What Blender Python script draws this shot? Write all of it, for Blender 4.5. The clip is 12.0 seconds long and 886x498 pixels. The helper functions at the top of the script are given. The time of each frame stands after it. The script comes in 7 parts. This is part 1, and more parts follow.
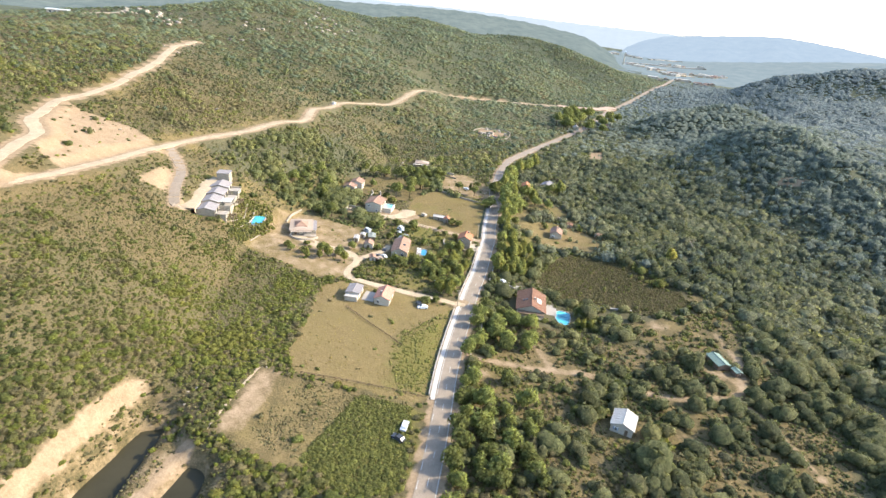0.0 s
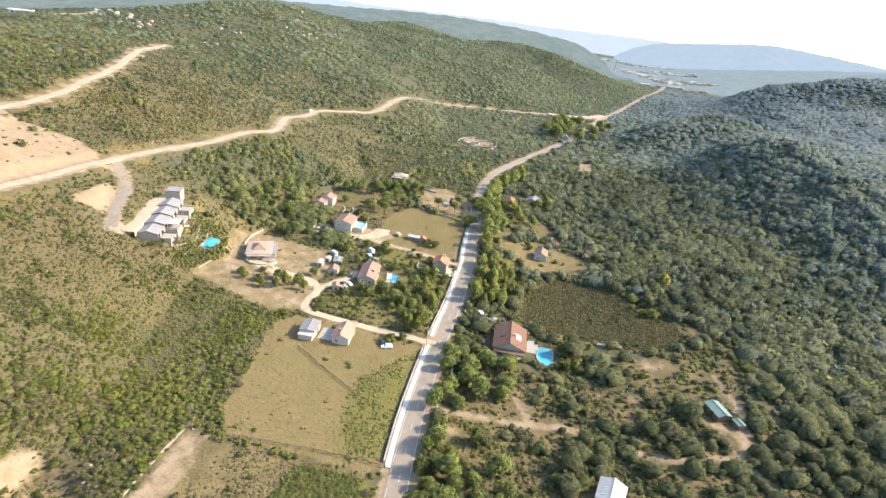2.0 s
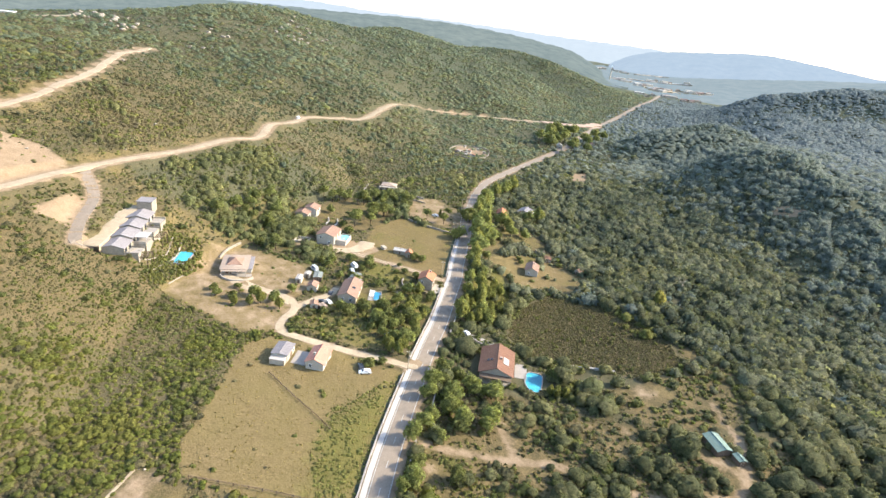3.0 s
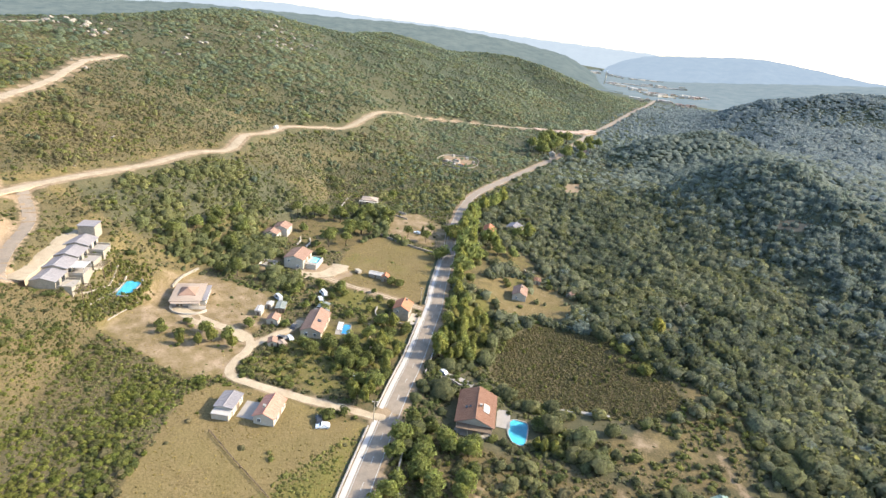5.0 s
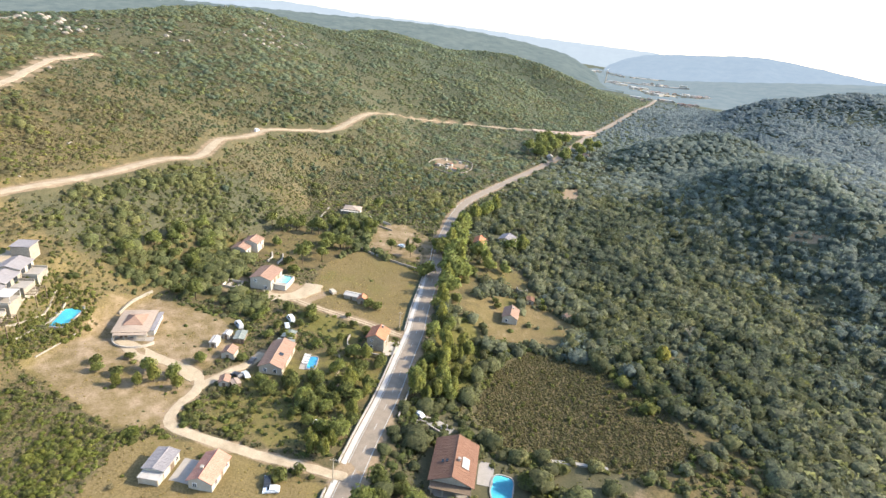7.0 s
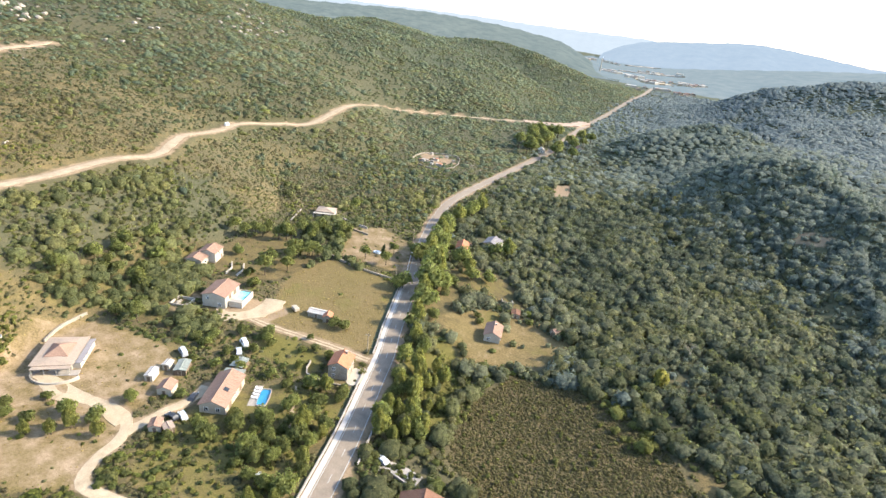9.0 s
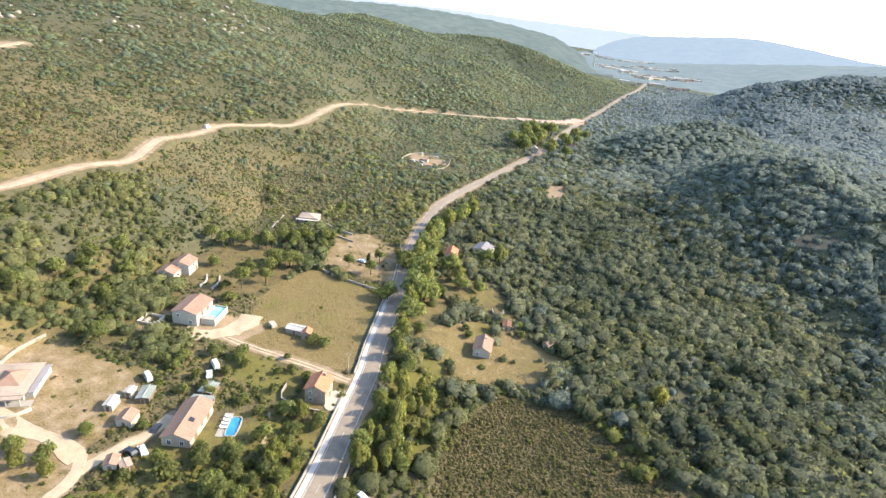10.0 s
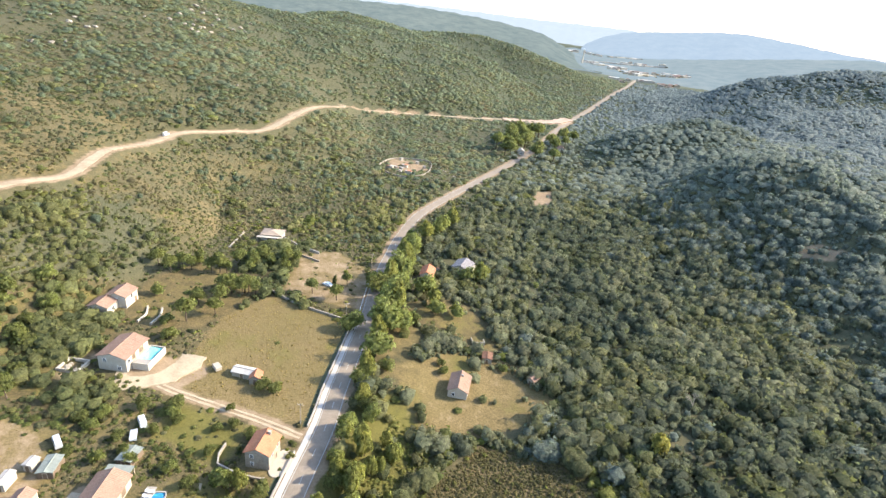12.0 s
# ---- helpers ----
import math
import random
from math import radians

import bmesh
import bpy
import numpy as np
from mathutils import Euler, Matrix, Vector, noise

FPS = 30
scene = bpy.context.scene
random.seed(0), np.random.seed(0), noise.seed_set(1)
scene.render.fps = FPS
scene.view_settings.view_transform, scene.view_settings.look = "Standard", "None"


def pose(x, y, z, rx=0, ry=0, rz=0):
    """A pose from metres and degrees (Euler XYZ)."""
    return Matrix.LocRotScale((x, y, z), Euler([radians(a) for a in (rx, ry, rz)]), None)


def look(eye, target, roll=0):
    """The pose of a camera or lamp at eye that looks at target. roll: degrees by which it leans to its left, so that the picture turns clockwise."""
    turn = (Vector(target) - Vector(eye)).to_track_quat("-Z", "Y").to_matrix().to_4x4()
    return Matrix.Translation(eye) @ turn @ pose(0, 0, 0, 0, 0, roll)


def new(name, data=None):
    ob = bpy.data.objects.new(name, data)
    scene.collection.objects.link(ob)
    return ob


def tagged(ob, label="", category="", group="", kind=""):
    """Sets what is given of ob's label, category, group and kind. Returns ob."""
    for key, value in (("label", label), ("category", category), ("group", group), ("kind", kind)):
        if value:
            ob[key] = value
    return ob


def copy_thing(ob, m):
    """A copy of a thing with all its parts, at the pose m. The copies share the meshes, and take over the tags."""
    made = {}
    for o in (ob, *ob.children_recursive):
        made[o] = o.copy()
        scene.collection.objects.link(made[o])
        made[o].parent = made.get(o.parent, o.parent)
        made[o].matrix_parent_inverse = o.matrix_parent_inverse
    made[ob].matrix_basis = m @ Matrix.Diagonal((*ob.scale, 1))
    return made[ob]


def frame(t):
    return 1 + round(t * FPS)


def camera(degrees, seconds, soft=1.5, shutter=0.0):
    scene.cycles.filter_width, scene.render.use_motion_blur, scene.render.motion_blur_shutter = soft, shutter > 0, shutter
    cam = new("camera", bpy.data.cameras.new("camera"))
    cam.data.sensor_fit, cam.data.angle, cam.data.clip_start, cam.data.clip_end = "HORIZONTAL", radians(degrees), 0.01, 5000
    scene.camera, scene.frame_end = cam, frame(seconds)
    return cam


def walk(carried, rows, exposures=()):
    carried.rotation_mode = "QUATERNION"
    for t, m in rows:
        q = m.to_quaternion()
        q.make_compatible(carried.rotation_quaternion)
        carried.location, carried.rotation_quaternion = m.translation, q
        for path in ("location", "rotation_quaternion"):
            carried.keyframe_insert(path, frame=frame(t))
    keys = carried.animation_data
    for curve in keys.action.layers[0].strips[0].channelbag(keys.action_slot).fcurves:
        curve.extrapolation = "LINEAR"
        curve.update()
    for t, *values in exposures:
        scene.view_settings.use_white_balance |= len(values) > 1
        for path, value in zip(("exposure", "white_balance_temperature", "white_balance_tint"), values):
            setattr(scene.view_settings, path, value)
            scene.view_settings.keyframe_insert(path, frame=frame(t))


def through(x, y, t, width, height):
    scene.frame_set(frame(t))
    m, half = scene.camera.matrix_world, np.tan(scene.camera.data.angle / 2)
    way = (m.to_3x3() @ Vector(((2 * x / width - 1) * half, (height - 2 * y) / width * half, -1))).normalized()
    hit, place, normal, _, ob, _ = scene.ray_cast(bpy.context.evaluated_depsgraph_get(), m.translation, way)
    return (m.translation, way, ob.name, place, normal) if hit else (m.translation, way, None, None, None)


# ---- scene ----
cam = camera(78.9, 12.0)
PATH = [
    (0, (0.457, 0.153, 106.891), (-0.1200, 1.8892, 106.0829), 6.15),
    (0.5, (0.300, 7.230, 106.994), (-0.2690, 8.9708, 106.1912), 6.56),
    (1, (0.127, 14.169, 107.001), (-0.4358, 15.9145, 106.2045), 6.67),
    (1.5, (-0.152, 20.985, 107.132), (-0.7081, 22.7346, 106.3389), 6.78),
    (2, (-0.173, 27.768, 107.249), (-0.7280, 29.5193, 106.4586), 6.68),
    (2.5, (-0.524, 34.460, 107.414), (-1.0701, 36.2172, 106.6304), 7.19),
    (3, (-0.667, 41.094, 107.325), (-1.2091, 42.8586, 106.5550), 7.30),
    (5, (-1.319, 67.197, 107.783), (-1.8531, 68.9709, 107.0292), 7.11),
    (5.5, (-1.558, 73.813, 107.780), (-2.0981, 75.5854, 107.0285), 7.10),
    (6, (-1.820, 80.409, 107.700), (-2.3580, 82.1824, 106.9484), 7.10),
    (6.5, (-1.995, 87.035, 107.861), (-2.5361, 88.8071, 107.1082), 6.90),
    (7, (-2.212, 93.561, 107.906), (-2.7470, 95.3322, 107.1472), 7.11),
    (9, (-2.810, 120.173, 108.120), (-3.3199, 121.9363, 107.3256), 7.12),
    (9.5, (-3.208, 127.026, 108.416), (-3.7089, 128.7891, 107.6154), 7.03),
    (10, (-3.445, 133.933, 108.669), (-3.9369, 135.6966, 107.8646), 6.74),
    (10.5, (-3.763, 140.743, 108.579), (-4.2480, 142.5081, 107.7733), 6.54),
    (11, (-3.890, 147.642, 108.634), (-4.3660, 149.4071, 107.8227), 6.35),
    (11.5, (-4.086, 154.691, 108.471), (-4.5541, 156.4578, 107.6585), 6.26),
    (12, (-4.222, 161.854, 108.435), (-4.6840, 163.6241, 107.6267), 6.26),
]
# the clip's camera closes a little in the middle of the flight and opens again
walk(cam, [(t, look(eye, target, roll)) for t, eye, target, roll in PATH],
     [(0, 1.93), (3, 1.87), (5.5, 1.77), (6.5, 1.77), (7.2, 1.80), (9, 1.90), (10, 1.96), (12, 1.96)])

# ---- sky, sun and exposure ----
SUN_TURN, SUN_UP = 62.0, 31.0  # degrees clockwise from +y, and above the horizon
world = bpy.data.worlds.new("sky")
scene.world = world
world.use_nodes = True
wn = world.node_tree.nodes
sky = wn.new("ShaderNodeTexSky")
sky.sky_type, sky.sun_disc = "NISHITA", False
sky.sun_elevation, sky.sun_rotation = radians(SUN_UP), radians(SUN_TURN)
sky.air_density, sky.dust_density, sky.ozone_density = 1.0, 1.0, 1.0
wn["Background"].inputs["Strength"].default_value = 0.15
world.node_tree.links.new(sky.outputs["Color"], wn["Background"].inputs["Color"])
sun = new("sun", bpy.data.lights.new("sun", "SUN"))
sun.data.energy, sun.data.angle, sun.data.color = 2.95, radians(0.6), (1.0, 0.895, 0.72)
sun_way = Vector((math.sin(radians(SUN_TURN)) * math.cos(radians(SUN_UP)), math.cos(radians(SUN_TURN)) * math.cos(radians(SUN_UP)), math.sin(radians(SUN_UP))))
sun.matrix_world = look(sun_way * 200, (0, 0, 0))

# ---- materials ----
def material(name, rough=0.85, spec=0.3):
    m = bpy.data.materials.new(name)
    m.use_nodes = True
    b = m.node_tree.nodes["Principled BSDF"]
    b.inputs["Roughness"].default_value = rough
    b.inputs["Specular IOR Level"].default_value = spec
    return m, m.node_tree, b


def noise_node(nt, scale, detail=3.0, rough=0.6, coord="Object"):
    t = nt.nodes.new("ShaderNodeTexCoord")
    n = nt.nodes.new("ShaderNodeTexNoise")
    n.inputs["Scale"].default_value, n.inputs["Detail"].default_value, n.inputs["Roughness"].default_value = scale, detail, rough
    nt.links.new(t.outputs[coord], n.inputs["Vector"])
    return n.outputs["Fac"]


def ramp_node(nt, fac, *stops):
    r = nt.nodes.new("ShaderNodeValToRGB")
    e = r.color_ramp.elements
    while len(e) < len(stops):
        e.new(0.5)
    for el, (p, c) in zip(e, stops):
        el.position, el.color = p, (*c, 1)
    nt.links.new(fac, r.inputs["Fac"])
    return r.outputs["Color"]


def mix_node(nt, fac, a, b, blend="MIX"):
    m = nt.nodes.new("ShaderNodeMix")
    m.data_type, m.blend_type = "RGBA", blend
    for s, v in ((m.inputs[0], fac), (m.inputs[6], a), (m.inputs[7], b)):
        if isinstance(v, (int, float)):
            s.default_value = v
        elif isinstance(v, tuple):
            s.default_value = (*v, 1)
        else:
            nt.links.new(v, s)
    return m.outputs[2]


def bump(nt, bsdf, fac, strength, distance):
    b = nt.nodes.new("ShaderNodeBump")
    b.inputs["Strength"].default_value, b.inputs["Distance"].default_value = strength, distance
    nt.links.new(fac, b.inputs["Height"])
    nt.links.new(b.outputs["Normal"], bsdf.inputs["Normal"])


def scaled(nt, fac, k, add=0.0):
    m = nt.nodes.new("ShaderNodeMath")
    m.operation, m.use_clamp = "MULTIPLY_ADD", True
    nt.links.new(fac, m.inputs[0])
    m.inputs[1].default_value, m.inputs[2].default_value = k, add
    return m.outputs[0]


def surface(name, dark, light, size=1.0, rough=0.85, grain=0.25, relief=0.02, spec=0.3, stain=None):
    """A surface that varies between two colours in patches of that size, in a finer grain, and in stains."""
    m, nt, b = material(name, rough, spec)
    big, fine = noise_node(nt, 1.0 / size, 4), noise_node(nt, 9.0 / size, 3)
    col = ramp_node(nt, big, (0.3, dark), (0.7, light))
    col = mix_node(nt, grain, col, ramp_node(nt, fine, (0.3, tuple(c * 0.55 for c in dark)), (0.7, tuple(min(1, c * 1.15) for c in light))))
    if stain:
        old = ramp_node(nt, noise_node(nt, 0.45 / size, 5, 0.7), (0.5, (0, 0, 0)), (0.72, (1, 1, 1)))
        col = mix_node(nt, scaled(nt, old, 0.7), col, stain)
    nt.links.new(col, b.inputs["Base Color"])
    bump(nt, b, fine, 0.5, relief)
    return m


def foliage(name, hues, through=0.25, even=0.0):
    """Leaves: the plant's own tone picks among the hues, each leaf clump varies round it."""
    m, nt, b = material(name, 0.75, 0.2)
    at = nt.nodes.new("ShaderNodeAttribute")
    at.attribute_name = "tone"
    n = len(hues)
    col = ramp_node(nt, at.outputs["Fac"], *[(i / (n - 1), h) for i, h in enumerate(hues)])
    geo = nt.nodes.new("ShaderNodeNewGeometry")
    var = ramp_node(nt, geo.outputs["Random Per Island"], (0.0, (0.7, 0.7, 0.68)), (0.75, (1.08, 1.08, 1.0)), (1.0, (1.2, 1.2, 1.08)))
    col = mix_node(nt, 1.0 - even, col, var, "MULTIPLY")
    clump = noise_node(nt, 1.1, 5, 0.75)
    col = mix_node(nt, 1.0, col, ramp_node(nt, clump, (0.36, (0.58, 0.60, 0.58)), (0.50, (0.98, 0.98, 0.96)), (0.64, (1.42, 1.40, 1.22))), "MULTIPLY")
    own = nt.nodes.new("ShaderNodeObjectInfo")
    col = mix_node(nt, 1.0, col, ramp_node(nt, own.outputs["Random"], (0.0, (0.92, 0.94, 0.94)), (1.0, (1.1, 1.08, 1.03))), "MULTIPLY")
    nt.links.new(col, b.inputs["Base Color"])
    tr = nt.nodes.new("ShaderNodeBsdfTranslucent")
    nt.links.new(mix_node(nt, 1.0, col, (1.05, 1.08, 0.88), "MULTIPLY"), tr.inputs["Color"])
    bump(nt, b, clump, 1.0, 0.8)
    mx = nt.nodes.new("ShaderNodeMixShader")
    mx.inputs[0].default_value = through
    nt.links.new(b.outputs[0], mx.inputs[1])
    nt.links.new(tr.outputs[0], mx.inputs[2])
    nt.links.new(mx.outputs[0], nt.nodes["Material Output"].inputs["Surface"])
    return m


def ground_material():
    """Scrubland soil; the cover attribute lays dry grass, bare earth and green grass over it."""
    m, nt, b = material("open_ground", 0.95, 0.1)
    at = nt.nodes.new("ShaderNodeAttribute")
    at.attribute_name = "cover"
    sep = nt.nodes.new("ShaderNodeSeparateColor")
    nt.links.new(at.outputs["Color"], sep.inputs[0])
    big, mid, fine = noise_node(nt, 0.035, 5, 0.65), noise_node(nt, 0.22, 5, 0.65), noise_node(nt, 1.6, 4, 0.7)
    soil = ramp_node(nt, mid, (0.34, (0.068, 0.056, 0.027)), (0.52, (0.109, 0.082, 0.041)), (0.70, (0.177, 0.120, 0.067)))
    soil = mix_node(nt, 0.6, soil, ramp_node(nt, fine, (0.32, (0.037, 0.038, 0.015)), (0.5, (0.099, 0.079, 0.038)), (0.7, (0.196, 0.136, 0.070))))
    dry = ramp_node(nt, mid, (0.3, (0.113, 0.080, 0.034)), (0.5, (0.161, 0.111, 0.050)), (0.72, (0.218, 0.152, 0.077)))
    dry = mix_node(nt, 0.68, dry, ramp_node(nt, fine, (0.30, (0.062, 0.049, 0.017)), (0.48, (0.138, 0.106, 0.047)), (0.7, (0.238, 0.178, 0.090))))
    dry = mix_node(nt, scaled(nt, big, 2.6, -1.1), dry, (0.140, 0.112, 0.042))
    bare = ramp_node(nt, mid, (0.3, (0.180, 0.118, 0.068)), (0.55, (0.246, 0.172, 0.106)), (0.75, (0.316, 0.236, 0.156)))
    bare = mix_node(nt, 0.35, bare, ramp_node(nt, fine, (0.3, (0.132, 0.097, 0.057)), (0.7, (0.370, 0.286, 0.194))))
    lush = ramp_node(nt, mid, (0.3, (0.086, 0.080, 0.022)), (0.7, (0.145, 0.124, 0.038)))
    lush = mix_node(nt, 0.4, lush, ramp_node(nt, fine, (0.3, (0.054, 0.054, 0.014)), (0.7, (0.170, 0.146, 0.048))))
    green = ramp_node(nt, mid, (0.3, (0.046, 0.056, 0.034)), (0.5, (0.064, 0.074, 0.044)), (0.72, (0.092, 0.094, 0.056)))
    green = mix_node(nt, 0.4, green, ramp_node(nt, noise_node(nt, 0.6, 3), (0.35, (0.036, 0.044, 0.027)), (0.7, (0.102, 0.106, 0.064))))
    soil = mix_node(nt, at.outputs["Alpha"], soil, green)

    def worn(channel):
        add = nt.nodes.new("ShaderNodeMath")
        add.operation = "MULTIPLY_ADD"
        nt.links.new(scaled(nt, mid, 1.0), add.inputs[0])
        add.inputs[1].default_value = 0.9
        nt.links.new(sep.outputs[channel], add.inputs[2])
        r = nt.nodes.new("ShaderNodeMapRange")
        r.inputs[1].default_value, r.inputs[2].default_value = 0.80, 1.10
        nt.links.new(add.outputs[0], r.inputs[0])
        return r.outputs[0]

    col = mix_node(nt, worn(0), soil, dry)
    col = mix_node(nt, worn(2), col, lush)
    col = mix_node(nt, worn(1), col, bare)
    nt.links.new(col, b.inputs["Base Color"])
    bump(nt, b, fine, 0.7, 0.25)
    return m


def tiled(name, dark, light):
    """Canal tiles laid in ribs, with weathered patches."""
    m, nt, b = material(name, 0.85, 0.2)
    big, fine = noise_node(nt, 0.5, 4, 0.7), noise_node(nt, 4.0, 2)
    col = ramp_node(nt, big, (0.3, dark), (0.7, light))
    col = mix_node(nt, 0.4, col, ramp_node(nt, fine, (0.3, tuple(c * 0.6 for c in dark)), (0.75, tuple(min(1, c * 1.25) for c in light))))
    nt.links.new(col, b.inputs["Base Color"])
    return m


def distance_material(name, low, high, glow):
    """A far range seen as a plain backdrop; haze is painted into its colour, which glows."""
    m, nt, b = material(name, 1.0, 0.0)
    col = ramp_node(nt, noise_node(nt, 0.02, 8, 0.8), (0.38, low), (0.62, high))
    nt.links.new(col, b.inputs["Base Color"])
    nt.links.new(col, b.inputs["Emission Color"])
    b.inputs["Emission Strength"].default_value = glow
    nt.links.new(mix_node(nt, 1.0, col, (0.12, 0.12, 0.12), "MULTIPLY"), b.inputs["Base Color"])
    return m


GROUND = ground_material()
ASPHALT = surface("asphalt", (0.210, 0.167, 0.125), (0.274, 0.220, 0.167), 3.0, 0.9, 0.3, 0.004, 0.25, (0.132, 0.111, 0.090))
DIRT = surface("dirt_track", (0.325, 0.255, 0.170), (0.445, 0.360, 0.250), 2.5, 0.95, 0.4, 0.05, 0.1, (0.212, 0.157, 0.101))
PALECONCRETE = surface("pale_concrete", (0.38, 0.35, 0.315), (0.47, 0.44, 0.40), 1.5, 0.85, 0.3, 0.006, 0.3, (0.38, 0.35, 0.31))
PINKEARTH = surface("pink_earth", (0.330, 0.235, 0.172), (0.440, 0.330, 0.250), 6.0, 0.95, 0.4, 0.05, 0.1, (0.25, 0.18, 0.125))
CONCRETE = surface("concrete", (0.270, 0.239, 0.203), (0.351, 0.315, 0.275), 1.5, 0.85, 0.3, 0.006, 0.3, (0.252, 0.225, 0.194))
PAINT = surface("road_paint", (0.34, 0.335, 0.31), (0.46, 0.455, 0.43), 0.8, 0.8, 0.4, 0.002, 0.3, (0.302, 0.288, 0.266))
WHITEWALL = surface("white_render", (0.387, 0.338, 0.270), (0.477, 0.423, 0.347), 1.4, 0.9, 0.2, 0.01, 0.2, (0.342, 0.310, 0.270))
CREAM = surface("cream_render", (0.360, 0.306, 0.239), (0.450, 0.392, 0.310), 1.4, 0.9, 0.25, 0.01, 0.2, (0.360, 0.297, 0.216))
STONE = surface("stone_wall", (0.234, 0.198, 0.153), (0.378, 0.324, 0.252), 0.7, 0.9, 0.5, 0.04, 0.2, (0.162, 0.135, 0.099))
PALESTONE = surface("pale_rock", (0.252, 0.216, 0.167), (0.360, 0.315, 0.257), 0.9, 0.9, 0.4, 0.05, 0.2, (0.180, 0.153, 0.117))
ORANGE = tiled("orange_tiles", (0.344, 0.129, 0.067), (0.460, 0.205, 0.114))
SALMON = tiled("salmon_tiles", (0.370, 0.160, 0.110), (0.500, 0.262, 0.188))
CREAMROOF = tiled("cream_roof_tiles", (0.29, 0.220, 0.165), (0.37, 0.290, 0.222))
BUFF = tiled("buff_tiles", (0.25, 0.185, 0.14), (0.34, 0.26, 0.205))
BROWN = tiled("brown_tiles", (0.150, 0.076, 0.048), (0.218, 0.116, 0.075))
PINK = tiled("pink_tiles", (0.228, 0.136, 0.094), (0.318, 0.202, 0.147))
SLATE = tiled("grey_slates", (0.19, 0.172, 0.172), (0.275, 0.25, 0.245))
SHEET = surface("pale_roof_sheet", (0.347, 0.315, 0.284), (0.432, 0.401, 0.360), 2.0, 0.8, 0.2, 0.01, 0.4, (0.432, 0.396, 0.360))
GREENSHEET = surface("grey_green_sheet", (0.165, 0.180, 0.155), (0.245, 0.262, 0.230), 1.5, 0.9, 0.3, 0.01, 0.4)
TEALSHEET = surface("green_sheet", (0.115, 0.165, 0.135), (0.20, 0.265, 0.22), 1.5, 0.9, 0.3, 0.01, 0.4)
DARKWOOD = surface("weathered_wood", (0.11, 0.075, 0.05), (0.20, 0.145, 0.10), 0.6, 0.9, 0.5, 0.01, 0.2)
PALEWOOD = surface("pale_wood", (0.34, 0.27, 0.19), (0.48, 0.40, 0.30), 0.6, 0.9, 0.5, 0.01, 0.2)
BARK = surface("bark", (0.07, 0.052, 0.038), (0.14, 0.105, 0.075), 0.4, 0.95, 0.5, 0.03, 0.1)
METAL = surface("galvanised_steel", (0.40, 0.41, 0.42), (0.55, 0.56, 0.57), 0.8, 0.45, 0.2, 0.002, 0.5)
WHITEPAINT = surface("white_lacquer", (0.74, 0.74, 0.73), (0.82, 0.82, 0.81), 1.5, 0.35, 0.1, 0.001, 0.5)
BLUEPAINT = surface("blue_lacquer", (0.13, 0.20, 0.30), (0.19, 0.27, 0.37), 1.5, 0.4, 0.15, 0.001, 0.5)
DARKPAINT = surface("dark_lacquer", (0.022, 0.024, 0.028), (0.04, 0.042, 0.048), 1.5, 0.35, 0.1, 0.001, 0.5)
SILVER = surface("silver_lacquer", (0.42, 0.44, 0.46), (0.52, 0.54, 0.56), 1.5, 0.35, 0.1, 0.001, 0.5)
RUBBER = surface("rubber", (0.016, 0.016, 0.017), (0.03, 0.03, 0.03), 0.3, 0.9, 0.2, 0.002, 0.2)
SHUTTER = surface("painted_shutter", (0.12, 0.15, 0.17), (0.19, 0.23, 0.25), 0.5, 0.7, 0.3, 0.003, 0.3)
POOLTILE = surface("pool_lining", (0.035, 0.27, 0.38), (0.06, 0.36, 0.47), 0.9, 0.5, 0.15, 0.002, 0.4)
DEEPTILE = surface("deep_blue_pool_lining", (0.025, 0.17, 0.33), (0.04, 0.23, 0.42), 0.9, 0.5, 0.15, 0.002, 0.4)
PALETILE = surface("pale_pool_lining", (0.211, 0.570, 0.589), (0.273, 0.644, 0.665), 0.9, 0.5, 0.15, 0.002, 0.4)
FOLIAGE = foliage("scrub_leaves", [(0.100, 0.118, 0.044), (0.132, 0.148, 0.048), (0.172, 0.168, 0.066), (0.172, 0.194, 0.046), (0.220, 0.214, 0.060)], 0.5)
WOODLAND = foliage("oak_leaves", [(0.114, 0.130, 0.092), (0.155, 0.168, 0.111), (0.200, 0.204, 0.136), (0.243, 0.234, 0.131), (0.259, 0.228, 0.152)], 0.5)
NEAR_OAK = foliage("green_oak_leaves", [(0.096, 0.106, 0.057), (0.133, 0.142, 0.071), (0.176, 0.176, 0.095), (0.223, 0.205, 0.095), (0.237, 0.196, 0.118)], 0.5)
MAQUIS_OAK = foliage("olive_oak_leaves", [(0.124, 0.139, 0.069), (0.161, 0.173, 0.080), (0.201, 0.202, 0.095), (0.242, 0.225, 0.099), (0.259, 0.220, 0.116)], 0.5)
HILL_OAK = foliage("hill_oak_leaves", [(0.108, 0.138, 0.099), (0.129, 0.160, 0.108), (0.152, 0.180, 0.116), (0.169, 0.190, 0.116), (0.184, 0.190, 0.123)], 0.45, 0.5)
# Far oaks and maquis: distance haze is painted into these three leaf colours.
FAR_OAK = foliage("haze_grey_oak_leaves", [(0.166, 0.197, 0.177), (0.195, 0.225, 0.196), (0.222, 0.246, 0.208), (0.241, 0.259, 0.206), (0.251, 0.252, 0.205)], 0.5, 0.5)
HAZED_OAK = foliage("haze_blue_oak_leaves", [(0.162, 0.201, 0.222), (0.186, 0.223, 0.240), (0.210, 0.242, 0.253), (0.225, 0.252, 0.257)], 0.5, 0.6)
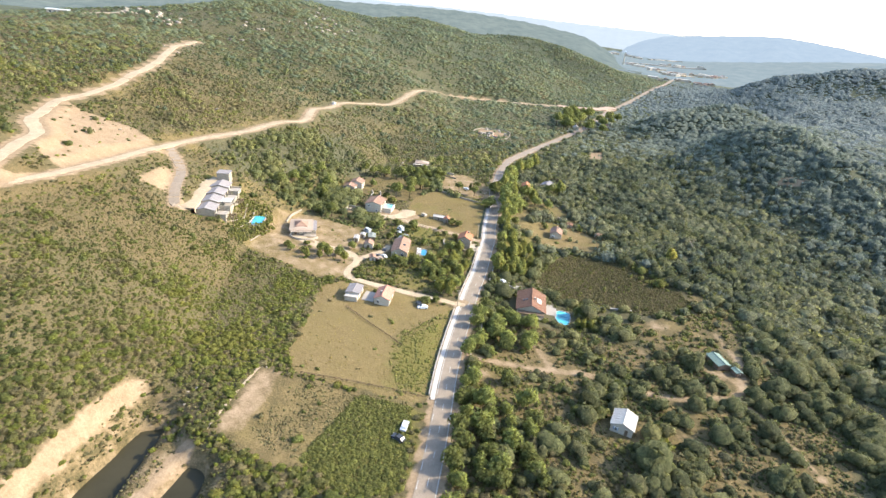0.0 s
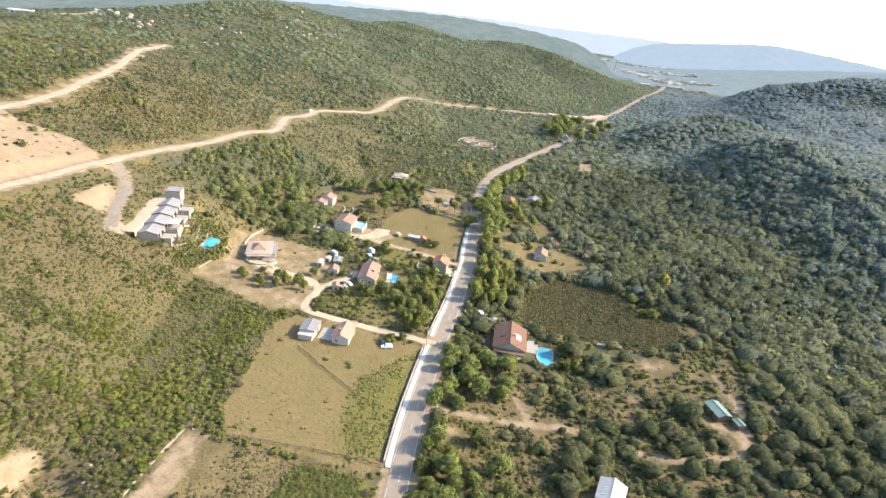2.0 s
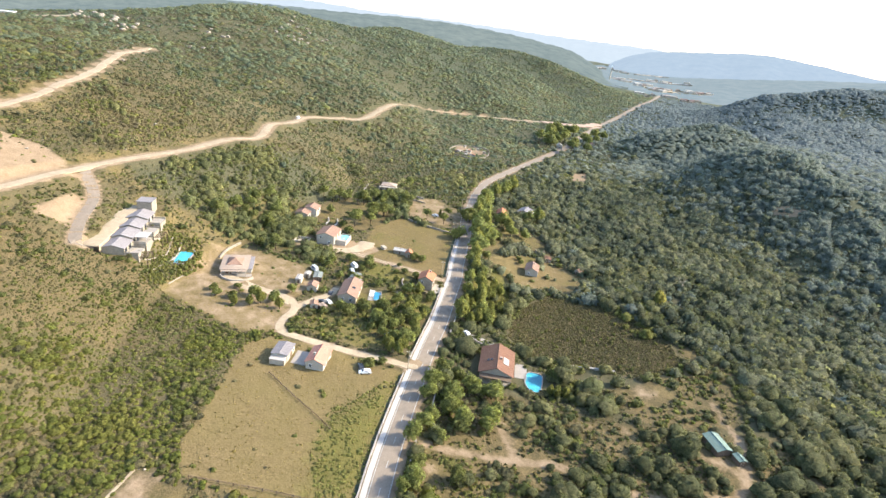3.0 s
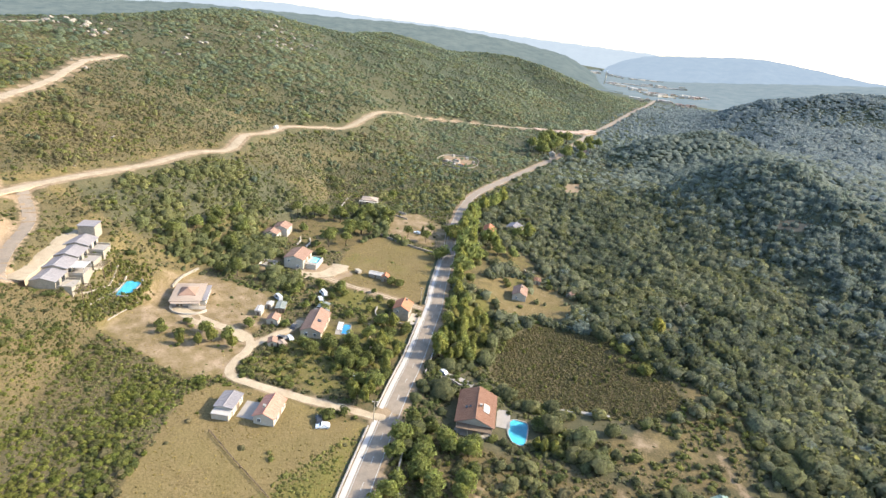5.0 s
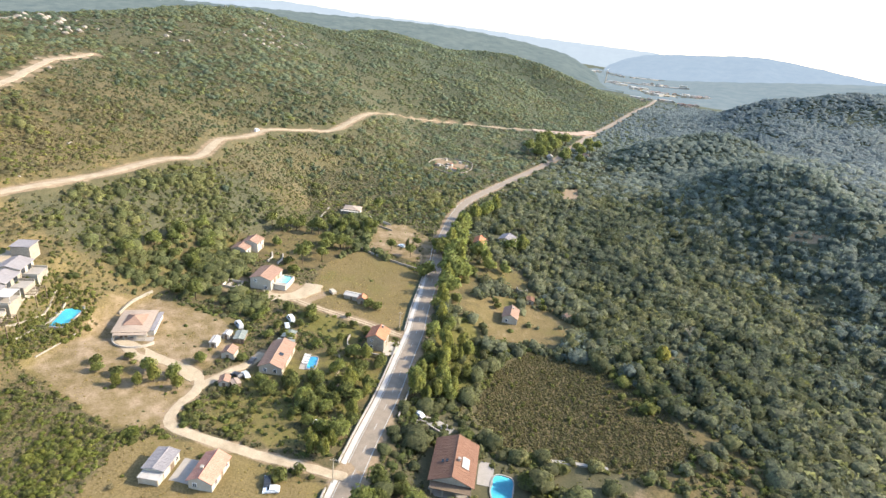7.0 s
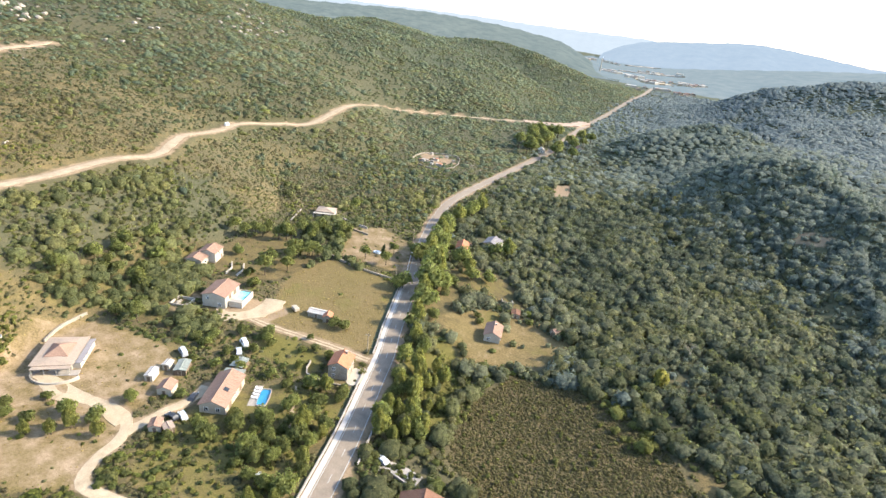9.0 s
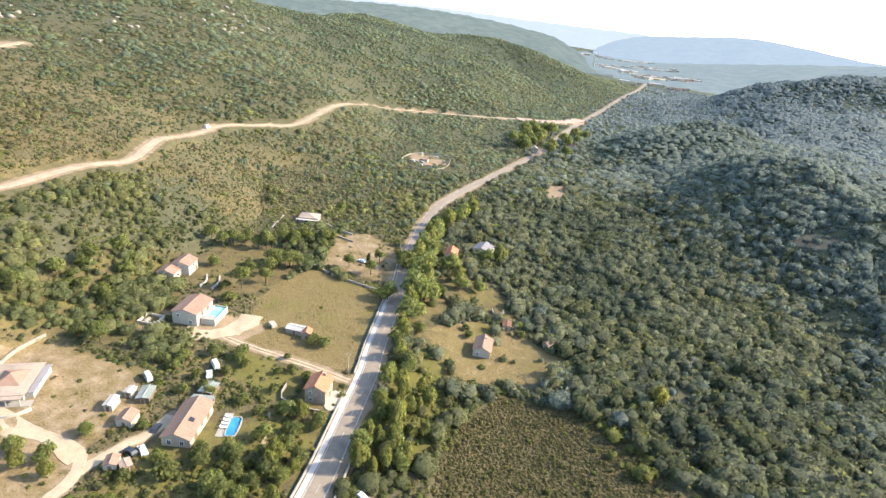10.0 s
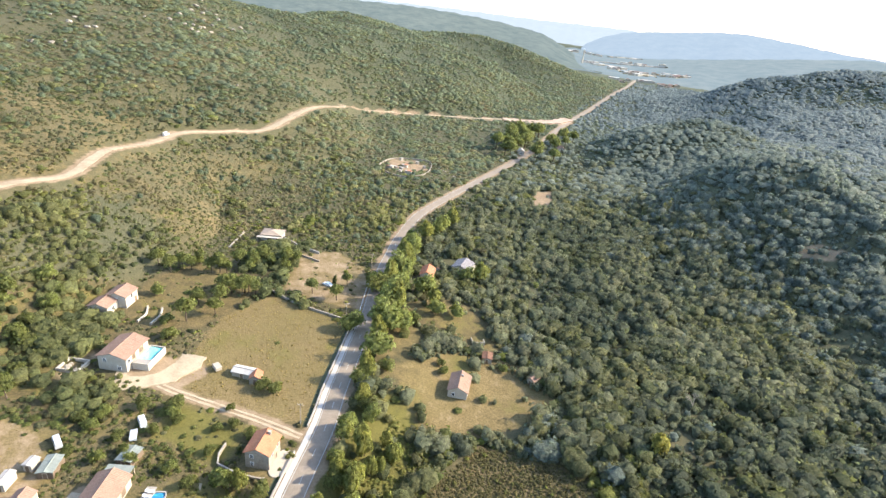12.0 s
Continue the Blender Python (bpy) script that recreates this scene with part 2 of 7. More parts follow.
FAR_SCRUB = foliage("haze_grey_maquis_leaves", [(0.086, 0.106, 0.058), (0.106, 0.124, 0.062), (0.132, 0.143, 0.072), (0.154, 0.163, 0.074), (0.172, 0.156, 0.082)], 0.40)
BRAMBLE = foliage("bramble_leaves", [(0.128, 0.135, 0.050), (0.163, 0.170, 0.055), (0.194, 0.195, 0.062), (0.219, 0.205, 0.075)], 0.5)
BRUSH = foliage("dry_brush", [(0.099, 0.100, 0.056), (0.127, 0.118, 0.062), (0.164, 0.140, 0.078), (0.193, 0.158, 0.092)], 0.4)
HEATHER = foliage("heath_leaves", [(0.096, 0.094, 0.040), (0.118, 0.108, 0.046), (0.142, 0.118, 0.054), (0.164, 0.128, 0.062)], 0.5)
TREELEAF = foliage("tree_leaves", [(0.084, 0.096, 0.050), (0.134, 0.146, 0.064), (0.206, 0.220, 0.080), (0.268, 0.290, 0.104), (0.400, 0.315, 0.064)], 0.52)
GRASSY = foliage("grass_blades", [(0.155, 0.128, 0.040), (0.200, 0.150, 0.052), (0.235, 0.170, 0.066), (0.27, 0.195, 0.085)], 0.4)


def glass_material(name, tint, rough):
    m, nt, b = material(name, rough, 0.5)
    b.inputs["Base Color"].default_value = (*tint, 1)
    return m


PANE = glass_material("window_pane", (0.025, 0.03, 0.035), 0.08)
POND = surface("pond_water", (0.030, 0.027, 0.015), (0.046, 0.040, 0.022), 12.0, 0.3, 0.05, 0.01, 0.15)


def water_material():
    m, nt, b = material("pool_water", 0.05, 0.5)
    b.inputs["Base Color"].default_value = (0.75, 0.95, 1.0, 1)
    b.inputs["Transmission Weight"].default_value = 1.0
    b.inputs["IOR"].default_value = 1.33
    bump(nt, b, noise_node(nt, 2.5, 3), 0.3, 0.05)
    return m


WATER = water_material()
# ---- the lie of the land ----
def ramp(v, a, b):
    """0 below a, 1 above b, smooth between."""
    u = np.clip((v - a) / (b - a), 0.0, 1.0)
    return u * u * (3 - 2 * u)


def hump(x, y, cx, cy, sx, sy, turn=0.0):
    """A rounded hill of height 1."""
    c, s = math.cos(radians(turn)), math.sin(radians(turn))
    u, v = ((x - cx) * c + (y - cy) * s) / sx, ((y - cy) * c - (x - cx) * s) / sy
    return np.exp(-0.5 * (u * u + v * v))


def wave(x, y, size, seed):
    """Rolling unevenness between -1 and 1."""
    r = np.random.RandomState(seed)
    total = 0.0
    for k in range(5):
        a, p = r.uniform(0, math.tau), r.uniform(0, math.tau)
        f = math.tau / (size * (0.6 + 0.25 * k))
        total = total + np.sin((x * math.cos(a) + y * math.sin(a)) * f + p)
    return total / 5


def mottle(x, y, size, seed):
    """Irregular patches between -1 and 1, of about that size."""
    x, y = np.asarray(x, float) / size, np.asarray(y, float) / size
    i, j = np.floor(x), np.floor(y)
    u, v = x - i, y - j
    u, v = u * u * (3 - 2 * u), v * v * (3 - 2 * v)

    def lot(a, b):
        return (np.abs(np.sin(a * 127.1 + b * 311.7 + seed * 74.7)) * 43758.5453) % 1

    return 2 * ((lot(i, j) * (1 - u) + lot(i + 1, j) * u) * (1 - v) + (lot(i, j + 1) * (1 - u) + lot(i + 1, j + 1) * u) * v) - 1


def bend(v, *knots):
    """A smooth line through (v, value) knots."""
    ks = np.array(knots, float)
    out = np.full(np.shape(v), ks[0, 1])
    for (a, p), (b, q) in zip(ks[:-1], ks[1:]):
        out = out + (q - p) * ramp(v, a, b)
    return out


def valley_x(y):
    """The middle of the valley, which the road follows."""
    return bend(y, (60, -34), (330, -78), (450, -97), (560, -84), (870, -46), (1500, 36), (3000, 60))


def height(x, y):
    x, y = np.asarray(x, float), np.asarray(y, float)
    base = bend(y, (90, -3.0), (280, -8.0), (560, -9.0), (900, -6.5), (1500, -2.0))
    foot = bend(y, (60, -105), (215, -160), (350, -170), (435, -212), (560, -182), (680, -228), (870, -130), (1040, -98), (1200, -200), (1500, -380))
    up = np.maximum(foot - x, 0.0)
    left = np.clip(valley_x(y) - x, 0, 140)
    z = base + 0.045 * left
    z = z + 80.0 * (1 - np.exp(-up / 165.0)) * (1 - 0.75 * ramp(up, 280, 760)) * ramp(y, -200, 90) * (1 - 0.8 * ramp(y, 1040, 1450))
    z = z + 32.0 * hump(x, y, -500, 720, 110, 150) - 9.0 * hump(x, y, -285, 815, 50, 60) - 12.0 * hump(x, y, -420, 790, 45, 50)
    # the spur behind the hill's nose and the long back that joins it
    z = z + 30.0 * hump(x, y, -510, 1220, 150, 95) + 45.0 * hump(x, y, -250, 1370, 120, 75, -20) + 34.0 * hump(x, y, -470, 1440, 170, 90)
    # wooded knolls across the road, the saddle behind them and the long ridge beyond
    z = z + 39.0 * hump(x, y, 103, 572, 38, 62, -12) + 22.0 * hump(x, y, 168, 495, 42, 70, 10) + 11.0 * hump(x, y, 128, 495, 30, 60)
    z = z + 41.0 * hump(x, y, 97, 750, 50, 42, 15) + 14.0 * hump(x, y, 30, 705, 26, 34) + 12.0 * hump(x, y, 110, 665, 40, 30)
    z = z + 24.0 * ramp(x, 100, 230) * ramp(y, 560, 700) * (1 - ramp(y, 1150, 1400)) + 22.0 * ramp(x, 80, 340) * (1 - ramp(y, 560, 760))
    z = z + 73.0 * hump(x, y, 425, 1190, 175, 80, 8) + 14.0 * hump(x, y, 300, 985, 60, 35, 20)
    z = z - 5.0 * hump(x, y, -14, 310, 26, 90) * ramp(x, -62, -40)
    away = ramp(np.hypot(x, y), 1400, 3400)
    z = z + away * (30.0 * ramp(np.abs(x + 0.02 * y), 300, 1700) + 4 * wave(x, y, 900, 3)) - 16.0 * ramp(np.hypot(x, y), 1560, 1900)
    wild = ramp(np.abs(x - valley_x(y) + 10), 70, 220)
    z = z + wave(x, y, 190, 1) * 3.5 * wild + wave(x, y, 47, 2) * (0.15 + 0.9 * wild)
    folds = ramp(x - valley_x(y), 110, 230) * ramp(y, 330, 480) + 0.8 * ramp(y, 800, 1000) * ramp(foot - x, 20, 120)
    z = z + folds * (6.0 * np.abs(wave(x + 0.3 * y, y, 150, 61)) + 3.0 * wave(x, y, 70, 62) - 2.0)
    return z


# ---- roads and plots in plan ----
def curve_through(pts, step=3.0):
    """Points every few metres along a smooth line through the knots."""
    p = np.array(pts, float)
    p = np.vstack([2 * p[0] - p[1], p, 2 * p[-1] - p[-2]])
    out = []
    for i in range(1, len(p) - 2):
        n = max(2, int(np.linalg.norm(p[i + 1] - p[i]) / step))
        for u in np.linspace(0, 1, n, endpoint=False):
            out.append(0.5 * (2 * p[i] + (p[i + 1] - p[i - 1]) * u + (2 * p[i - 1] - 5 * p[i] + 4 * p[i + 1] - p[i + 2]) * u * u + (3 * p[i] - p[i - 1] - 3 * p[i + 1] + p[i + 2]) * u ** 3))
    out.append(p[-2])
    return np.array(out)


def apart(x, y, line):
    """Distance to a line of points, and the index of its nearest point."""
    best, where = np.full(np.shape(x), 1e9), np.zeros(np.shape(x), int)
    for i, (px, py) in enumerate(line):
        d = (x - px) ** 2 + (y - py) ** 2
        near = d < best
        best, where = np.where(near, d, best), np.where(near, i, where)
    return np.sqrt(best), where


def inside(x, y, poly):
    """Signed distance to a polygon's edge: positive within."""
    x, y = np.asarray(x, float), np.asarray(y, float)
    best, odd = np.full(x.shape, 1e9), np.zeros(x.shape, bool)
    for (ax, ay), (bx, by) in zip(poly, poly[1:] + poly[:1]):
        dx, dy = bx - ax, by - ay
        t = np.clip(((x - ax) * dx + (y - ay) * dy) / (dx * dx + dy * dy), 0, 1)
        best = np.minimum(best, (x - ax - t * dx) ** 2 + (y - ay - t * dy) ** 2)
        if ay != by:
            odd ^= ((ay > y) != (by > y)) & (x < ax + (y - ay) * dx / (by - ay))
    return np.where(odd, 1, -1) * np.sqrt(best)


MAIN_ROAD = curve_through([(-5, -40), (-16, 30), (-29.9, 101), (-42.1, 151.5), (-51, 200), (-55.3, 230), (-59.8, 254), (-63.4, 274), (-67.4, 289), (-71.2, 306), (-74.8, 322), (-77.4, 334), (-87, 368), (-92.6, 396), (-97.4, 425), (-99, 468), (-86, 551), (-63, 685), (-46, 863), (-8, 1120), (31, 1390), (60, 1700)])
HILL_ROAD = curve_through([(-190, 60), (-207.4, 119), (-214.5, 151.5), (-226.5, 192), (-230.1, 216.3), (-232.8, 274.5), (-234.5, 317), (-231, 341), (-240, 364), (-247, 382), (-262, 440.5), (-249.9, 476.8), (-236, 515), (-247, 640), (-250.5, 668), (-209, 737.5), (-150.7, 780), (-106, 819.5), (-46, 863)])
UPPER_ROAD = curve_through([(-207, 105), (-229.2, 133.9), (-240, 148), (-249.8, 162.8), (-266, 172), (-274, 180), (-290.7, 202.7), (-298.4, 228.6), (-309.9, 259.4), (-343.2, 320.4), (-390, 392), (-407.7, 425)])
HOUSE_DRIVE = curve_through([(-228, 214), (-209.5, 202.5), (-195, 184), (-184, 173), (-181, 178)])
FARM_TRACK = curve_through([(-51, 193), (-54, 192.3), (-69.7, 189.4), (-82.5, 187.1), (-94.9, 185.7), (-102.7, 185.9), (-106.8, 191.4), (-108.1, 201.4), (-114.4, 208), (-125, 208.2), (-135.3, 205.1), (-148, 210)], 2.0)
POOL_TRACK = curve_through([(-108.5, 203), (-107, 212), (-104, 222), (-104.5, 229)], 2.0)
MEADOW_TRACK = curve_through([(-68, 268), (-76, 268.5), (-90, 268.5), (-113.4, 268), (-124, 270)], 2.0)
ROADS = [(MAIN_ROAD, 4.6), (HILL_ROAD, 4.6), (UPPER_ROAD, 4.8), (HOUSE_DRIVE, 2.8), (FARM_TRACK, 1.7), (POOL_TRACK, 1.7), (MEADOW_TRACK, 1.7)]
POND_A = [(-106.5, 80.5), (-101.5, 84), (-93, 56), (-89, 40), (-99, 38), (-103, 57)]
POND_B = [(-86.5, 77.5), (-81.5, 78.5), (-77, 66), (-74, 55), (-82, 55), (-84.5, 64)]
BRAMBLES = [(-34, 160), (-30, 164), (-19, 168), (-13, 152), (-13, 139), (-24, 130), (-34, 148)]
LOW_FIELD = [(-108, 172), (-103, 181), (-92, 184), (-56, 188), (-52, 187), (-41, 128.5), (-46, 122.5), (-82.7, 117), (-91, 126), (-98, 146)]
STUBBLE = [(-93, 113), (-81, 115.5), (-43, 124), (-42, 104), (-60, 86), (-66, 83), (-86, 86)]
BARE_STRIP = [(-94, 114.3), (-86, 116), (-82, 104), (-79.5, 88), (-86.7, 84.6), (-90.5, 98.5)]
DIGGINGS = [(-117.5, 90), (-106, 93), (-97, 91), (-88, 82), (-73, 78), (-70, 50), (-104, 30), (-110.5, 42), (-113, 62), (-115.5, 76)]
SCARP = [curve_through([(-107, 30), (-108.5, 45), (-111, 60), (-113.3, 74), (-115, 88)], 2.0), curve_through([(-84.5, 55), (-88, 66), (-89.5, 79)], 2.0)]
VILLA_PLOT = [(-169, 226), (-160, 238), (-128, 240), (-113, 230), (-113, 207), (-103, 184), (-114, 177), (-157, 183), (-160, 198)]
MEADOW = [(-126, 309), (-119, 331), (-95, 330), (-81, 325), (-69.5, 274), (-76, 270.5), (-113, 270), (-119, 282)]
PINE_PLOT = [(-130, 372), (-118, 385), (-95, 375), (-82, 338), (-119, 336)]
STONE_PLOT = [(-57, 312), (-43, 331), (-29, 338), (-14, 337), (2, 320), (-7, 306), (-20, 292), (-43, 287)]
HEATH = [(-31, 262), (-19, 292), (5, 291.5), (19, 286), (36, 268), (43, 250), (25, 231), (2, 230.5), (-16, 228), (-28, 238)]
SCAR = [(-280, 188), (-283, 206), (-255, 216), (-237, 213), (-226, 193), (-217, 149), (-231, 149), (-250, 166)]
TURNOUT = [(-132, 276), (-116, 285), (-108, 279), (-112, 269), (-131, 267)]
CUT = [(-207, 176), (-203, 172), (-197, 178), (-203, 190), (-211, 199), (-214, 197)]
GARDEN = [(-103, 225), (-86, 245), (-62, 250), (-60, 200), (-72, 192), (-95, 189), (-103, 197)]
LAWN = [(-112, 266), (-84, 266), (-80, 258), (-82, 248), (-104, 250)]
DRY_SLOPE = [(-235, 120), (-204, 165), (-188, 172), (-172, 180), (-160, 186), (-146, 181), (-124, 172), (-130, 150), (-190, 98)]
OAK_CLEARINGS = [(-34, 100), (-46, 176), (-30, 196), (20, 200), (70, 215), (90, 190), (75, 130), (20, 90)]
BROWN_SCRUB = [(25, 226), (43, 250), (38, 270), (64, 252), (58, 214), (30, 200), (10, 214)]
FAR_CLEARING = [(-43, 556), (-28, 566), (-25, 528), (-37, 521)]
HILL_CLEARING = [(105, 466), (123, 463), (127, 455), (117, 450), (105, 455)]
COMPOUND = [(-162, 560), (-142, 572), (-124, 556), (-134, 538), (-150, 536)]
JUNCTION = [(-95, 826), (-70, 850), (-50, 900), (-40, 905), (-37, 860), (-60, 838)]
LINKS = [curve_through([(-38, 158), (-26, 160), (-19, 162), (-8, 165), (-1, 168), (7, 169)], 2.0), curve_through([(24, 167), (35, 169), (52, 179), (58, 174), (63, 166), (72, 150)], 2.0),
         curve_through([(-17, 179), (-13, 172), (-9, 166)], 2.0), curve_through([(52, 179), (56, 190), (57, 205), (50, 226)], 2.0)]
# bare spots among the oaks: middle and radius
SPOTS = [(8.4, 191.8, 3.0), (21.2, 196.4, 3.6), (27, 222, 7.0), (50, 226.5, 3.0), (57, 205, 4.5), (49, 193, 6.5), (55, 191, 4.0), (35, 184.7, 3.0), (76, 198, 4.0), (89, 202, 3.0), (-13, 173, 3.5), (68, 227, 3.0), (22, 141, 3.0), (34, 148, 4.0), (-30, 150, 4.0), (-145.3, 260.5, 6.5), (-145, 271, 4.5), (-142, 279, 5.0), (-122, 270, 4.0)]
WALL_FRONT = [(-10, 221), (0, 228), (16, 230), (38, 229), (40, 223), (20, 219), (4, 217)]
GROVE = [(-185, 235), (-168, 228), (-160, 243), (-128, 245), (-120, 250), (-122, 262), (-140, 262), (-150, 290), (-170, 310), (-185, 290)]
PINE_LAWN = [(-160, 298), (-150, 290), (-138, 290), (-126, 300), (-122, 330), (-134, 342), (-160, 338), (-168, 318)]
THICKET = [(-226, 232), (-203, 230), (-176, 240), (-132, 247), (-122, 262), (-142, 264), (-152, 286), (-170, 302), (-168, 340), (-205, 356), (-226, 335)]
BROWN_HILL = [(-260, 215), (-238, 240), (-240, 330), (-247, 370), (-268, 435), (-292, 440), (-345, 340), (-314, 262), (-298, 225)]
BROWN_LOW = [(-226, 335), (-178, 348), (-158, 395), (-165, 470), (-215, 480), (-252, 430), (-240, 370)]
DRY_LEFT = [(-222, 98), (-190, 85), (-122, 95), (-118, 128), (-150, 160), (-205, 152)]
GREEN_STRIP = [(-57, 240), (-42, 240), (-31, 248), (-38, 290), (-52, 300), (-63, 290)]
SIDE_YARD = [(-68, 298), (-54, 300), (-50, 330), (-62, 345), (-72, 338)]
GREEN_BUSHES = [(-168, 152), (-148, 128), (-120, 108), (-100, 110), (-93, 119), (-101, 136), (-99, 172), (-125, 178), (-155, 178)]
REEDS = [(-61, 118), (-44, 122), (-33, 92), (-46, 84), (-62, 88)]
YARD = [(-70, 352), (-62, 342), (-50, 341), (-34, 339), (-24, 341), (-30, 358), (-44, 368), (-58, 366)]


def graded(x, y):
    """The land with road beds, ponds and building platforms cut into it."""
    x, y = np.asarray(x, float), np.asarray(y, float)
    z = height(x, y)
    for line, half in ROADS:
        lo, hi = line.min(0) - half - 12, line.max(0) + half + 12
        m = (x > lo[0]) & (x < hi[0]) & (y > lo[1]) & (y < hi[1])
        if m.any():
            d, i = apart(x[m], y[m], line)
            bed = height(line[:, 0], line[:, 1])
            k = 1 - ramp(d, half, half + 6)
            z[m] = z[m] * (1 - k) + bed[i] * k
    m = (np.abs(x + 94) < 40) & (np.abs(y - 60) < 50)
    if m.any():
        z[m] = z[m] - 3.0 * ramp(inside(x[m], y[m], DIGGINGS), 0.0, 6.0)
    for pond, deep in ((POND_A, 3.6), (POND_B, 3.0)):
        m = (np.abs(x + 90) < 40) & (np.abs(y - 60) < 45)
        if m.any():
            z[m] = z[m] - deep * ramp(inside(x[m], y[m], pond), -2.2, 1.2)
    for cx, cy, r, level in PADS:
        k = 1 - ramp(np.hypot(x - cx, y - cy), r, r + 5)
        z = z * (1 - k) + level * k
    return z


def pad(cx, cy, r, lift=0.0):
    PADS.append((cx, cy, r, float(height(cx, cy)) + lift))


PADS = []
for cx, cy, r in ((-81, 176, 6), (-92.6, 172, 6), (-26.4, 211, 10), (-11.5, 210, 7), (-72.9, 256.8, 6), (-97, 227, 9), (-87, 234, 6), (-32.3, 312, 6), (-134, 275, 9), (-164, 296, 9), (-150, 216, 10), (16.5, 145, 6), (-67.7, 378, 7), (-57, 404, 7), (-151, 381, 8), (-167, 206, 5)):
    pad(cx, cy, r)
for cx, cy, r, lift in ((-176, 184, 6, 0.5), (-182, 195, 6, 0.5), (-188, 207, 6, 0.5), (-194, 217, 6, 0.5)):
    pad(cx, cy, r, lift)


def z_at(x, y):
    return float(graded(np.array([x]), np.array([y]))[0])


def part(name, bm, mat, parent=None, label=""):
    """One mesh object under a thing or a part."""
    me = bpy.data.meshes.new(name)
    bm.to_mesh(me)
    bm.free()
    me.materials.append(mat)
    ob = new(name, me)
    ob.parent = parent
    if label:
        ob["label"] = label
    return ob


def thing(name, x, y, turn=0.0, z=None, label="", category="", group="", kind=""):
    """An empty at a thing's base."""
    ob = new(name)
    ob.matrix_world = pose(x, y, z_at(x, y) if z is None else z, 0, 0, turn)
    return tagged(ob, label, category, group, kind)


def box(bm, x0, x1, y0, y1, z0, z1, bevel=0.0):
    """A box between the given planes."""
    m = Matrix.Translation(((x0 + x1) / 2, (y0 + y1) / 2, (z0 + z1) / 2)) @ Matrix.Diagonal((x1 - x0, y1 - y0, z1 - z0, 1))
    vs = bmesh.ops.create_cube(bm, size=1.0, matrix=m)["verts"]
    if bevel:
        es = list({e for v in vs for e in v.link_edges})
        bmesh.ops.bevel(bm, geom=es, offset=bevel, segments=1, affect="EDGES")
    return bm


def boxed(*args):
    return box(bmesh.new(), *args)


def mesh_of(name, verts, faces, mat, smooth=False):
    me = bpy.data.meshes.new(name)
    me.from_pydata(verts, [], faces)
    me.materials.append(mat)
    if smooth:
        me.shade_smooth()
    return me


# ---- the ground, one sheet to the horizon ----
def spaced(lo, hi, step, a, b, growth):
    """Lines that lie close between lo and hi, and ever wider out to a and b."""
    mid = list(np.arange(lo, hi + step / 2, step))
    right, s = [], step
    while (right[-1] if right else mid[-1]) < b:
        s *= growth
        right.append((right[-1] if right else mid[-1]) + s)
    left, s = [], step
    while (left[-1] if left else mid[0]) > a:
        s *= growth
        left.append((left[-1] if left else mid[0]) - s)
    return np.array(left[::-1] + mid + right)


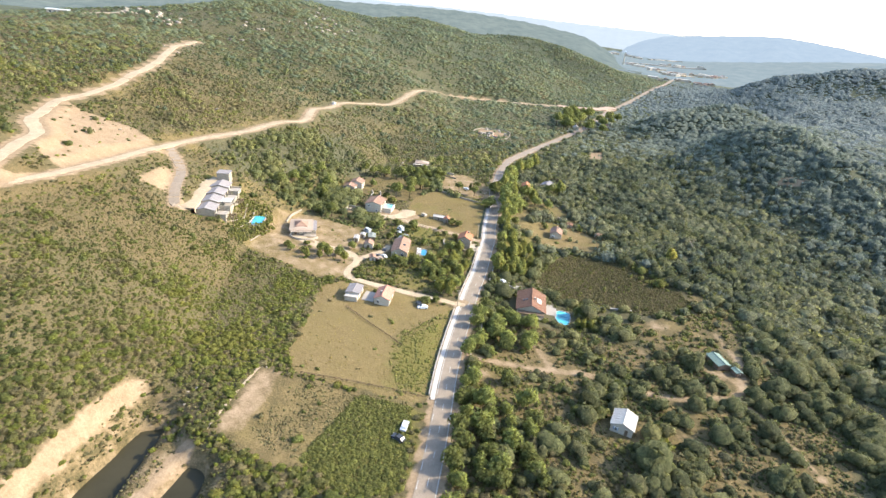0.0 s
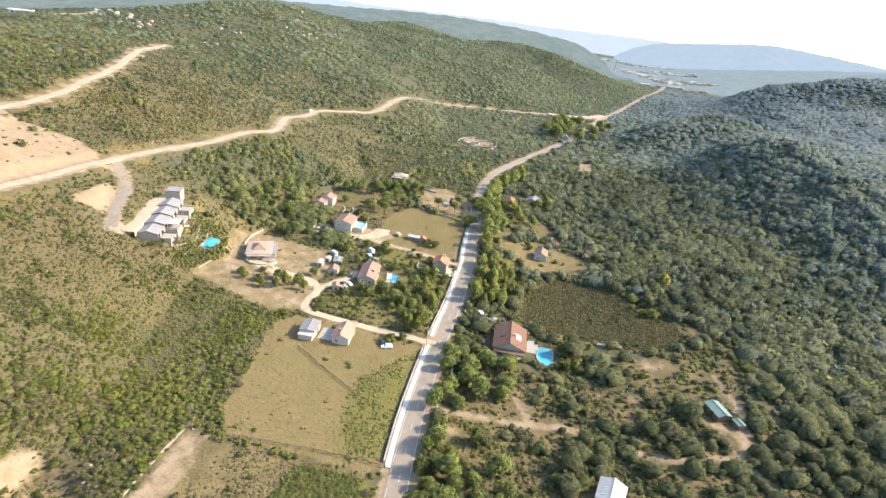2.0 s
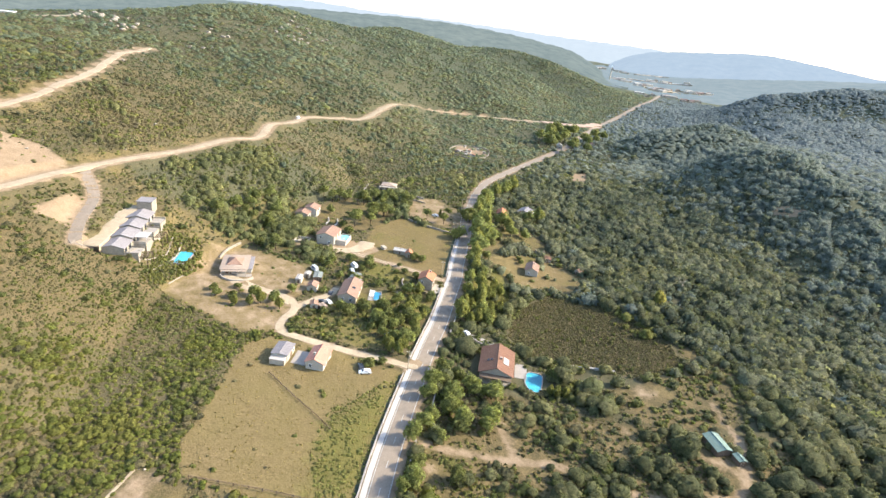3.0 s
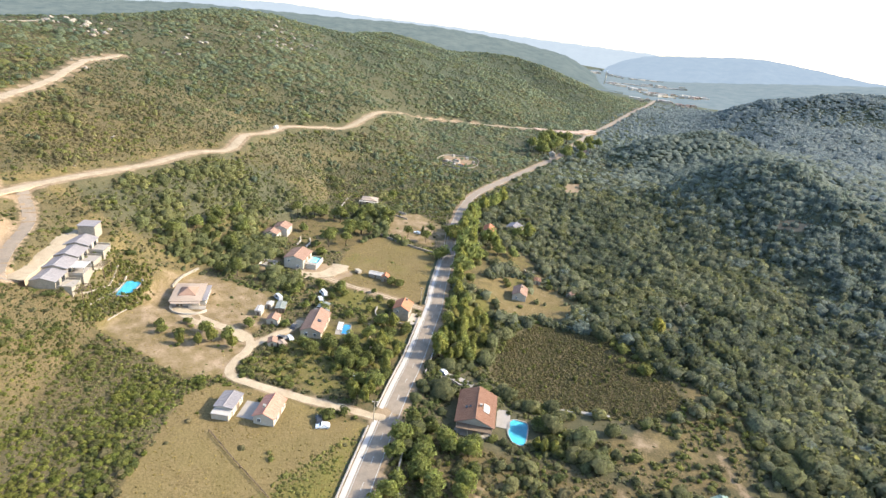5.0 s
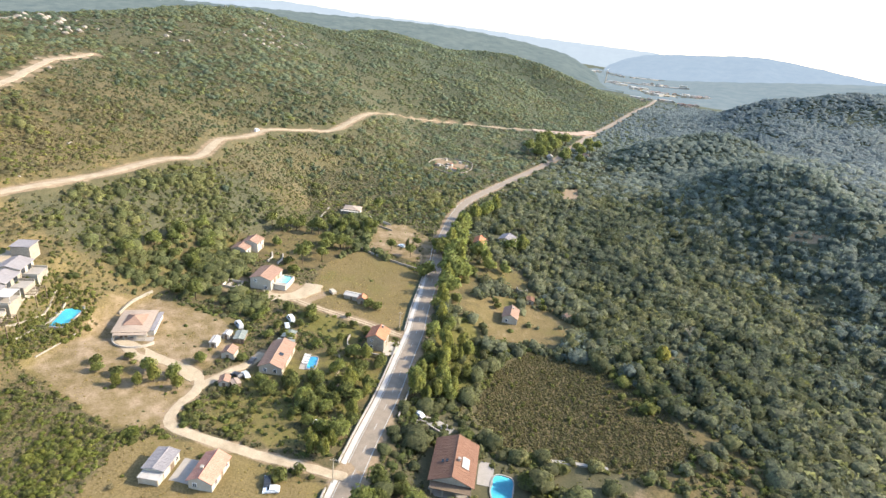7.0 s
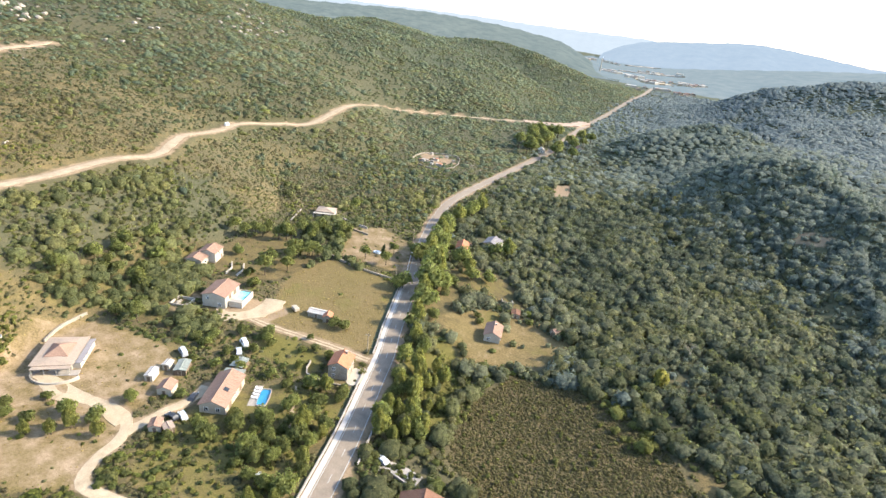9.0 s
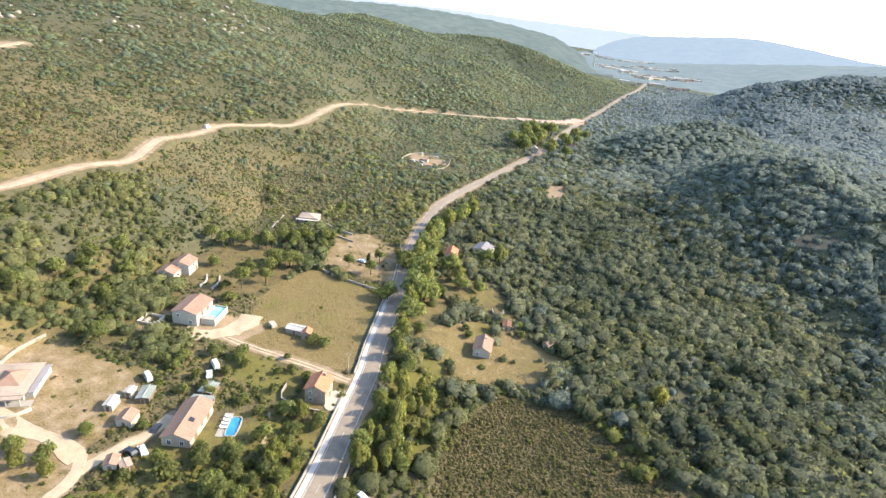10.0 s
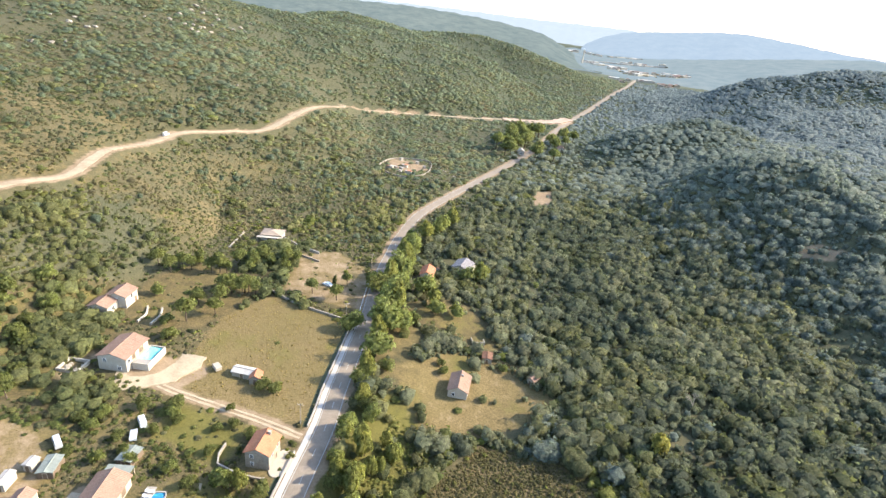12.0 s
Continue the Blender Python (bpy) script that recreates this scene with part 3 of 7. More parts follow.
def land_cover(x, y):
    """How much dry grass, bare earth and green grass cover each place, 0 to 1."""
    soft = lambda poly, w=2.5: ramp(inside(x, y, poly), -w, w)
    dry, bare, lush = np.zeros(x.shape), np.zeros(x.shape), np.zeros(x.shape)
    patchy = mottle(x, y, 26, 91) + 0.7 * mottle(x, y, 9, 92)
    for poly, k in ((LOW_FIELD, 1.0), (VILLA_PLOT, 1.0), (MEADOW, 0.95), (PINE_PLOT, 0.9), (STONE_PLOT, 0.72), (DRY_LEFT, 0.22), (BROWN_HILL, 0.42), (BROWN_LOW, 0.40), (STUBBLE, 0.55), (GARDEN, 0.6), (DIGGINGS, 0.5), (DRY_SLOPE, 0.28), (BROWN_SCRUB, 0.5), (OAK_CLEARINGS, 0.46), (GROVE, 0.22), (PINE_LAWN, 0.5), (YARD, 0.5), (LAWN, 0.3), (HEATH, 0.12), (SIDE_YARD, 0.6)):
        dry = np.maximum(dry, k * soft(poly))
    for poly, k in ((BARE_STRIP, 0.62), (SCAR, 0.9), (TURNOUT, 1.0), (CUT, 1.0), (COMPOUND, 0.9), (JUNCTION, 1.0), (FAR_CLEARING, 0.8), (HILL_CLEARING, 0.75), (DIGGINGS, 0.42), (VILLA_PLOT, 0.5), (PINE_PLOT, 0.5), (STONE_PLOT, 0.30)):
        bare = np.maximum(bare, k * soft(poly))
    for line, half in ROADS:
        wide = 1.5 if line is HILL_ROAD or line is UPPER_ROAD else 1.2
        d, i = apart(x, y, line)
        bare = np.maximum(bare, 0.85 * (1 - ramp(d, half, half + wide)))
    for line in LINKS:
        bare = np.maximum(bare, 0.62 * (1 - ramp(apart(x, y, line)[0], 0.9, 3.4)))
    for cx, cy, r in SPOTS:
        bare = np.maximum(bare, 0.5 * (1 - ramp(np.hypot(x - cx, y - cy), 0.4 * r, 1.3 * r)))
    for line in SCARP:
        bare = np.maximum(bare, (0.92 + 0.3 * mottle(x, y, 4, 97)) * (1.0 - ramp(apart(x, y, line)[0], 0.8, 3.6)))
    lush = np.maximum(lush, np.clip(0.12 + 0.40 * mottle(x, y, 16, 93) + 0.15 * mottle(x, y, 5, 94), 0, 0.6) * soft(LOW_FIELD, 4))
    lush = np.maximum(lush, 0.85 * soft(REEDS, 3))
    lush = np.maximum(lush, 0.75 * soft(LAWN, 5))
    lush = np.maximum(lush, np.clip(0.14 + 0.42 * mottle(x, y, 13, 93) + 0.2 * mottle(x, y, 34, 94), 0, 0.8) * soft(MEADOW, 4))
    lush = np.maximum(lush, np.clip(0.34 + 0.40 * mottle(x, y, 12, 93), 0, 0.7) * soft(STONE_PLOT, 4))
    lush = np.maximum(lush, 0.4 * soft(YARD, 6))
    lush = np.maximum(lush, 0.7 * soft(GREEN_STRIP, 4))
    lush = np.maximum(lush, 0.55 * soft(GARDEN, 5))
    lush = np.maximum(lush, 0.45 * soft(GROVE, 6))
    lush = np.maximum(lush, 0.35 * soft(PINE_LAWN, 6))
    lush = np.maximum(lush, 0.80 * soft([(-58, 176), (-54, 186), (-41, 131), (-55, 124), (-66, 150)], 11))
    lush = np.maximum(lush, 0.7 * soft([(-50, 122), (-40, 122), (-30, 95), (-45, 95)], 4))
    slope = ramp(0.7 * mottle(x, y, 130, 8) + 0.5 * mottle(x, y, 45, 9) + 0.45 * patchy, -0.6, 0.7) * (0.52 - 0.16 * ramp(y, 230, 380)) * (1 - ramp(x - valley_x(y), 0, 30))
    dry = np.maximum(dry, slope * (1 - soft(THICKET, 8)) * (1 - ramp(y, 450, 700)) * (0.62 + 0.38 * ramp(y, 170, 215)))
    open_plots = np.zeros(x.shape)
    for poly in (LOW_FIELD, STUBBLE, VILLA_PLOT, MEADOW, PINE_PLOT, STONE_PLOT, DIGGINGS, HEATH, DRY_SLOPE, BROWN_SCRUB, OAK_CLEARINGS, GROVE, PINE_LAWN, YARD):
        open_plots = np.maximum(open_plots, soft(poly))
    dry = dry * (0.97 + 0.16 * patchy)
    canopy = (1 - open_plots) * (0.2 + 0.3 * ramp(x - valley_x(y), 5, 40) + 0.35 * ramp(y, 250, 520) + 0.4 * ramp(y, 600, 900) + 0.4 * soft(THICKET, 8))
    dry = dry * (1 - 0.6 * ramp(y, 600, 900))
    return dry, bare, lush, np.clip(canopy, 0, 1)


def build_ground():
    xs = spaced(-250, 75, 1.9, -4700, 4700, 1.055)
    ys = spaced(50, 420, 1.9, -1200, 4700, 1.05)
    gx, gy = np.meshgrid(xs, ys)
    fx, fy = gx.ravel(), gy.ravel()
    gz = graded(fx, fy)
    n, m = len(xs), len(ys)
    me = bpy.data.meshes.new("ground")
    co = np.stack([fx, fy, gz], 1)
    me.vertices.add(n * m)
    me.vertices.foreach_set("co", co.ravel())
    i, j = np.meshgrid(np.arange(n - 1), np.arange(m - 1))
    a = (j * n + i).ravel()
    quads = np.stack([a, a + 1, a + n + 1, a + n], 1)
    me.loops.add(quads.size)
    me.loops.foreach_set("vertex_index", quads.ravel())
    me.polygons.add(len(quads))
    me.polygons.foreach_set("loop_start", np.arange(0, quads.size, 4))
    me.update(calc_edges=True)
    dry, bare, lush, canopy = land_cover(fx, fy)
    at = me.attributes.new("cover", "FLOAT_COLOR", "POINT")
    at.data.foreach_set("color", np.stack([dry, bare, lush, canopy], 1).ravel())
    me.shade_smooth()
    me.materials.append(GROUND)
    return tagged(new("ground", me), "dry scrubland valley floor and hillsides with grassy plots", "ground", "", "structure")


build_ground()


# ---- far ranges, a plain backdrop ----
# Haze is painted into these glowing colours, paler and bluer with distance.
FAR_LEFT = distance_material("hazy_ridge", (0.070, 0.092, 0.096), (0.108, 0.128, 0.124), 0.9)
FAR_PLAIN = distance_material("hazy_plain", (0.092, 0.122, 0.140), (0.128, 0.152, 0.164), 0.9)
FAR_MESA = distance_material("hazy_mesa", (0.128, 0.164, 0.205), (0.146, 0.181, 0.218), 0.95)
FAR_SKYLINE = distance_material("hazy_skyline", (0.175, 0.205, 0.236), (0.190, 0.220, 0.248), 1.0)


def polar(az, dist, z):
    return (-2 + dist * math.sin(radians(az)), 80 + dist * math.cos(radians(az)), z)


def range_of_hills(name, az0, az1, near, far, base, mat, label, *crest, rough=0.05):
    """A slope that rises from near to a crest at far; the crest is given as degrees across and degrees up."""
    n = int((az1 - az0) * 5)
    az = np.linspace(az0, az1, n + 1)
    up = np.interp(az, [c[0] for c in crest], [c[1] for c in crest]) + rough * (np.sin(az * 2.7) * 0.6 + np.sin(az * 6.1 + 1) * 0.4)
    verts, faces, rows = [], [], 9
    for i, a in enumerate(az):
        top = 107 + far * math.tan(radians(float(up[i])))
        for k in range(rows):
            u = k / (rows - 1)
            d = near + (far - near) * u
            fold = 0.10 * (top - base) * noise.noise((a * 0.35, u * 1.7, far * 0.01)) * u * (1 - u) * 4
            verts.append(polar(a, d, base + (top - base) * u ** 0.8 + fold))
        verts.append(polar(a, far + 150, base - 30))
    for i in range(n):
        for k in range(rows):
            a = i * (rows + 1) + k
            faces.append((a, a + rows + 1, a + rows + 2, a + 1))
    return tagged(new(name, mesh_of(name, verts, faces, mat, True)), label, "hills", "", "structure")


range_of_hills("backdrop", -75, 60, 3600, 4300, -60, FAR_SKYLINE, "skyline of far hills, haze painted in as pale blue", (-75, -0.9), (-56, -0.6), (-46.6, -0.5), (-40, 0.2), (-34.9, 0.5), (-30.2, 0.37), (-27.5, 0.22), (-21.5, 0.26), (-15.9, 0.22), (-10.3, 0.1), (-4.8, 0.06), (0.4, 0.04), (2.9, -0.2), (26, -0.4), (60, 0.0), rough=0.04)
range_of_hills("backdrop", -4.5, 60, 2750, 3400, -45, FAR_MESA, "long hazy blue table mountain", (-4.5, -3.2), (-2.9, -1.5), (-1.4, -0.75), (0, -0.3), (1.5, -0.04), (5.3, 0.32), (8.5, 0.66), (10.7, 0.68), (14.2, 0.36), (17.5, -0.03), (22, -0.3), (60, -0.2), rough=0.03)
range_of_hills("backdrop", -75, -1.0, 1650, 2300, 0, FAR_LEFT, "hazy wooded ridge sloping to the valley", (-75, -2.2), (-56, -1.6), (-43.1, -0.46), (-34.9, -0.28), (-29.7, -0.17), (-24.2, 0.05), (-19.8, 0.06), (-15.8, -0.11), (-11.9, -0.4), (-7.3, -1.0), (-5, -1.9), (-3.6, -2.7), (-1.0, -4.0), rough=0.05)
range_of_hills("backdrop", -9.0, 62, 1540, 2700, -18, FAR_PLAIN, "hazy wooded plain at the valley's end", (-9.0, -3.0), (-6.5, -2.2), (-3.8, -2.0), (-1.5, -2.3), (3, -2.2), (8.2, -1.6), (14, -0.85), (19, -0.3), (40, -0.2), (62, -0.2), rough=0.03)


# ---- roads ----
def ribbon(name, line, left, right, lift, mat, thick=0.5, wobble=0.0, level=None):
    """A strip along a line, from left to right of it in metres, with skirts down into the ground."""
    p = np.array(line)
    t = np.gradient(p, axis=0)
    t /= np.linalg.norm(t, axis=1)[:, None]
    nrm = np.stack([t[:, 1], -t[:, 0]], 1)
    bed = height(p[:, 0], p[:, 1]) if level is None else level
    r = np.random.RandomState(len(p))
    lo, hi = left + wobble * r.uniform(-1, 1, len(p)), right + wobble * r.uniform(-1, 1, len(p))
    verts, faces = [], []
    for i in range(len(p)):
        for o, dz in ((lo[i] - 0.05, -thick), (lo[i], lift), ((lo[i] + hi[i]) / 2, lift + 0.02 * abs(right - left) / 2), (hi[i], lift), (hi[i] + 0.05, -thick)):
            verts.append((p[i, 0] + nrm[i, 0] * o, p[i, 1] + nrm[i, 1] * o, bed[i] + dz))
    for i in range(len(p) - 1):
        for k in range(4):
            a = i * 5 + k
            faces.append((a, a + 1, a + 6, a + 5))
    return new(name, mesh_of(name, verts, faces, mat))


def between(line, y0, y1):
    return line[(line[:, 1] >= y0) & (line[:, 1] <= y1)]


main_road = tagged(ribbon("road", MAIN_ROAD, -2.9, 2.9, 0.10, ASPHALT), "sun-bleached two-lane asphalt country road along the valley", "road", "", "structure")
hill_road = tagged(ribbon("dirt_road", HILL_ROAD, -2.6, 2.6, 0.10, DIRT, wobble=0.35), "pale dirt road winding along the hillside", "dirt road", "", "structure")
upper_road = tagged(ribbon("dirt_road", UPPER_ROAD, -2.8, 2.8, 0.10, DIRT, wobble=0.4), "pale dirt road climbing the hill through scrub", "dirt road", "", "structure")
house_drive = tagged(ribbon("driveway", HOUSE_DRIVE, -2.2, 2.2, 0.08, ASPHALT), "grey asphalt drive down to the slate-roofed house", "driveway", "", "structure")
farm_track = tagged(ribbon("dirt_track", FARM_TRACK, -1.5, 1.5, 0.06, DIRT, wobble=0.3), "cream dirt track curving between gardens", "dirt track", "", "structure")
pool_track = tagged(ribbon("dirt_track", POOL_TRACK, -1.5, 1.5, 0.08, DIRT, wobble=0.3), "cream dirt track to the long tiled house", "dirt track", "", "structure")
for o in (-0.75, 0.75):
    tagged(ribbon("wheel_rut", MEADOW_TRACK, o - 0.4, o + 0.4, 0.05, DIRT, wobble=0.12), "pale wheel rut worn beside the dry meadow", "dirt track", "", "structure")
pavement = tagged(ribbon("pavement", between(MAIN_ROAD, 129, 331), -4.6, -3.05, 0.22, PALECONCRETE), "pale concrete pavement along the road", "pavement", "", "structure")


def dashes(line, offset, length, gap, width, parent, y0, y1):
    p = between(line, y0, y1)
    seg = np.linalg.norm(np.diff(p, axis=0), axis=1)
    s = np.concatenate([[0], np.cumsum(seg)])
    a = 0.0
    while a + length < s[-1]:
        q = np.stack([np.interp([a, a + length / 2, a + length], s, p[:, k]) for k in (0, 1)], 1)
        ob = ribbon("lane_mark", q, offset - width / 2, offset + width / 2, 0.165 - 0.02 * abs(offset), PAINT, 0.0)
        ob.parent = parent
        a += length + gap


dashes(MAIN_ROAD, 0.0, 3.0, 7.0, 0.14, main_road, 95, 430)
dashes(MAIN_ROAD, -2.55, 3.0, 3.5, 0.14, main_road, 80, 130)
for o, y0, y1 in ((2.6, 60, 560), (-2.6, 131, 560)):
    ob = ribbon("edge_line", between(MAIN_ROAD, y0, y1), o - 0.08, o + 0.08, 0.12, PAINT, 0.0)
    ob.parent = main_road


# ---- houses ----
def gable_walls(w, l, eave, ridge, foot=1.2):
    """A closed body with gables at both ends; the ridge runs along y."""
    bm = bmesh.new()
    a = [bm.verts.new(v) for y in (-l / 2, l / 2) for v in ((-w / 2, y, -foot), (w / 2, y, -foot), (w / 2, y, eave), (0, y, ridge), (-w / 2, y, eave))]
    bm.faces.new(a[0:5])
    bm.faces.new(a[9:4:-1])
    for i in range(5):
        j = (i + 1) % 5
        bm.faces.new((a[i], a[i + 5], a[j + 5], a[j]))
    bmesh.ops.recalc_face_normals(bm, faces=bm.faces)
    return bm


def ribbed_slope(w, l, eave, ridge, side, over=0.45, rib=0.42, thick=0.14, gap=0.05):
    """One roof slope with raised ribs of tiles running down it."""
    rise = (ridge - eave) / (w / 2)
    xo = w / 2 + over
    ze, zr = eave - over * rise + gap, ridge + gap
    n = max(4, int((l + 2 * over) / rib))
    ys = np.linspace(-l / 2 - over, l / 2 + over, 2 * n + 1)
    bm = bmesh.new()
    rows = []
    for k, y in enumerate(ys):
        up = thick + (0.07 if k % 2 else 0.0)
        rows.append([bm.verts.new((side * xo, y, ze)), bm.verts.new((side * xo, y, ze + up)), bm.verts.new((side * xo * 0.5, y, (ze + zr) / 2 + up - 0.03 * (k % 3 == 0))), bm.verts.new((0, y, zr + up)), bm.verts.new((0, y, zr))])
    for p, q in zip(rows[:-1], rows[1:]):
        for i in range(4):
            bm.faces.new((p[i], p[i + 1], q[i + 1], q[i]))
    bm.faces.new(rows[0])
    bm.faces.new(rows[-1][::-1])
    bmesh.ops.recalc_face_normals(bm, faces=bm.faces)
    return bm


def opening(parent, kind, face, along, sill, w, h, half, shutters=None):
    """A window or door on a wall: face is -x, +x, -y or +y of a body with those half sizes."""
    turn = {"-y": 0, "+x": 90, "+y": 180, "-x": 270}[face]
    reach = half[1] if face[1] == "y" else half[0]
    m = Matrix.Rotation(radians(turn), 4, "Z") @ Matrix.Translation((along, -reach, sill))

    def put(name, bm, mat, up):
        bm.transform(m)
        return part(name, bm, mat, up)
    if kind == "door":
        d = put("door", boxed(-w / 2, w / 2, -0.05, 0.03, 0, h), DARKWOOD, parent)
        put("door_frame", box(box(boxed(-w / 2 - 0.12, -w / 2, -0.09, 0.03, 0, h), w / 2, w / 2 + 0.12, -0.09, 0.03, 0, h), -w / 2 - 0.12, w / 2 + 0.12, -0.09, 0.03, h, h + 0.12), PALEWOOD, d)
        return d
    p = put("window", boxed(-w / 2, w / 2, -0.03, 0.03, 0, h), PANE, parent)
    fr = bmesh.new()
    for args in ((-w / 2 - 0.1, -w / 2, 0, h), (w / 2, w / 2 + 0.1, 0, h), (-w / 2 - 0.1, w / 2 + 0.1, h, h + 0.1), (-0.03, 0.03, 0, h)):
        box(fr, args[0], args[1], -0.08, 0.03, args[2], args[3])
    put("window_frame", fr, WHITEPAINT, p)
    put("window_sill", boxed(-w / 2 - 0.15, w / 2 + 0.15, -0.16, 0.03, -0.1, 0), CONCRETE, p)
    if shutters:
        for s in (-1, 1):
            a, b = sorted((s * (w / 2 + 0.12), s * (w + 0.1)))
            put("shutter", boxed(a, b, -0.07, -0.01, -0.03, h + 0.05), shutters, p)
    return p


def gable_house(name, x, y, turn, w, l, eave, ridge, walls, roof, label, openings=(), chimney=None, category="house", over=0.45, shutters=None):
    h = thing(name, x, y, turn, None, label, category)
    part("wall", gable_walls(w, l, eave, ridge), walls, h)
    for s in (-1, 1):
        part("roof", ribbed_slope(w, l, eave, ridge, s, over), roof, h)
    cap = bmesh.new()
    bmesh.ops.create_cone(cap, cap_ends=True, segments=8, radius1=0.16, radius2=0.16, depth=l + 2 * over, matrix=Matrix.Translation((0, 0, ridge + 0.2)) @ Matrix.Rotation(radians(90), 4, "X"))
    part("ridge_cap", cap, roof, h)
    if chimney:
        cx, cy, ch = chimney
        c = part("chimney", boxed(cx - 0.35, cx + 0.35, cy - 0.3, cy + 0.3, eave, ridge + ch), walls, h)
        part("chimney_cap", boxed(cx - 0.45, cx + 0.45, cy - 0.4, cy + 0.4, ridge + ch, ridge + ch + 0.12), CONCRETE, c)
    for o in openings:
        opening(h, *o, (w / 2, l / 2), shutters if o[0] == "window" else None)
    return h


# cottage with orange tiles and its grey-roofed annex, beside the farm track
cottage = gable_house("house", -81.1, 176.2, 13, 6.0, 9.0, 2.9, 4.3, WHITEWALL, SALMON, "white rendered cottage with faded orange tile roof beside the track",
    [("window", "-y", -1.4, 1.0, 0.9, 1.1), ("door", "+x", 0.5, 0.0, 1.0, 2.1), ("window", "+x", -2.4, 1.0, 1.0, 1.1), ("window", "+x", 3.0, 1.0, 1.0, 1.1), ("window", "-x", 1.5, 1.0, 1.0, 1.1)], (-0.9, -1.6, 0.5))
annex = gable_house("annex", -93.0, 173.0, 14, 5.4, 7.0, 2.7, 3.2, WHITEWALL, SLATE, "low white annex with a flat grey roof and lean-to",
    [("door", "+x", 0.0, 0.0, 1.6, 2.1), ("window", "+x", 2.2, 1.0, 1.0, 1.0), ("window", "-y", 0.0, 1.0, 0.9, 1.0)], None, "house", 0.3)
lean = bmesh.new()
for i in range(12):
    u = -2.7 + i * 0.45
    box(lean, u, u + 0.43, -6.0, -3.4, 2.05 + 0.03 * (i % 2), 2.12 + 0.03 * (i % 2))
part("lean_to_roof", lean, SHEET, annex, "corrugated pale sheet")
for u in (-2.5, 2.3):
    part("post", boxed(u, u + 0.15, -5.9, -5.75, -0.6, 2.05), PALEWOOD, annex)
part("lean_to_wall", boxed(-2.6, 2.5, -5.7, -3.3, -0.8, 1.9), CREAM, annex)
yard = thing("yard_slab", -87.2, 175.0, 13, None, "dusty pale concrete yard between two cottages", "yard", "", "structure")
part("slab", boxed(-2.4, 2.6, -4.0, 3.5, -0.6, 0.06), CONCRETE, yard)

# brown-tiled house with a pool, on the far side of the road
pool_house = gable_house("house", -26.4, 211.2, 11, 11.6, 15.6, 3.1, 5.6, CREAM, BROWN, "large cream house with a broad brown tile roof among trees",
    [("window", "-y", -3.0, 0.9, 1.3, 1.2), ("door", "-y", 0.3, 0.0, 1.8, 2.1), ("window", "-y", 3.2, 0.9, 1.3, 1.2), ("window", "+x", -3.5, 0.9, 1.4, 1.2), ("door", "+x", 1.0, 0.0, 2.0, 2.1), ("window", "+x", 5.0, 0.9, 1.2, 1.2), ("window", "-x", -3.0, 0.9, 1.2, 1.2), ("window", "-x", 3.5, 0.9, 1.2, 1.2)], (1.2, -1.5, 0.5), "house", 0.7)
hatch = boxed(2.2, 4.4, -3.4, 0.6, -0.06, 0.06)
hatch.transform(Matrix.Translation((0, 0, 5.86)) @ Matrix.Rotation(math.atan2(2.5, 5.8), 4, "Y") @ Matrix.Translation((0.15, 0, 0.14)))
part("roof_panel", hatch, SHEET, pool_house, "pale translucent sheet let into the roof")
for i in range(2):
    v = boxed(-2.6 - 1.3 * i, -1.9 - 1.3 * i, -2.6, -1.5, -0.05, 0.07)
    v.transform(Matrix.Translation((0, 0, 5.86)) @ Matrix.Rotation(-math.atan2(2.5, 5.8), 4, "Y") @ Matrix.Translation((0, 0, 0.14)))
    part("skylight", v, PANE, pool_house)
for u in (-5.0, -1.8, 1.8, 5.0):
    part("porch_post", boxed(u - 0.14, u + 0.14, -10.4, -10.1, -0.8, 2.5), CREAM, pool_house)
part("porch_slab", boxed(-6.0, 6.0, -10.6, -7.8, -0.9, 0.1), CONCRETE, pool_house)
part("porch_roof", boxed(-5.6, 5.6, -10.5, -7.9, 2.45, 2.6), DARKWOOD, pool_house, "dark timber porch roof")

# stone house beside the road, two storeys
stone_house = gable_house("house", -72.9, 256.8, 10, 6.6, 7.4, 5.2, 6.9, STONE, ORANGE, "two-storey stone house with an orange tile roof by the road",
    [("window", "-y", -1.5, 3.4, 0.8, 1.1), ("window", "-y", -1.4, 0.9, 0.8, 1.1), ("window", "+x", -1.6, 3.3, 0.9, 1.2), ("door", "+x", 0.8, 0.0, 1.1, 2.2), ("window", "+x", 2.0, 3.3, 0.9, 1.2), ("window", "-x", 0.0, 3.3, 0.9, 1.2)], (1.0, 2.4, 0.6))
shed_wing = gable_house("outhouse", -76.4, 261.0, 10, 3.2, 4.0, 2.3, 3.0, STONE, BROWN, "small stone outhouse with dark tiles against the house", [("door", "-y", 0.0, 0.0, 1.0, 1.9)], None, "outhouse", 0.25)
terrace = thing("terrace", -67.6, 257.0, 10, None, "pale rounded concrete terrace before the stone house", "terrace", "", "structure")
bm = bmesh.new()
bmesh.ops.create_cone(bm, cap_ends=True, segments=28, radius1=4.1, radius2=4.0, depth=1.0, matrix=Matrix.Translation((0, 0, -0.25)) @ Matrix.Diagonal((0.7, 1.25, 1, 1)))
part("slab", bm, CREAM, terrace)

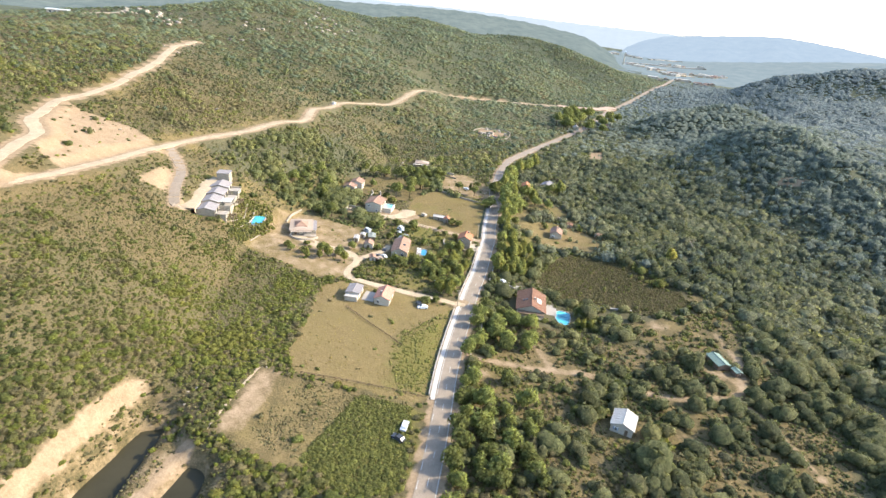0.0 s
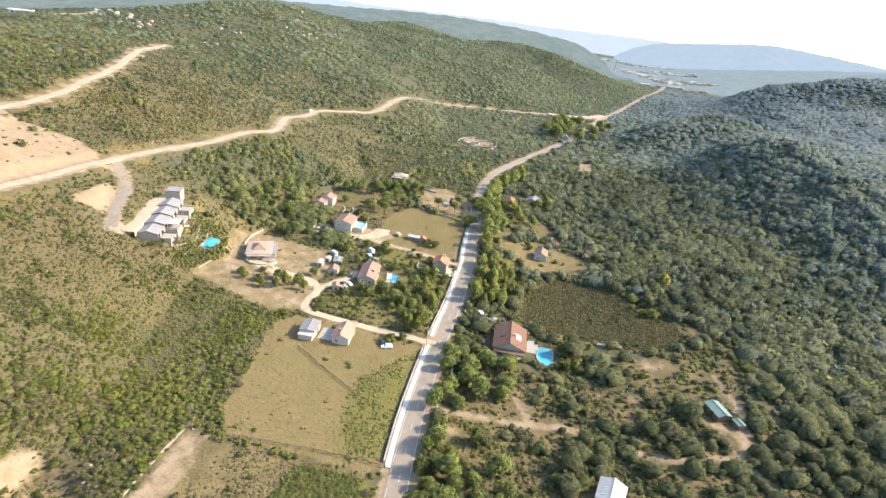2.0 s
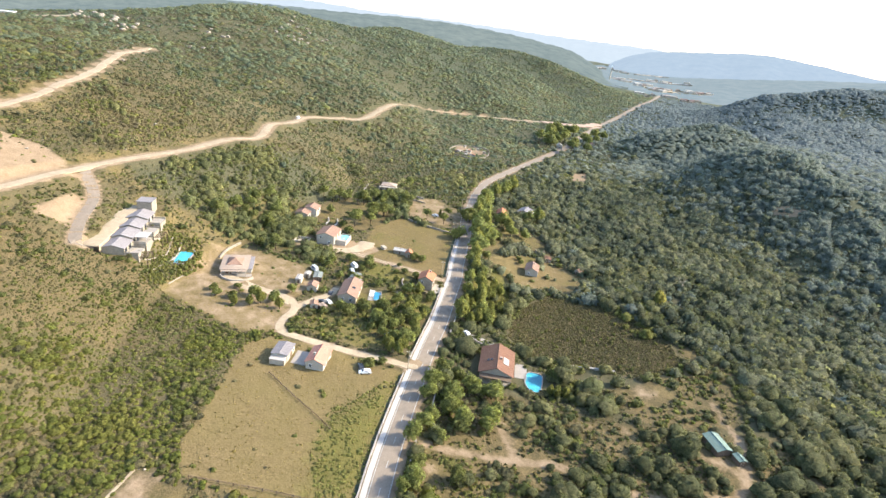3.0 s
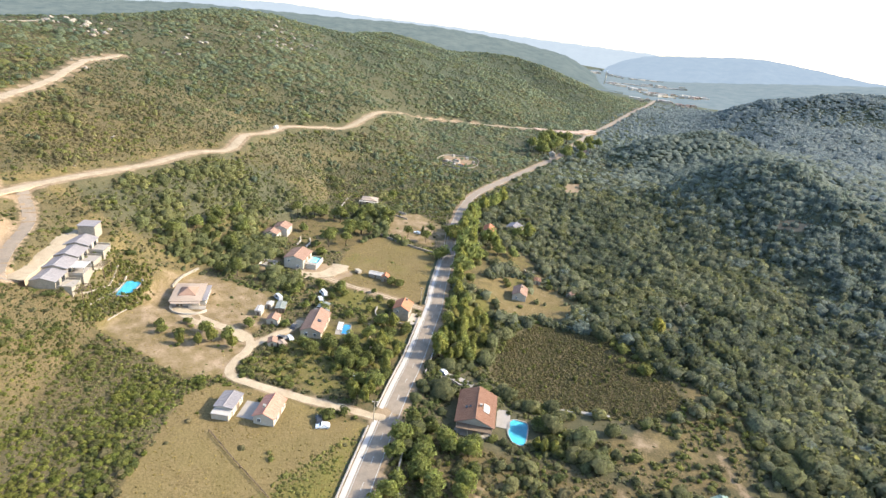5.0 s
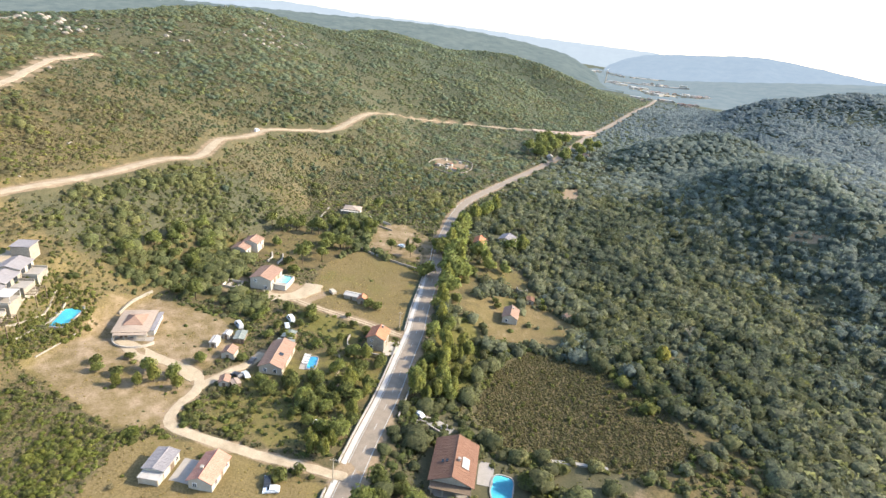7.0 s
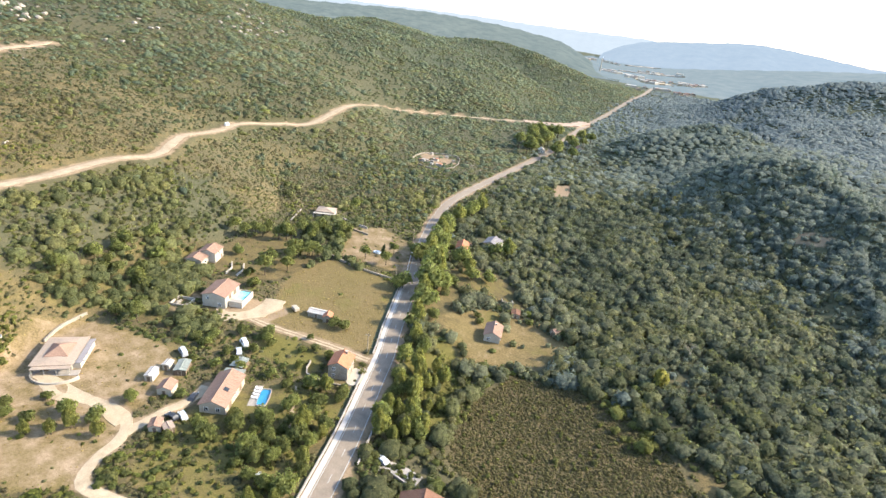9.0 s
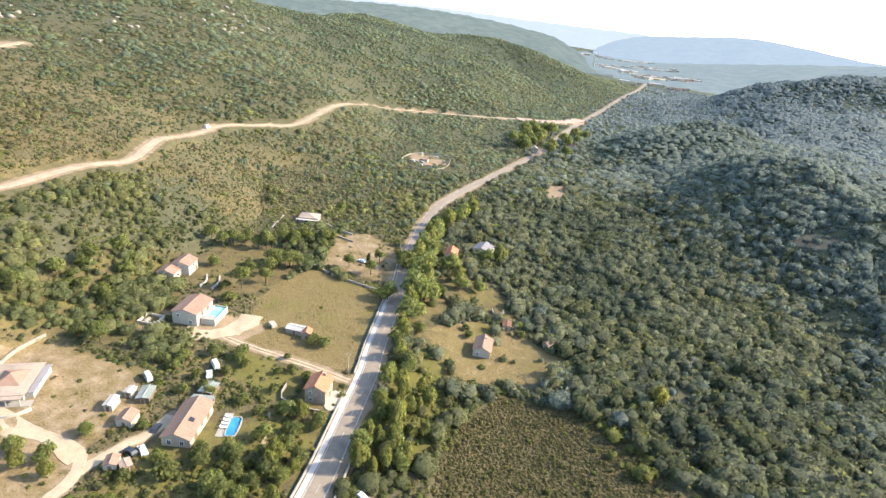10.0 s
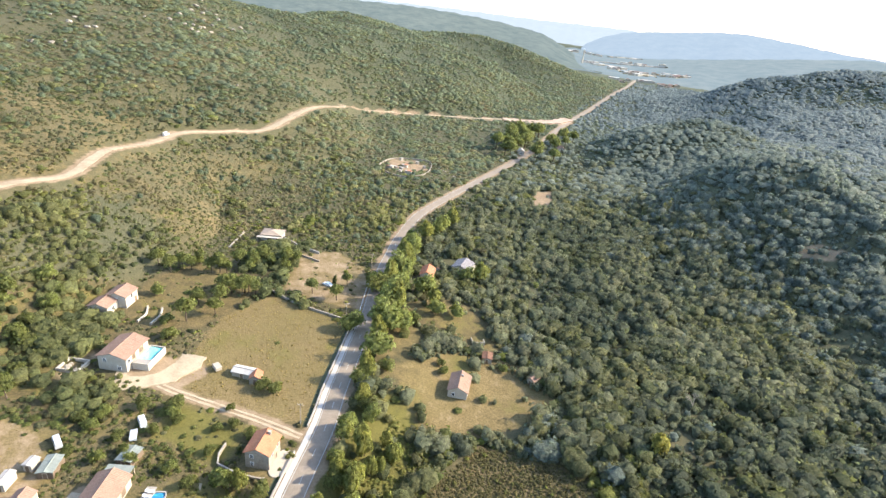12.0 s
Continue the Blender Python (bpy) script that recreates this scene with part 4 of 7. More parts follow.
# long tiled house with the blue pool
long_house = gable_house("house", -97.2, 227.5, 17, 7.6, 15.0, 2.9, 4.6, CREAM, PINK, "long low house with weathered pink tile roof",
    [("window", "-y", -1.8, 0.9, 1.0, 1.2), ("window", "-y", 1.6, 0.9, 1.0, 1.2), ("door", "+x", -4.0, 0.0, 1.8, 2.1), ("window", "+x", 0.0, 0.9, 1.2, 1.2), ("door", "+x", 4.0, 0.0, 1.8, 2.1), ("window", "-x", -3.0, 0.9, 1.0, 1.1), ("window", "-x", 3.0, 0.9, 1.0, 1.1)], None)
sk = boxed(1.2, 2.6, -2.0, -0.6, -0.05, 0.07)
sk.transform(Matrix.Translation((0, 0, 4.86)) @ Matrix.Rotation(math.atan2(1.7, 3.8), 4, "Y") @ Matrix.Translation((0, 0, 0.12)))
part("skylight", sk, PANE, long_house)
part("porch_roof", boxed(-3.4, 3.0, 8.0, 11.0, 2.3, 2.45), GREENSHEET, long_house, "grey-green sheet over the back porch")
for u in (-3.2, 2.7):
    part("porch_post", boxed(u, u + 0.16, 10.7, 10.86, -0.5, 2.3), PALEWOOD, long_house)

# small house on the dry plot across the road
plot_house = gable_house("house", -32.3, 312.3, 7, 6.6, 9.2, 3.0, 4.7, CREAM, PINK, "small cream house with a pinkish tile roof on dry grass",
    [("window", "-y", -1.4, 0.9, 0.9, 1.1), ("door", "+x", 0.0, 0.0, 1.0, 2.1), ("window", "+x", -2.8, 0.9, 0.9, 1.1), ("window", "-x", 1.0, 0.9, 0.9, 1.1)], (0.6, 2.0, 0.4))

# white house with the raised pool
white_house = gable_house("house", -135.2, 273.2, 12, 9.2, 11.6, 5.0, 6.4, WHITEWALL, PINK, "two-storey white house with a pale pink tile roof",
    [("window", "-y", -2.4, 3.2, 0.9, 1.1), ("window", "-y", 2.2, 0.8, 1.0, 1.2), ("door", "+x", -2.0, 2.6, 1.6, 2.1), ("door", "+x", 2.0, 2.6, 2.2, 2.1), ("window", "+x", -4.4, 2.9, 1.0, 1.2), ("window", "-x", 0.0, 3.0, 1.0, 1.2)], None)
raised = thing("raised_pool", -128.0, 276.0, 12, None, "white walled raised pool with pale turquoise water on sandy ground", "pool")
part("pool_wall", box(box(box(boxed(-2.6, -2.3, -5.0, 5.0, -0.8, 2.5), 2.3, 2.6, -5.0, 5.0, -0.8, 2.5), -2.3, 2.3, -5.0, -4.7, -0.8, 2.5), -2.3, 2.3, 4.7, 5.0, -0.8, 2.5), WHITEWALL, raised)
part("basin", boxed(-2.29, 2.29, -2.4, 4.69, -0.6, 1.75), PALETILE, raised)
part("deck", boxed(-2.29, 2.29, -4.69, -2.45, -0.6, 2.4), CONCRETE, raised)
part("water", boxed(-2.28, 2.28, -2.39, 4.68, 1.8, 2.15), WATER, raised).visible_shadow = False

tagged(ribbon("sandy_apron", curve_through([(-131, 264.5), (-122.5, 270), (-118.5, 278), (-119, 285)], 2.0), -4.5, 5.5, 0.16, DIRT, 0.8, 0.7), "bright sandy apron before the white house", "yard", "", "structure")

# house at the wood's edge, stepped roof
wood_house = gable_house("house", -161.8, 299.0, 14, 7.4, 7.4, 4.6, 6.0, WHITEWALL, PINK, "white house with a stepped rust-pink roof at the wood's edge",
    [("window", "+x", 0.0, 3.0, 1.1, 1.2), ("window", "-y", 0.0, 2.8, 0.9, 1.1), ("door", "+x", 2.2, 0.0, 1.2, 2.1)], None)
wing = gable_house("house_wing", -163.0, 291.8, 14, 7.0, 6.6, 3.4, 4.7, WHITEWALL, PINK, "lower white house wing with a rust-pink roof",
    [("window", "-y", -1.6, 1.0, 0.9, 1.0), ("window", "+x", 0.0, 1.0, 1.2, 1.2)], None)

# roadside barn among the tall trees, and the grey house behind it
barn = gable_house("house", -67.2, 379.5, 10, 5.8, 8.6, 4.4, 6.0, CREAM, ORANGE, "tall narrow cream house with orange tiles among poplars",
    [("window", "-y", 0.0, 2.9, 0.8, 1.0), ("window", "+x", -2.0, 2.6, 0.9, 1.1), ("door", "+x", 1.0, 0.0, 1.0, 2.1)], None)
grey_house = gable_house("house", -54.5, 397.5, -4, 8.2, 9.5, 3.3, 4.9, WHITEWALL, SLATE, "white house with a grey roof and a pale stair wall",
    [("window", "-y", -2.0, 0.9, 1.0, 1.1), ("window", "-y", 1.8, 0.9, 1.0, 1.1), ("window", "+x", 0.0, 0.9, 1.2, 1.1)], None)
part("side_stair", boxed(4.3, 5.0, -4.5, 4.6, -0.8, 2.4), WHITEWALL, grey_house)
link_wall = thing("garden_wall", -61.5, 389.0, -35, None, "low pale wall between two houses", "wall")
part("wall", boxed(-6, 6, -0.15, 0.15, -0.8, 1.1), WHITEWALL, link_wall)
part("coping", boxed(-6.05, 6.05, -0.22, 0.22, 1.1, 1.2), ORANGE, link_wall)

# hipped pavilion up at the scrub's edge
hill_house = thing("house", -150.5, 380.5, 18, None, "low white house with a hipped grey-pink roof at the scrub's edge", "house")


def hip_roof(w, l, z0, z1, over=0.5, top=0.35):
    bm = bmesh.new()
    a, b, c, d = w / 2 + over, l / 2 + over, w / 2 * top * 0.3, l / 2 * top
    lo = [bm.verts.new(v) for v in ((-a, -b, z0), (a, -b, z0), (a, b, z0), (-a, b, z0))]
    el = [bm.verts.new((v.co.x, v.co.y, z0 + 0.16)) for v in lo]
    hi = [bm.verts.new(v) for v in ((-c, -d, z1), (c, -d, z1), (c, d, z1), (-c, d, z1))]
    bm.faces.new(lo[::-1])
    bm.faces.new(hi)
    for i in range(4):
        j = (i + 1) % 4
        bm.faces.new((lo[i], lo[j], el[j], el[i]))
        bm.faces.new((el[i], el[j], hi[j], hi[i]))
    return bm


part("wall", boxed(-5.0, 5.0, -3.8, 3.8, -1.5, 2.8), WHITEWALL, hill_house)
part("roof", hip_roof(10.0, 7.6, 2.8, 4.2), CREAMROOF, hill_house)
part("canopy", boxed(-6.4, 6.2, -6.2, -4.0, 2.3, 2.45), WHITEWALL, hill_house)
for u in (-6.2, -2.0, 2.0, 6.0):
    part("post", boxed(u - 0.12, u + 0.12, -6.1, -5.9, -1.0, 2.3), WHITEWALL, hill_house)
opening(hill_house, "door", "-y", -1.0, 0.0, 1.6, 2.1, (5.0, 3.8))
opening(hill_house, "window", "-y", 2.6, 0.9, 1.4, 1.1, (5.0, 3.8), SHUTTER)

# villa on the dry plot, low hipped roofs and a curved forecourt wall
villa = thing("villa", -149.2, 218.0, 32, None, "white single-storey villa with low cream and brown roofs", "house")
part("wall", boxed(-5.0, 5.0, -6.8, 6.8, -1.4, 2.4), WHITEWALL, villa)
part("roof", hip_roof(10.0, 13.6, 2.4, 3.0, 0.8, 0.85), CREAMROOF, villa, "pale cream low-pitched roof")
part("upper_roof", hip_roof(5.6, 6.6, 2.9, 4.7, 0.4, 0.1), PINK, villa, "brown hipped tile roof")
part("wing_wall", boxed(5.0, 7.2, -6.0, 6.4, -1.4, 2.1), WHITEWALL, villa)
part("wing_roof", boxed(5.9, 7.6, -6.3, 6.7, 2.1, 2.28), SLATE, villa, "grey flat roof strip")
veranda = part("veranda_roof", boxed(-5.0, 5.4, -9.2, -7.6, 2.2, 2.36), CREAMROOF, villa)
for u in (-4.8, -1.6, 1.6, 4.9):
    part("post", boxed(u, u + 0.22, -9.1, -8.88, -0.9, 2.2), WHITEWALL, veranda)
part("veranda_floor", boxed(-5.2, 7.4, -9.4, -6.8, -1.4, 0.08), CONCRETE, villa)
for o in (("door", "-y", -2.2, 0.0, 2.2, 2.1), ("window", "-y", 1.8, 0.8, 2.0, 1.3), ("window", "-x", -3.0, 0.8, 1.4, 1.2), ("window", "-x", 3.0, 0.8, 1.4, 1.2)):
    opening(villa, *o, (5.0, 6.8))
for i in range(3):
    opening(villa, "window", "+x", -3.5 + 3.4 * i, 0.9, 0.9, 1.1, (7.2, 6.0))
forecourt = thing("forecourt_wall", -144.0, 207.5, 30, None, "low curved white wall round a sandy forecourt", "wall")
bm = bmesh.new()
for i in range(12):
    a = radians(200 + 11 * i)
    seg = boxed(-0.16, 0.16, -0.85, 0.85, -0.8, 0.75)
    seg.transform(Matrix.Translation((7.5 * math.cos(a) + 3, 7.0 * math.sin(a) + 5, 0)) @ Matrix.Rotation(a, 4, "Z"))
    me = bpy.data.meshes.new("tmp")
    seg.to_mesh(me)
    seg.free()
    bm.from_mesh(me)
    bpy.data.meshes.remove(me)
part("wall", bm, WHITEWALL, forecourt)

# terraced house with slate roofs, stepping up the slope
slate_house = thing("terraced_house", -184.0, 198.0, 28, None, "row of stone and white units under grey slate roofs", "house")
base_z = z_at(-184.0, 198.0)
inv = slate_house.matrix_world.inverted()
for i, (cx, cy) in enumerate(((-176.8, 183.8), (-180.8, 191.4), (-184.8, 199.0), (-188.8, 206.6))):
    p = inv @ Vector((cx, cy, z_at(cx, cy)))
    w, l, e, r = (8.4, 8.3, 2.8 + 0.15 * i, 4.0 + 0.15 * i)
    off = Matrix.Translation(p)
    bm = gable_walls(w, l, e, r, 4.0)
    bm.transform(off)
    unit = part("unit", bm, STONE if i % 2 == 0 else CREAM, slate_house, "stone-faced unit" if i == 0 else "")
    for s in (-1, 1):
        bm = ribbed_slope(w, l, e, r, s, 0.4, 0.8)
        bm.transform(off)
        part("roof", bm, SLATE, unit)
    tb = boxed(4.25, 9.0, -3.9, 3.0, -8.0, 0.2 + 0.2 * i)
    tb.transform(off)
    blk = part("terrace_block", tb, STONE, slate_house)
    tb = boxed(4.3, 8.8, -3.7, 2.8, 0.22 + 0.2 * i, 0.32 + 0.2 * i)
    tb.transform(off)
    part("deck", tb, CONCRETE, blk)
    for k, (v0, v1) in enumerate(((-3.9, -3.7), (2.8, 3.0))):
        tb = boxed(4.25, 9.0, v0, v1, 0.2 + 0.2 * i, 1.1 + 0.2 * i)
        tb.transform(off)
        part("parapet", tb, CREAM if i % 2 else STONE, blk)
    for v in (-2.6, 1.4):
        gl = boxed(4.18, 4.26, v - 1.1, v + 1.1, 0.4 + 0.2 * i, 2.4 + 0.15 * i)
        gl.transform(off)
        part("window", gl, PANE, unit)
    if i == 1:
        tb = boxed(4.4, 9.4, -3.4, 2.6, 2.9, 3.02)
        tb.transform(off)
        part("awning", tb, SHEET, blk, "pale awning over the terrace")
        for v in (-3.2, 2.4):
            tb = boxed(9.1, 9.2, v, v + 0.1, 0.4, 2.9)
            tb.transform(off)
            part("awning_post", tb, METAL, blk)
    if i in (0, 2):
        for k in range(7):
            tb = boxed(9.05, 12.2, -3.8 + 1.05 * k, -3.62 + 1.05 * k, -1.0, -0.82)
            tb.transform(off)
            part("pergola_beam", tb, DARKWOOD, blk)
        for v in (-3.8, 2.5):
            tb = boxed(11.9, 12.1, v, v + 0.2, -6.0, -1.0)
            tb.transform(off)
            part("pergola_post", tb, DARKWOOD, blk)
cap = gable_walls(6.0, 6.0, 5.0, 5.3, 4.0)
p = inv @ Vector((-192.6, 213.8, z_at(-192.6, 213.8)))
cap.transform(Matrix.Translation(p))
tower = part("tower", cap, STONE, slate_house, "taller end unit with a flat grey roof")
tb = boxed(-3.3, 3.3, -3.3, 3.3, 5.35, 5.55)
tb.transform(Matrix.Translation(p))
part("roof", tb, SLATE, tower)
tagged(ribbon("driveway", curve_through([(-147.5, 209), (-140, 208.8), (-131, 208), (-122, 207.5), (-112, 205)], 2.0), -1.7, 1.7, 0.1, DIRT, 0.6, 0.2), "pale curved drive before the white villa", "driveway", "", "structure")
court = tagged(ribbon("forecourt", curve_through([(-181, 174), (-187.5, 187), (-194, 200), (-199, 211)], 3.0), -5.0, 4.5, 0.45, DIRT, 1.8, 0.5), "sandy forecourt behind the slate-roofed house", "yard", "", "structure")

# white cabin in the oak scrub
cabin = gable_house("cabin", 16.5, 144.6, -6, 6.6, 7.4, 2.7, 4.0, WHITEWALL, SHEET, "small white cabin with a pale sheet roof in oak scrub",
    [("window", "-y", -1.7, 1.0, 0.7, 0.9), ("door", "-y", 1.4, 0.1, 0.9, 2.0), ("window", "-x", 0.0, 1.0, 0.9, 0.9), ("window", "+x", 0.0, 1.0, 0.9, 0.9)], None, "cabin", 0.35, BLUEPAINT)
part("side_rail", boxed(4.4, 4.5, -2.5, 2.5, 0.7, 0.8), DARKWOOD, cabin)
for v in (-2.4, 0.0, 2.4):
    part("rail_post", boxed(4.38, 4.52, v - 0.06, v + 0.06, -0.6, 0.9), DARKWOOD, cabin)

# byre in the meadow
byre = gable_house("byre", -98.3, 284.0, -84, 3.6, 6.8, 1.9, 2.5, STONE, SHEET, "low stone byre with a pale roof in the meadow", [("door", "+x", 0.0, 0.0, 1.0, 1.7)], None, "shed", 0.25)
byre_end = gable_house("byre", -93.3, 283.2, 20, 3.4, 3.6, 2.3, 3.3, STONE, ORANGE, "small stone store with orange tiles at the byre's end", [("door", "-y", 0.0, 0.0, 0.9, 1.8)], None, "shed", 0.25)

# sheds round the long house
for sx, sy, tn, w, l, e, r, wall, roof, text in ((-120.7, 224.3, 20, 2.3, 4.3, 2.1, 2.3, WHITEWALL, SHEET, "small white box cabin with a pale roof on grass"),
        (-112.2, 221.6, 18, 4.2, 4.4, 2.2, 3.2, CREAM, PINK, "small square store with a pinkish tile roof"),
        (-115.8, 231.6, 25, 3.6, 5.6, 2.0, 2.3, DARKWOOD, GREENSHEET, "low wooden shed with a grey-green sheet roof"),
        (-120.3, 230.4, 12, 2.2, 2.8, 2.0, 2.2, WHITEWALL, SHEET, "tiny white hut with a pale sheet roof among bushes"),
        (-103.0, 208.0, 30, 3.0, 3.4, 2.0, 2.6, CREAM, PINK, "tiny cream hut with pink tiles beside the track"),
        (-99.6, 208.8, 60, 2.4, 3.0, 1.9, 2.1, DARKWOOD, BUFF, "low wooden lean-to with a buff roof beside the track"),
        (-102.4, 242.0, 10, 4.0, 5.0, 2.0, 2.3, DARKWOOD, GREENSHEET, "small wooden garden hut with a grey-green roof"),
        (-27.2, 334.5, 10, 3.6, 4.4, 2.0, 2.4, STONE, BROWN, "roofed stone ruin beside the thicket"),
        (-8.5, 328.5, -30, 3.0, 3.4, 2.2, 2.8, STONE, PINK, "little stone hut under oaks")):
    gable_house("shed", sx, sy, tn, w, l, e, r, wall, roof, text, [("door", "-y", 0.0, 0.0, 0.9, 1.8)], None, "shed", 0.2)
tank_shed = gable_house("shed", 48.5, 200.5, 30, 5.0, 7.5, 2.2, 3.0, DARKWOOD, TEALSHEET, "shed with a green sheet roof in a sandy clearing", [("door", "+x", 0.0, 0.0, 1.2, 1.9)], None, "shed", 0.3)
tarp_shed = gable_house("shed", 54.6, 196.6, 30, 2.6, 3.2, 1.8, 2.2, DARKWOOD, TEALSHEET, "low shed with a pale green roof sheet", [("door", "-y", 0.0, 0.0, 0.8, 1.6)], None, "shed", 0.2)


# ---- pools ----
def pool(x, y, turn, w, l, lining, label, round_end=0.0):
    t = thing("swimming_pool", x, y, turn, None, label, "swimming pool")
    n = 40
    ring = []
    for i in range(n):
        a = math.tau * i / n
        c, s = math.cos(a), math.sin(a)
        k = 6.0 if not round_end else 3.2
        f = 1 - 0.13 * round_end * (0.5 + 0.5 * math.cos(3 * a + 0.6)) - 0.08 * round_end * math.sin(2 * a + 0.4)
        ring.append((f * w / 2 * math.copysign(abs(c) ** (2 / k), c), f * l / 2 * math.copysign(abs(s) ** (2 / k), s)))
    bm = bmesh.new()
    bm.faces.new([bm.verts.new((px, py, 0.06)) for px, py in ring])
    part("basin", bm, lining, t)
    bm = bmesh.new()
    bm.faces.new([bm.verts.new((px, py, 0.26)) for px, py in ring])
    ob = part("water", bm, WATER, t)
    ob.visible_shadow = False
    bm = bmesh.new()
    rows = []
    for px, py in ring:
        k = 1 + 0.4 / math.hypot(px, py)
        rows.append([bm.verts.new(v) for v in ((px, py, 0.0), (px, py, 0.36), (px * k, py * k, 0.34), (px * k, py * k, -0.8))])
    for i in range(n):
        p, q = rows[i], rows[(i + 1) % n]
        for k in range(3):
            bm.faces.new((p[k], q[k], q[k + 1], p[k + 1]))
    part("coping", bm, CONCRETE, t)
    return t


pool(-11.6, 210.0, 5, 6.6, 11.6, POOLTILE, "bright blue freeform swimming pool with pale coping", 1.0)
pool(-86.9, 233.3, 20.5, 3.0, 7.4, DEEPTILE, "blue rectangular swimming pool beside sun loungers")
pool(-166.6, 206.2, 24, 6.0, 14.0, POOLTILE, "long turquoise swimming pool on a hillside terrace")
for x, y, tn, w, l, lbl in ((-89.7, 233.0, 20.5, 2.4, 9.6, "cream paved pool terrace"), (-17.5, 214.0, 11, 4.5, 9.0, "pale paved terrace between house and pool"), (-170.3, 206.0, 28, 2.0, 14.0, "pale paved strip along the hillside pool")):
    t = thing("pool_terrace", x, y, tn, None, lbl, "terrace", "", "structure")
    part("slab", boxed(-w / 2, w / 2, -l / 2, l / 2, -0.8, 0.12), CONCRETE, t)
lounger = thing("sun_lounger", -90.6, 236.0, 110, z_at(-89.7, 233.0) + 0.12, "white plastic sun lounger with a raised back", "sun lounger", "loungers by the pool")
part("seat", boxed(-0.32, 0.32, -0.95, 0.4, 0.28, 0.36), WHITEPAINT, lounger)
bk = boxed(-0.32, 0.32, 0.0, 0.75, 0.0, 0.07)
bk.transform(Matrix.Translation((0, 0.4, 0.3)) @ Matrix.Rotation(radians(40), 4, "X"))
part("backrest", bk, WHITEPAINT, lounger)
for u in (-0.28, 0.22):
    for v in (-0.85, 0.3):
        part("leg", boxed(u, u + 0.06, v, v + 0.06, 0, 0.28), WHITEPAINT, lounger)
for i in range(1, 4):
    copy_thing(lounger, pose(-90.6 + 0.5 * i, 236.0 - 1.4 * i, z_at(-89.7, 233.0) + 0.12, 0, 0, 110))


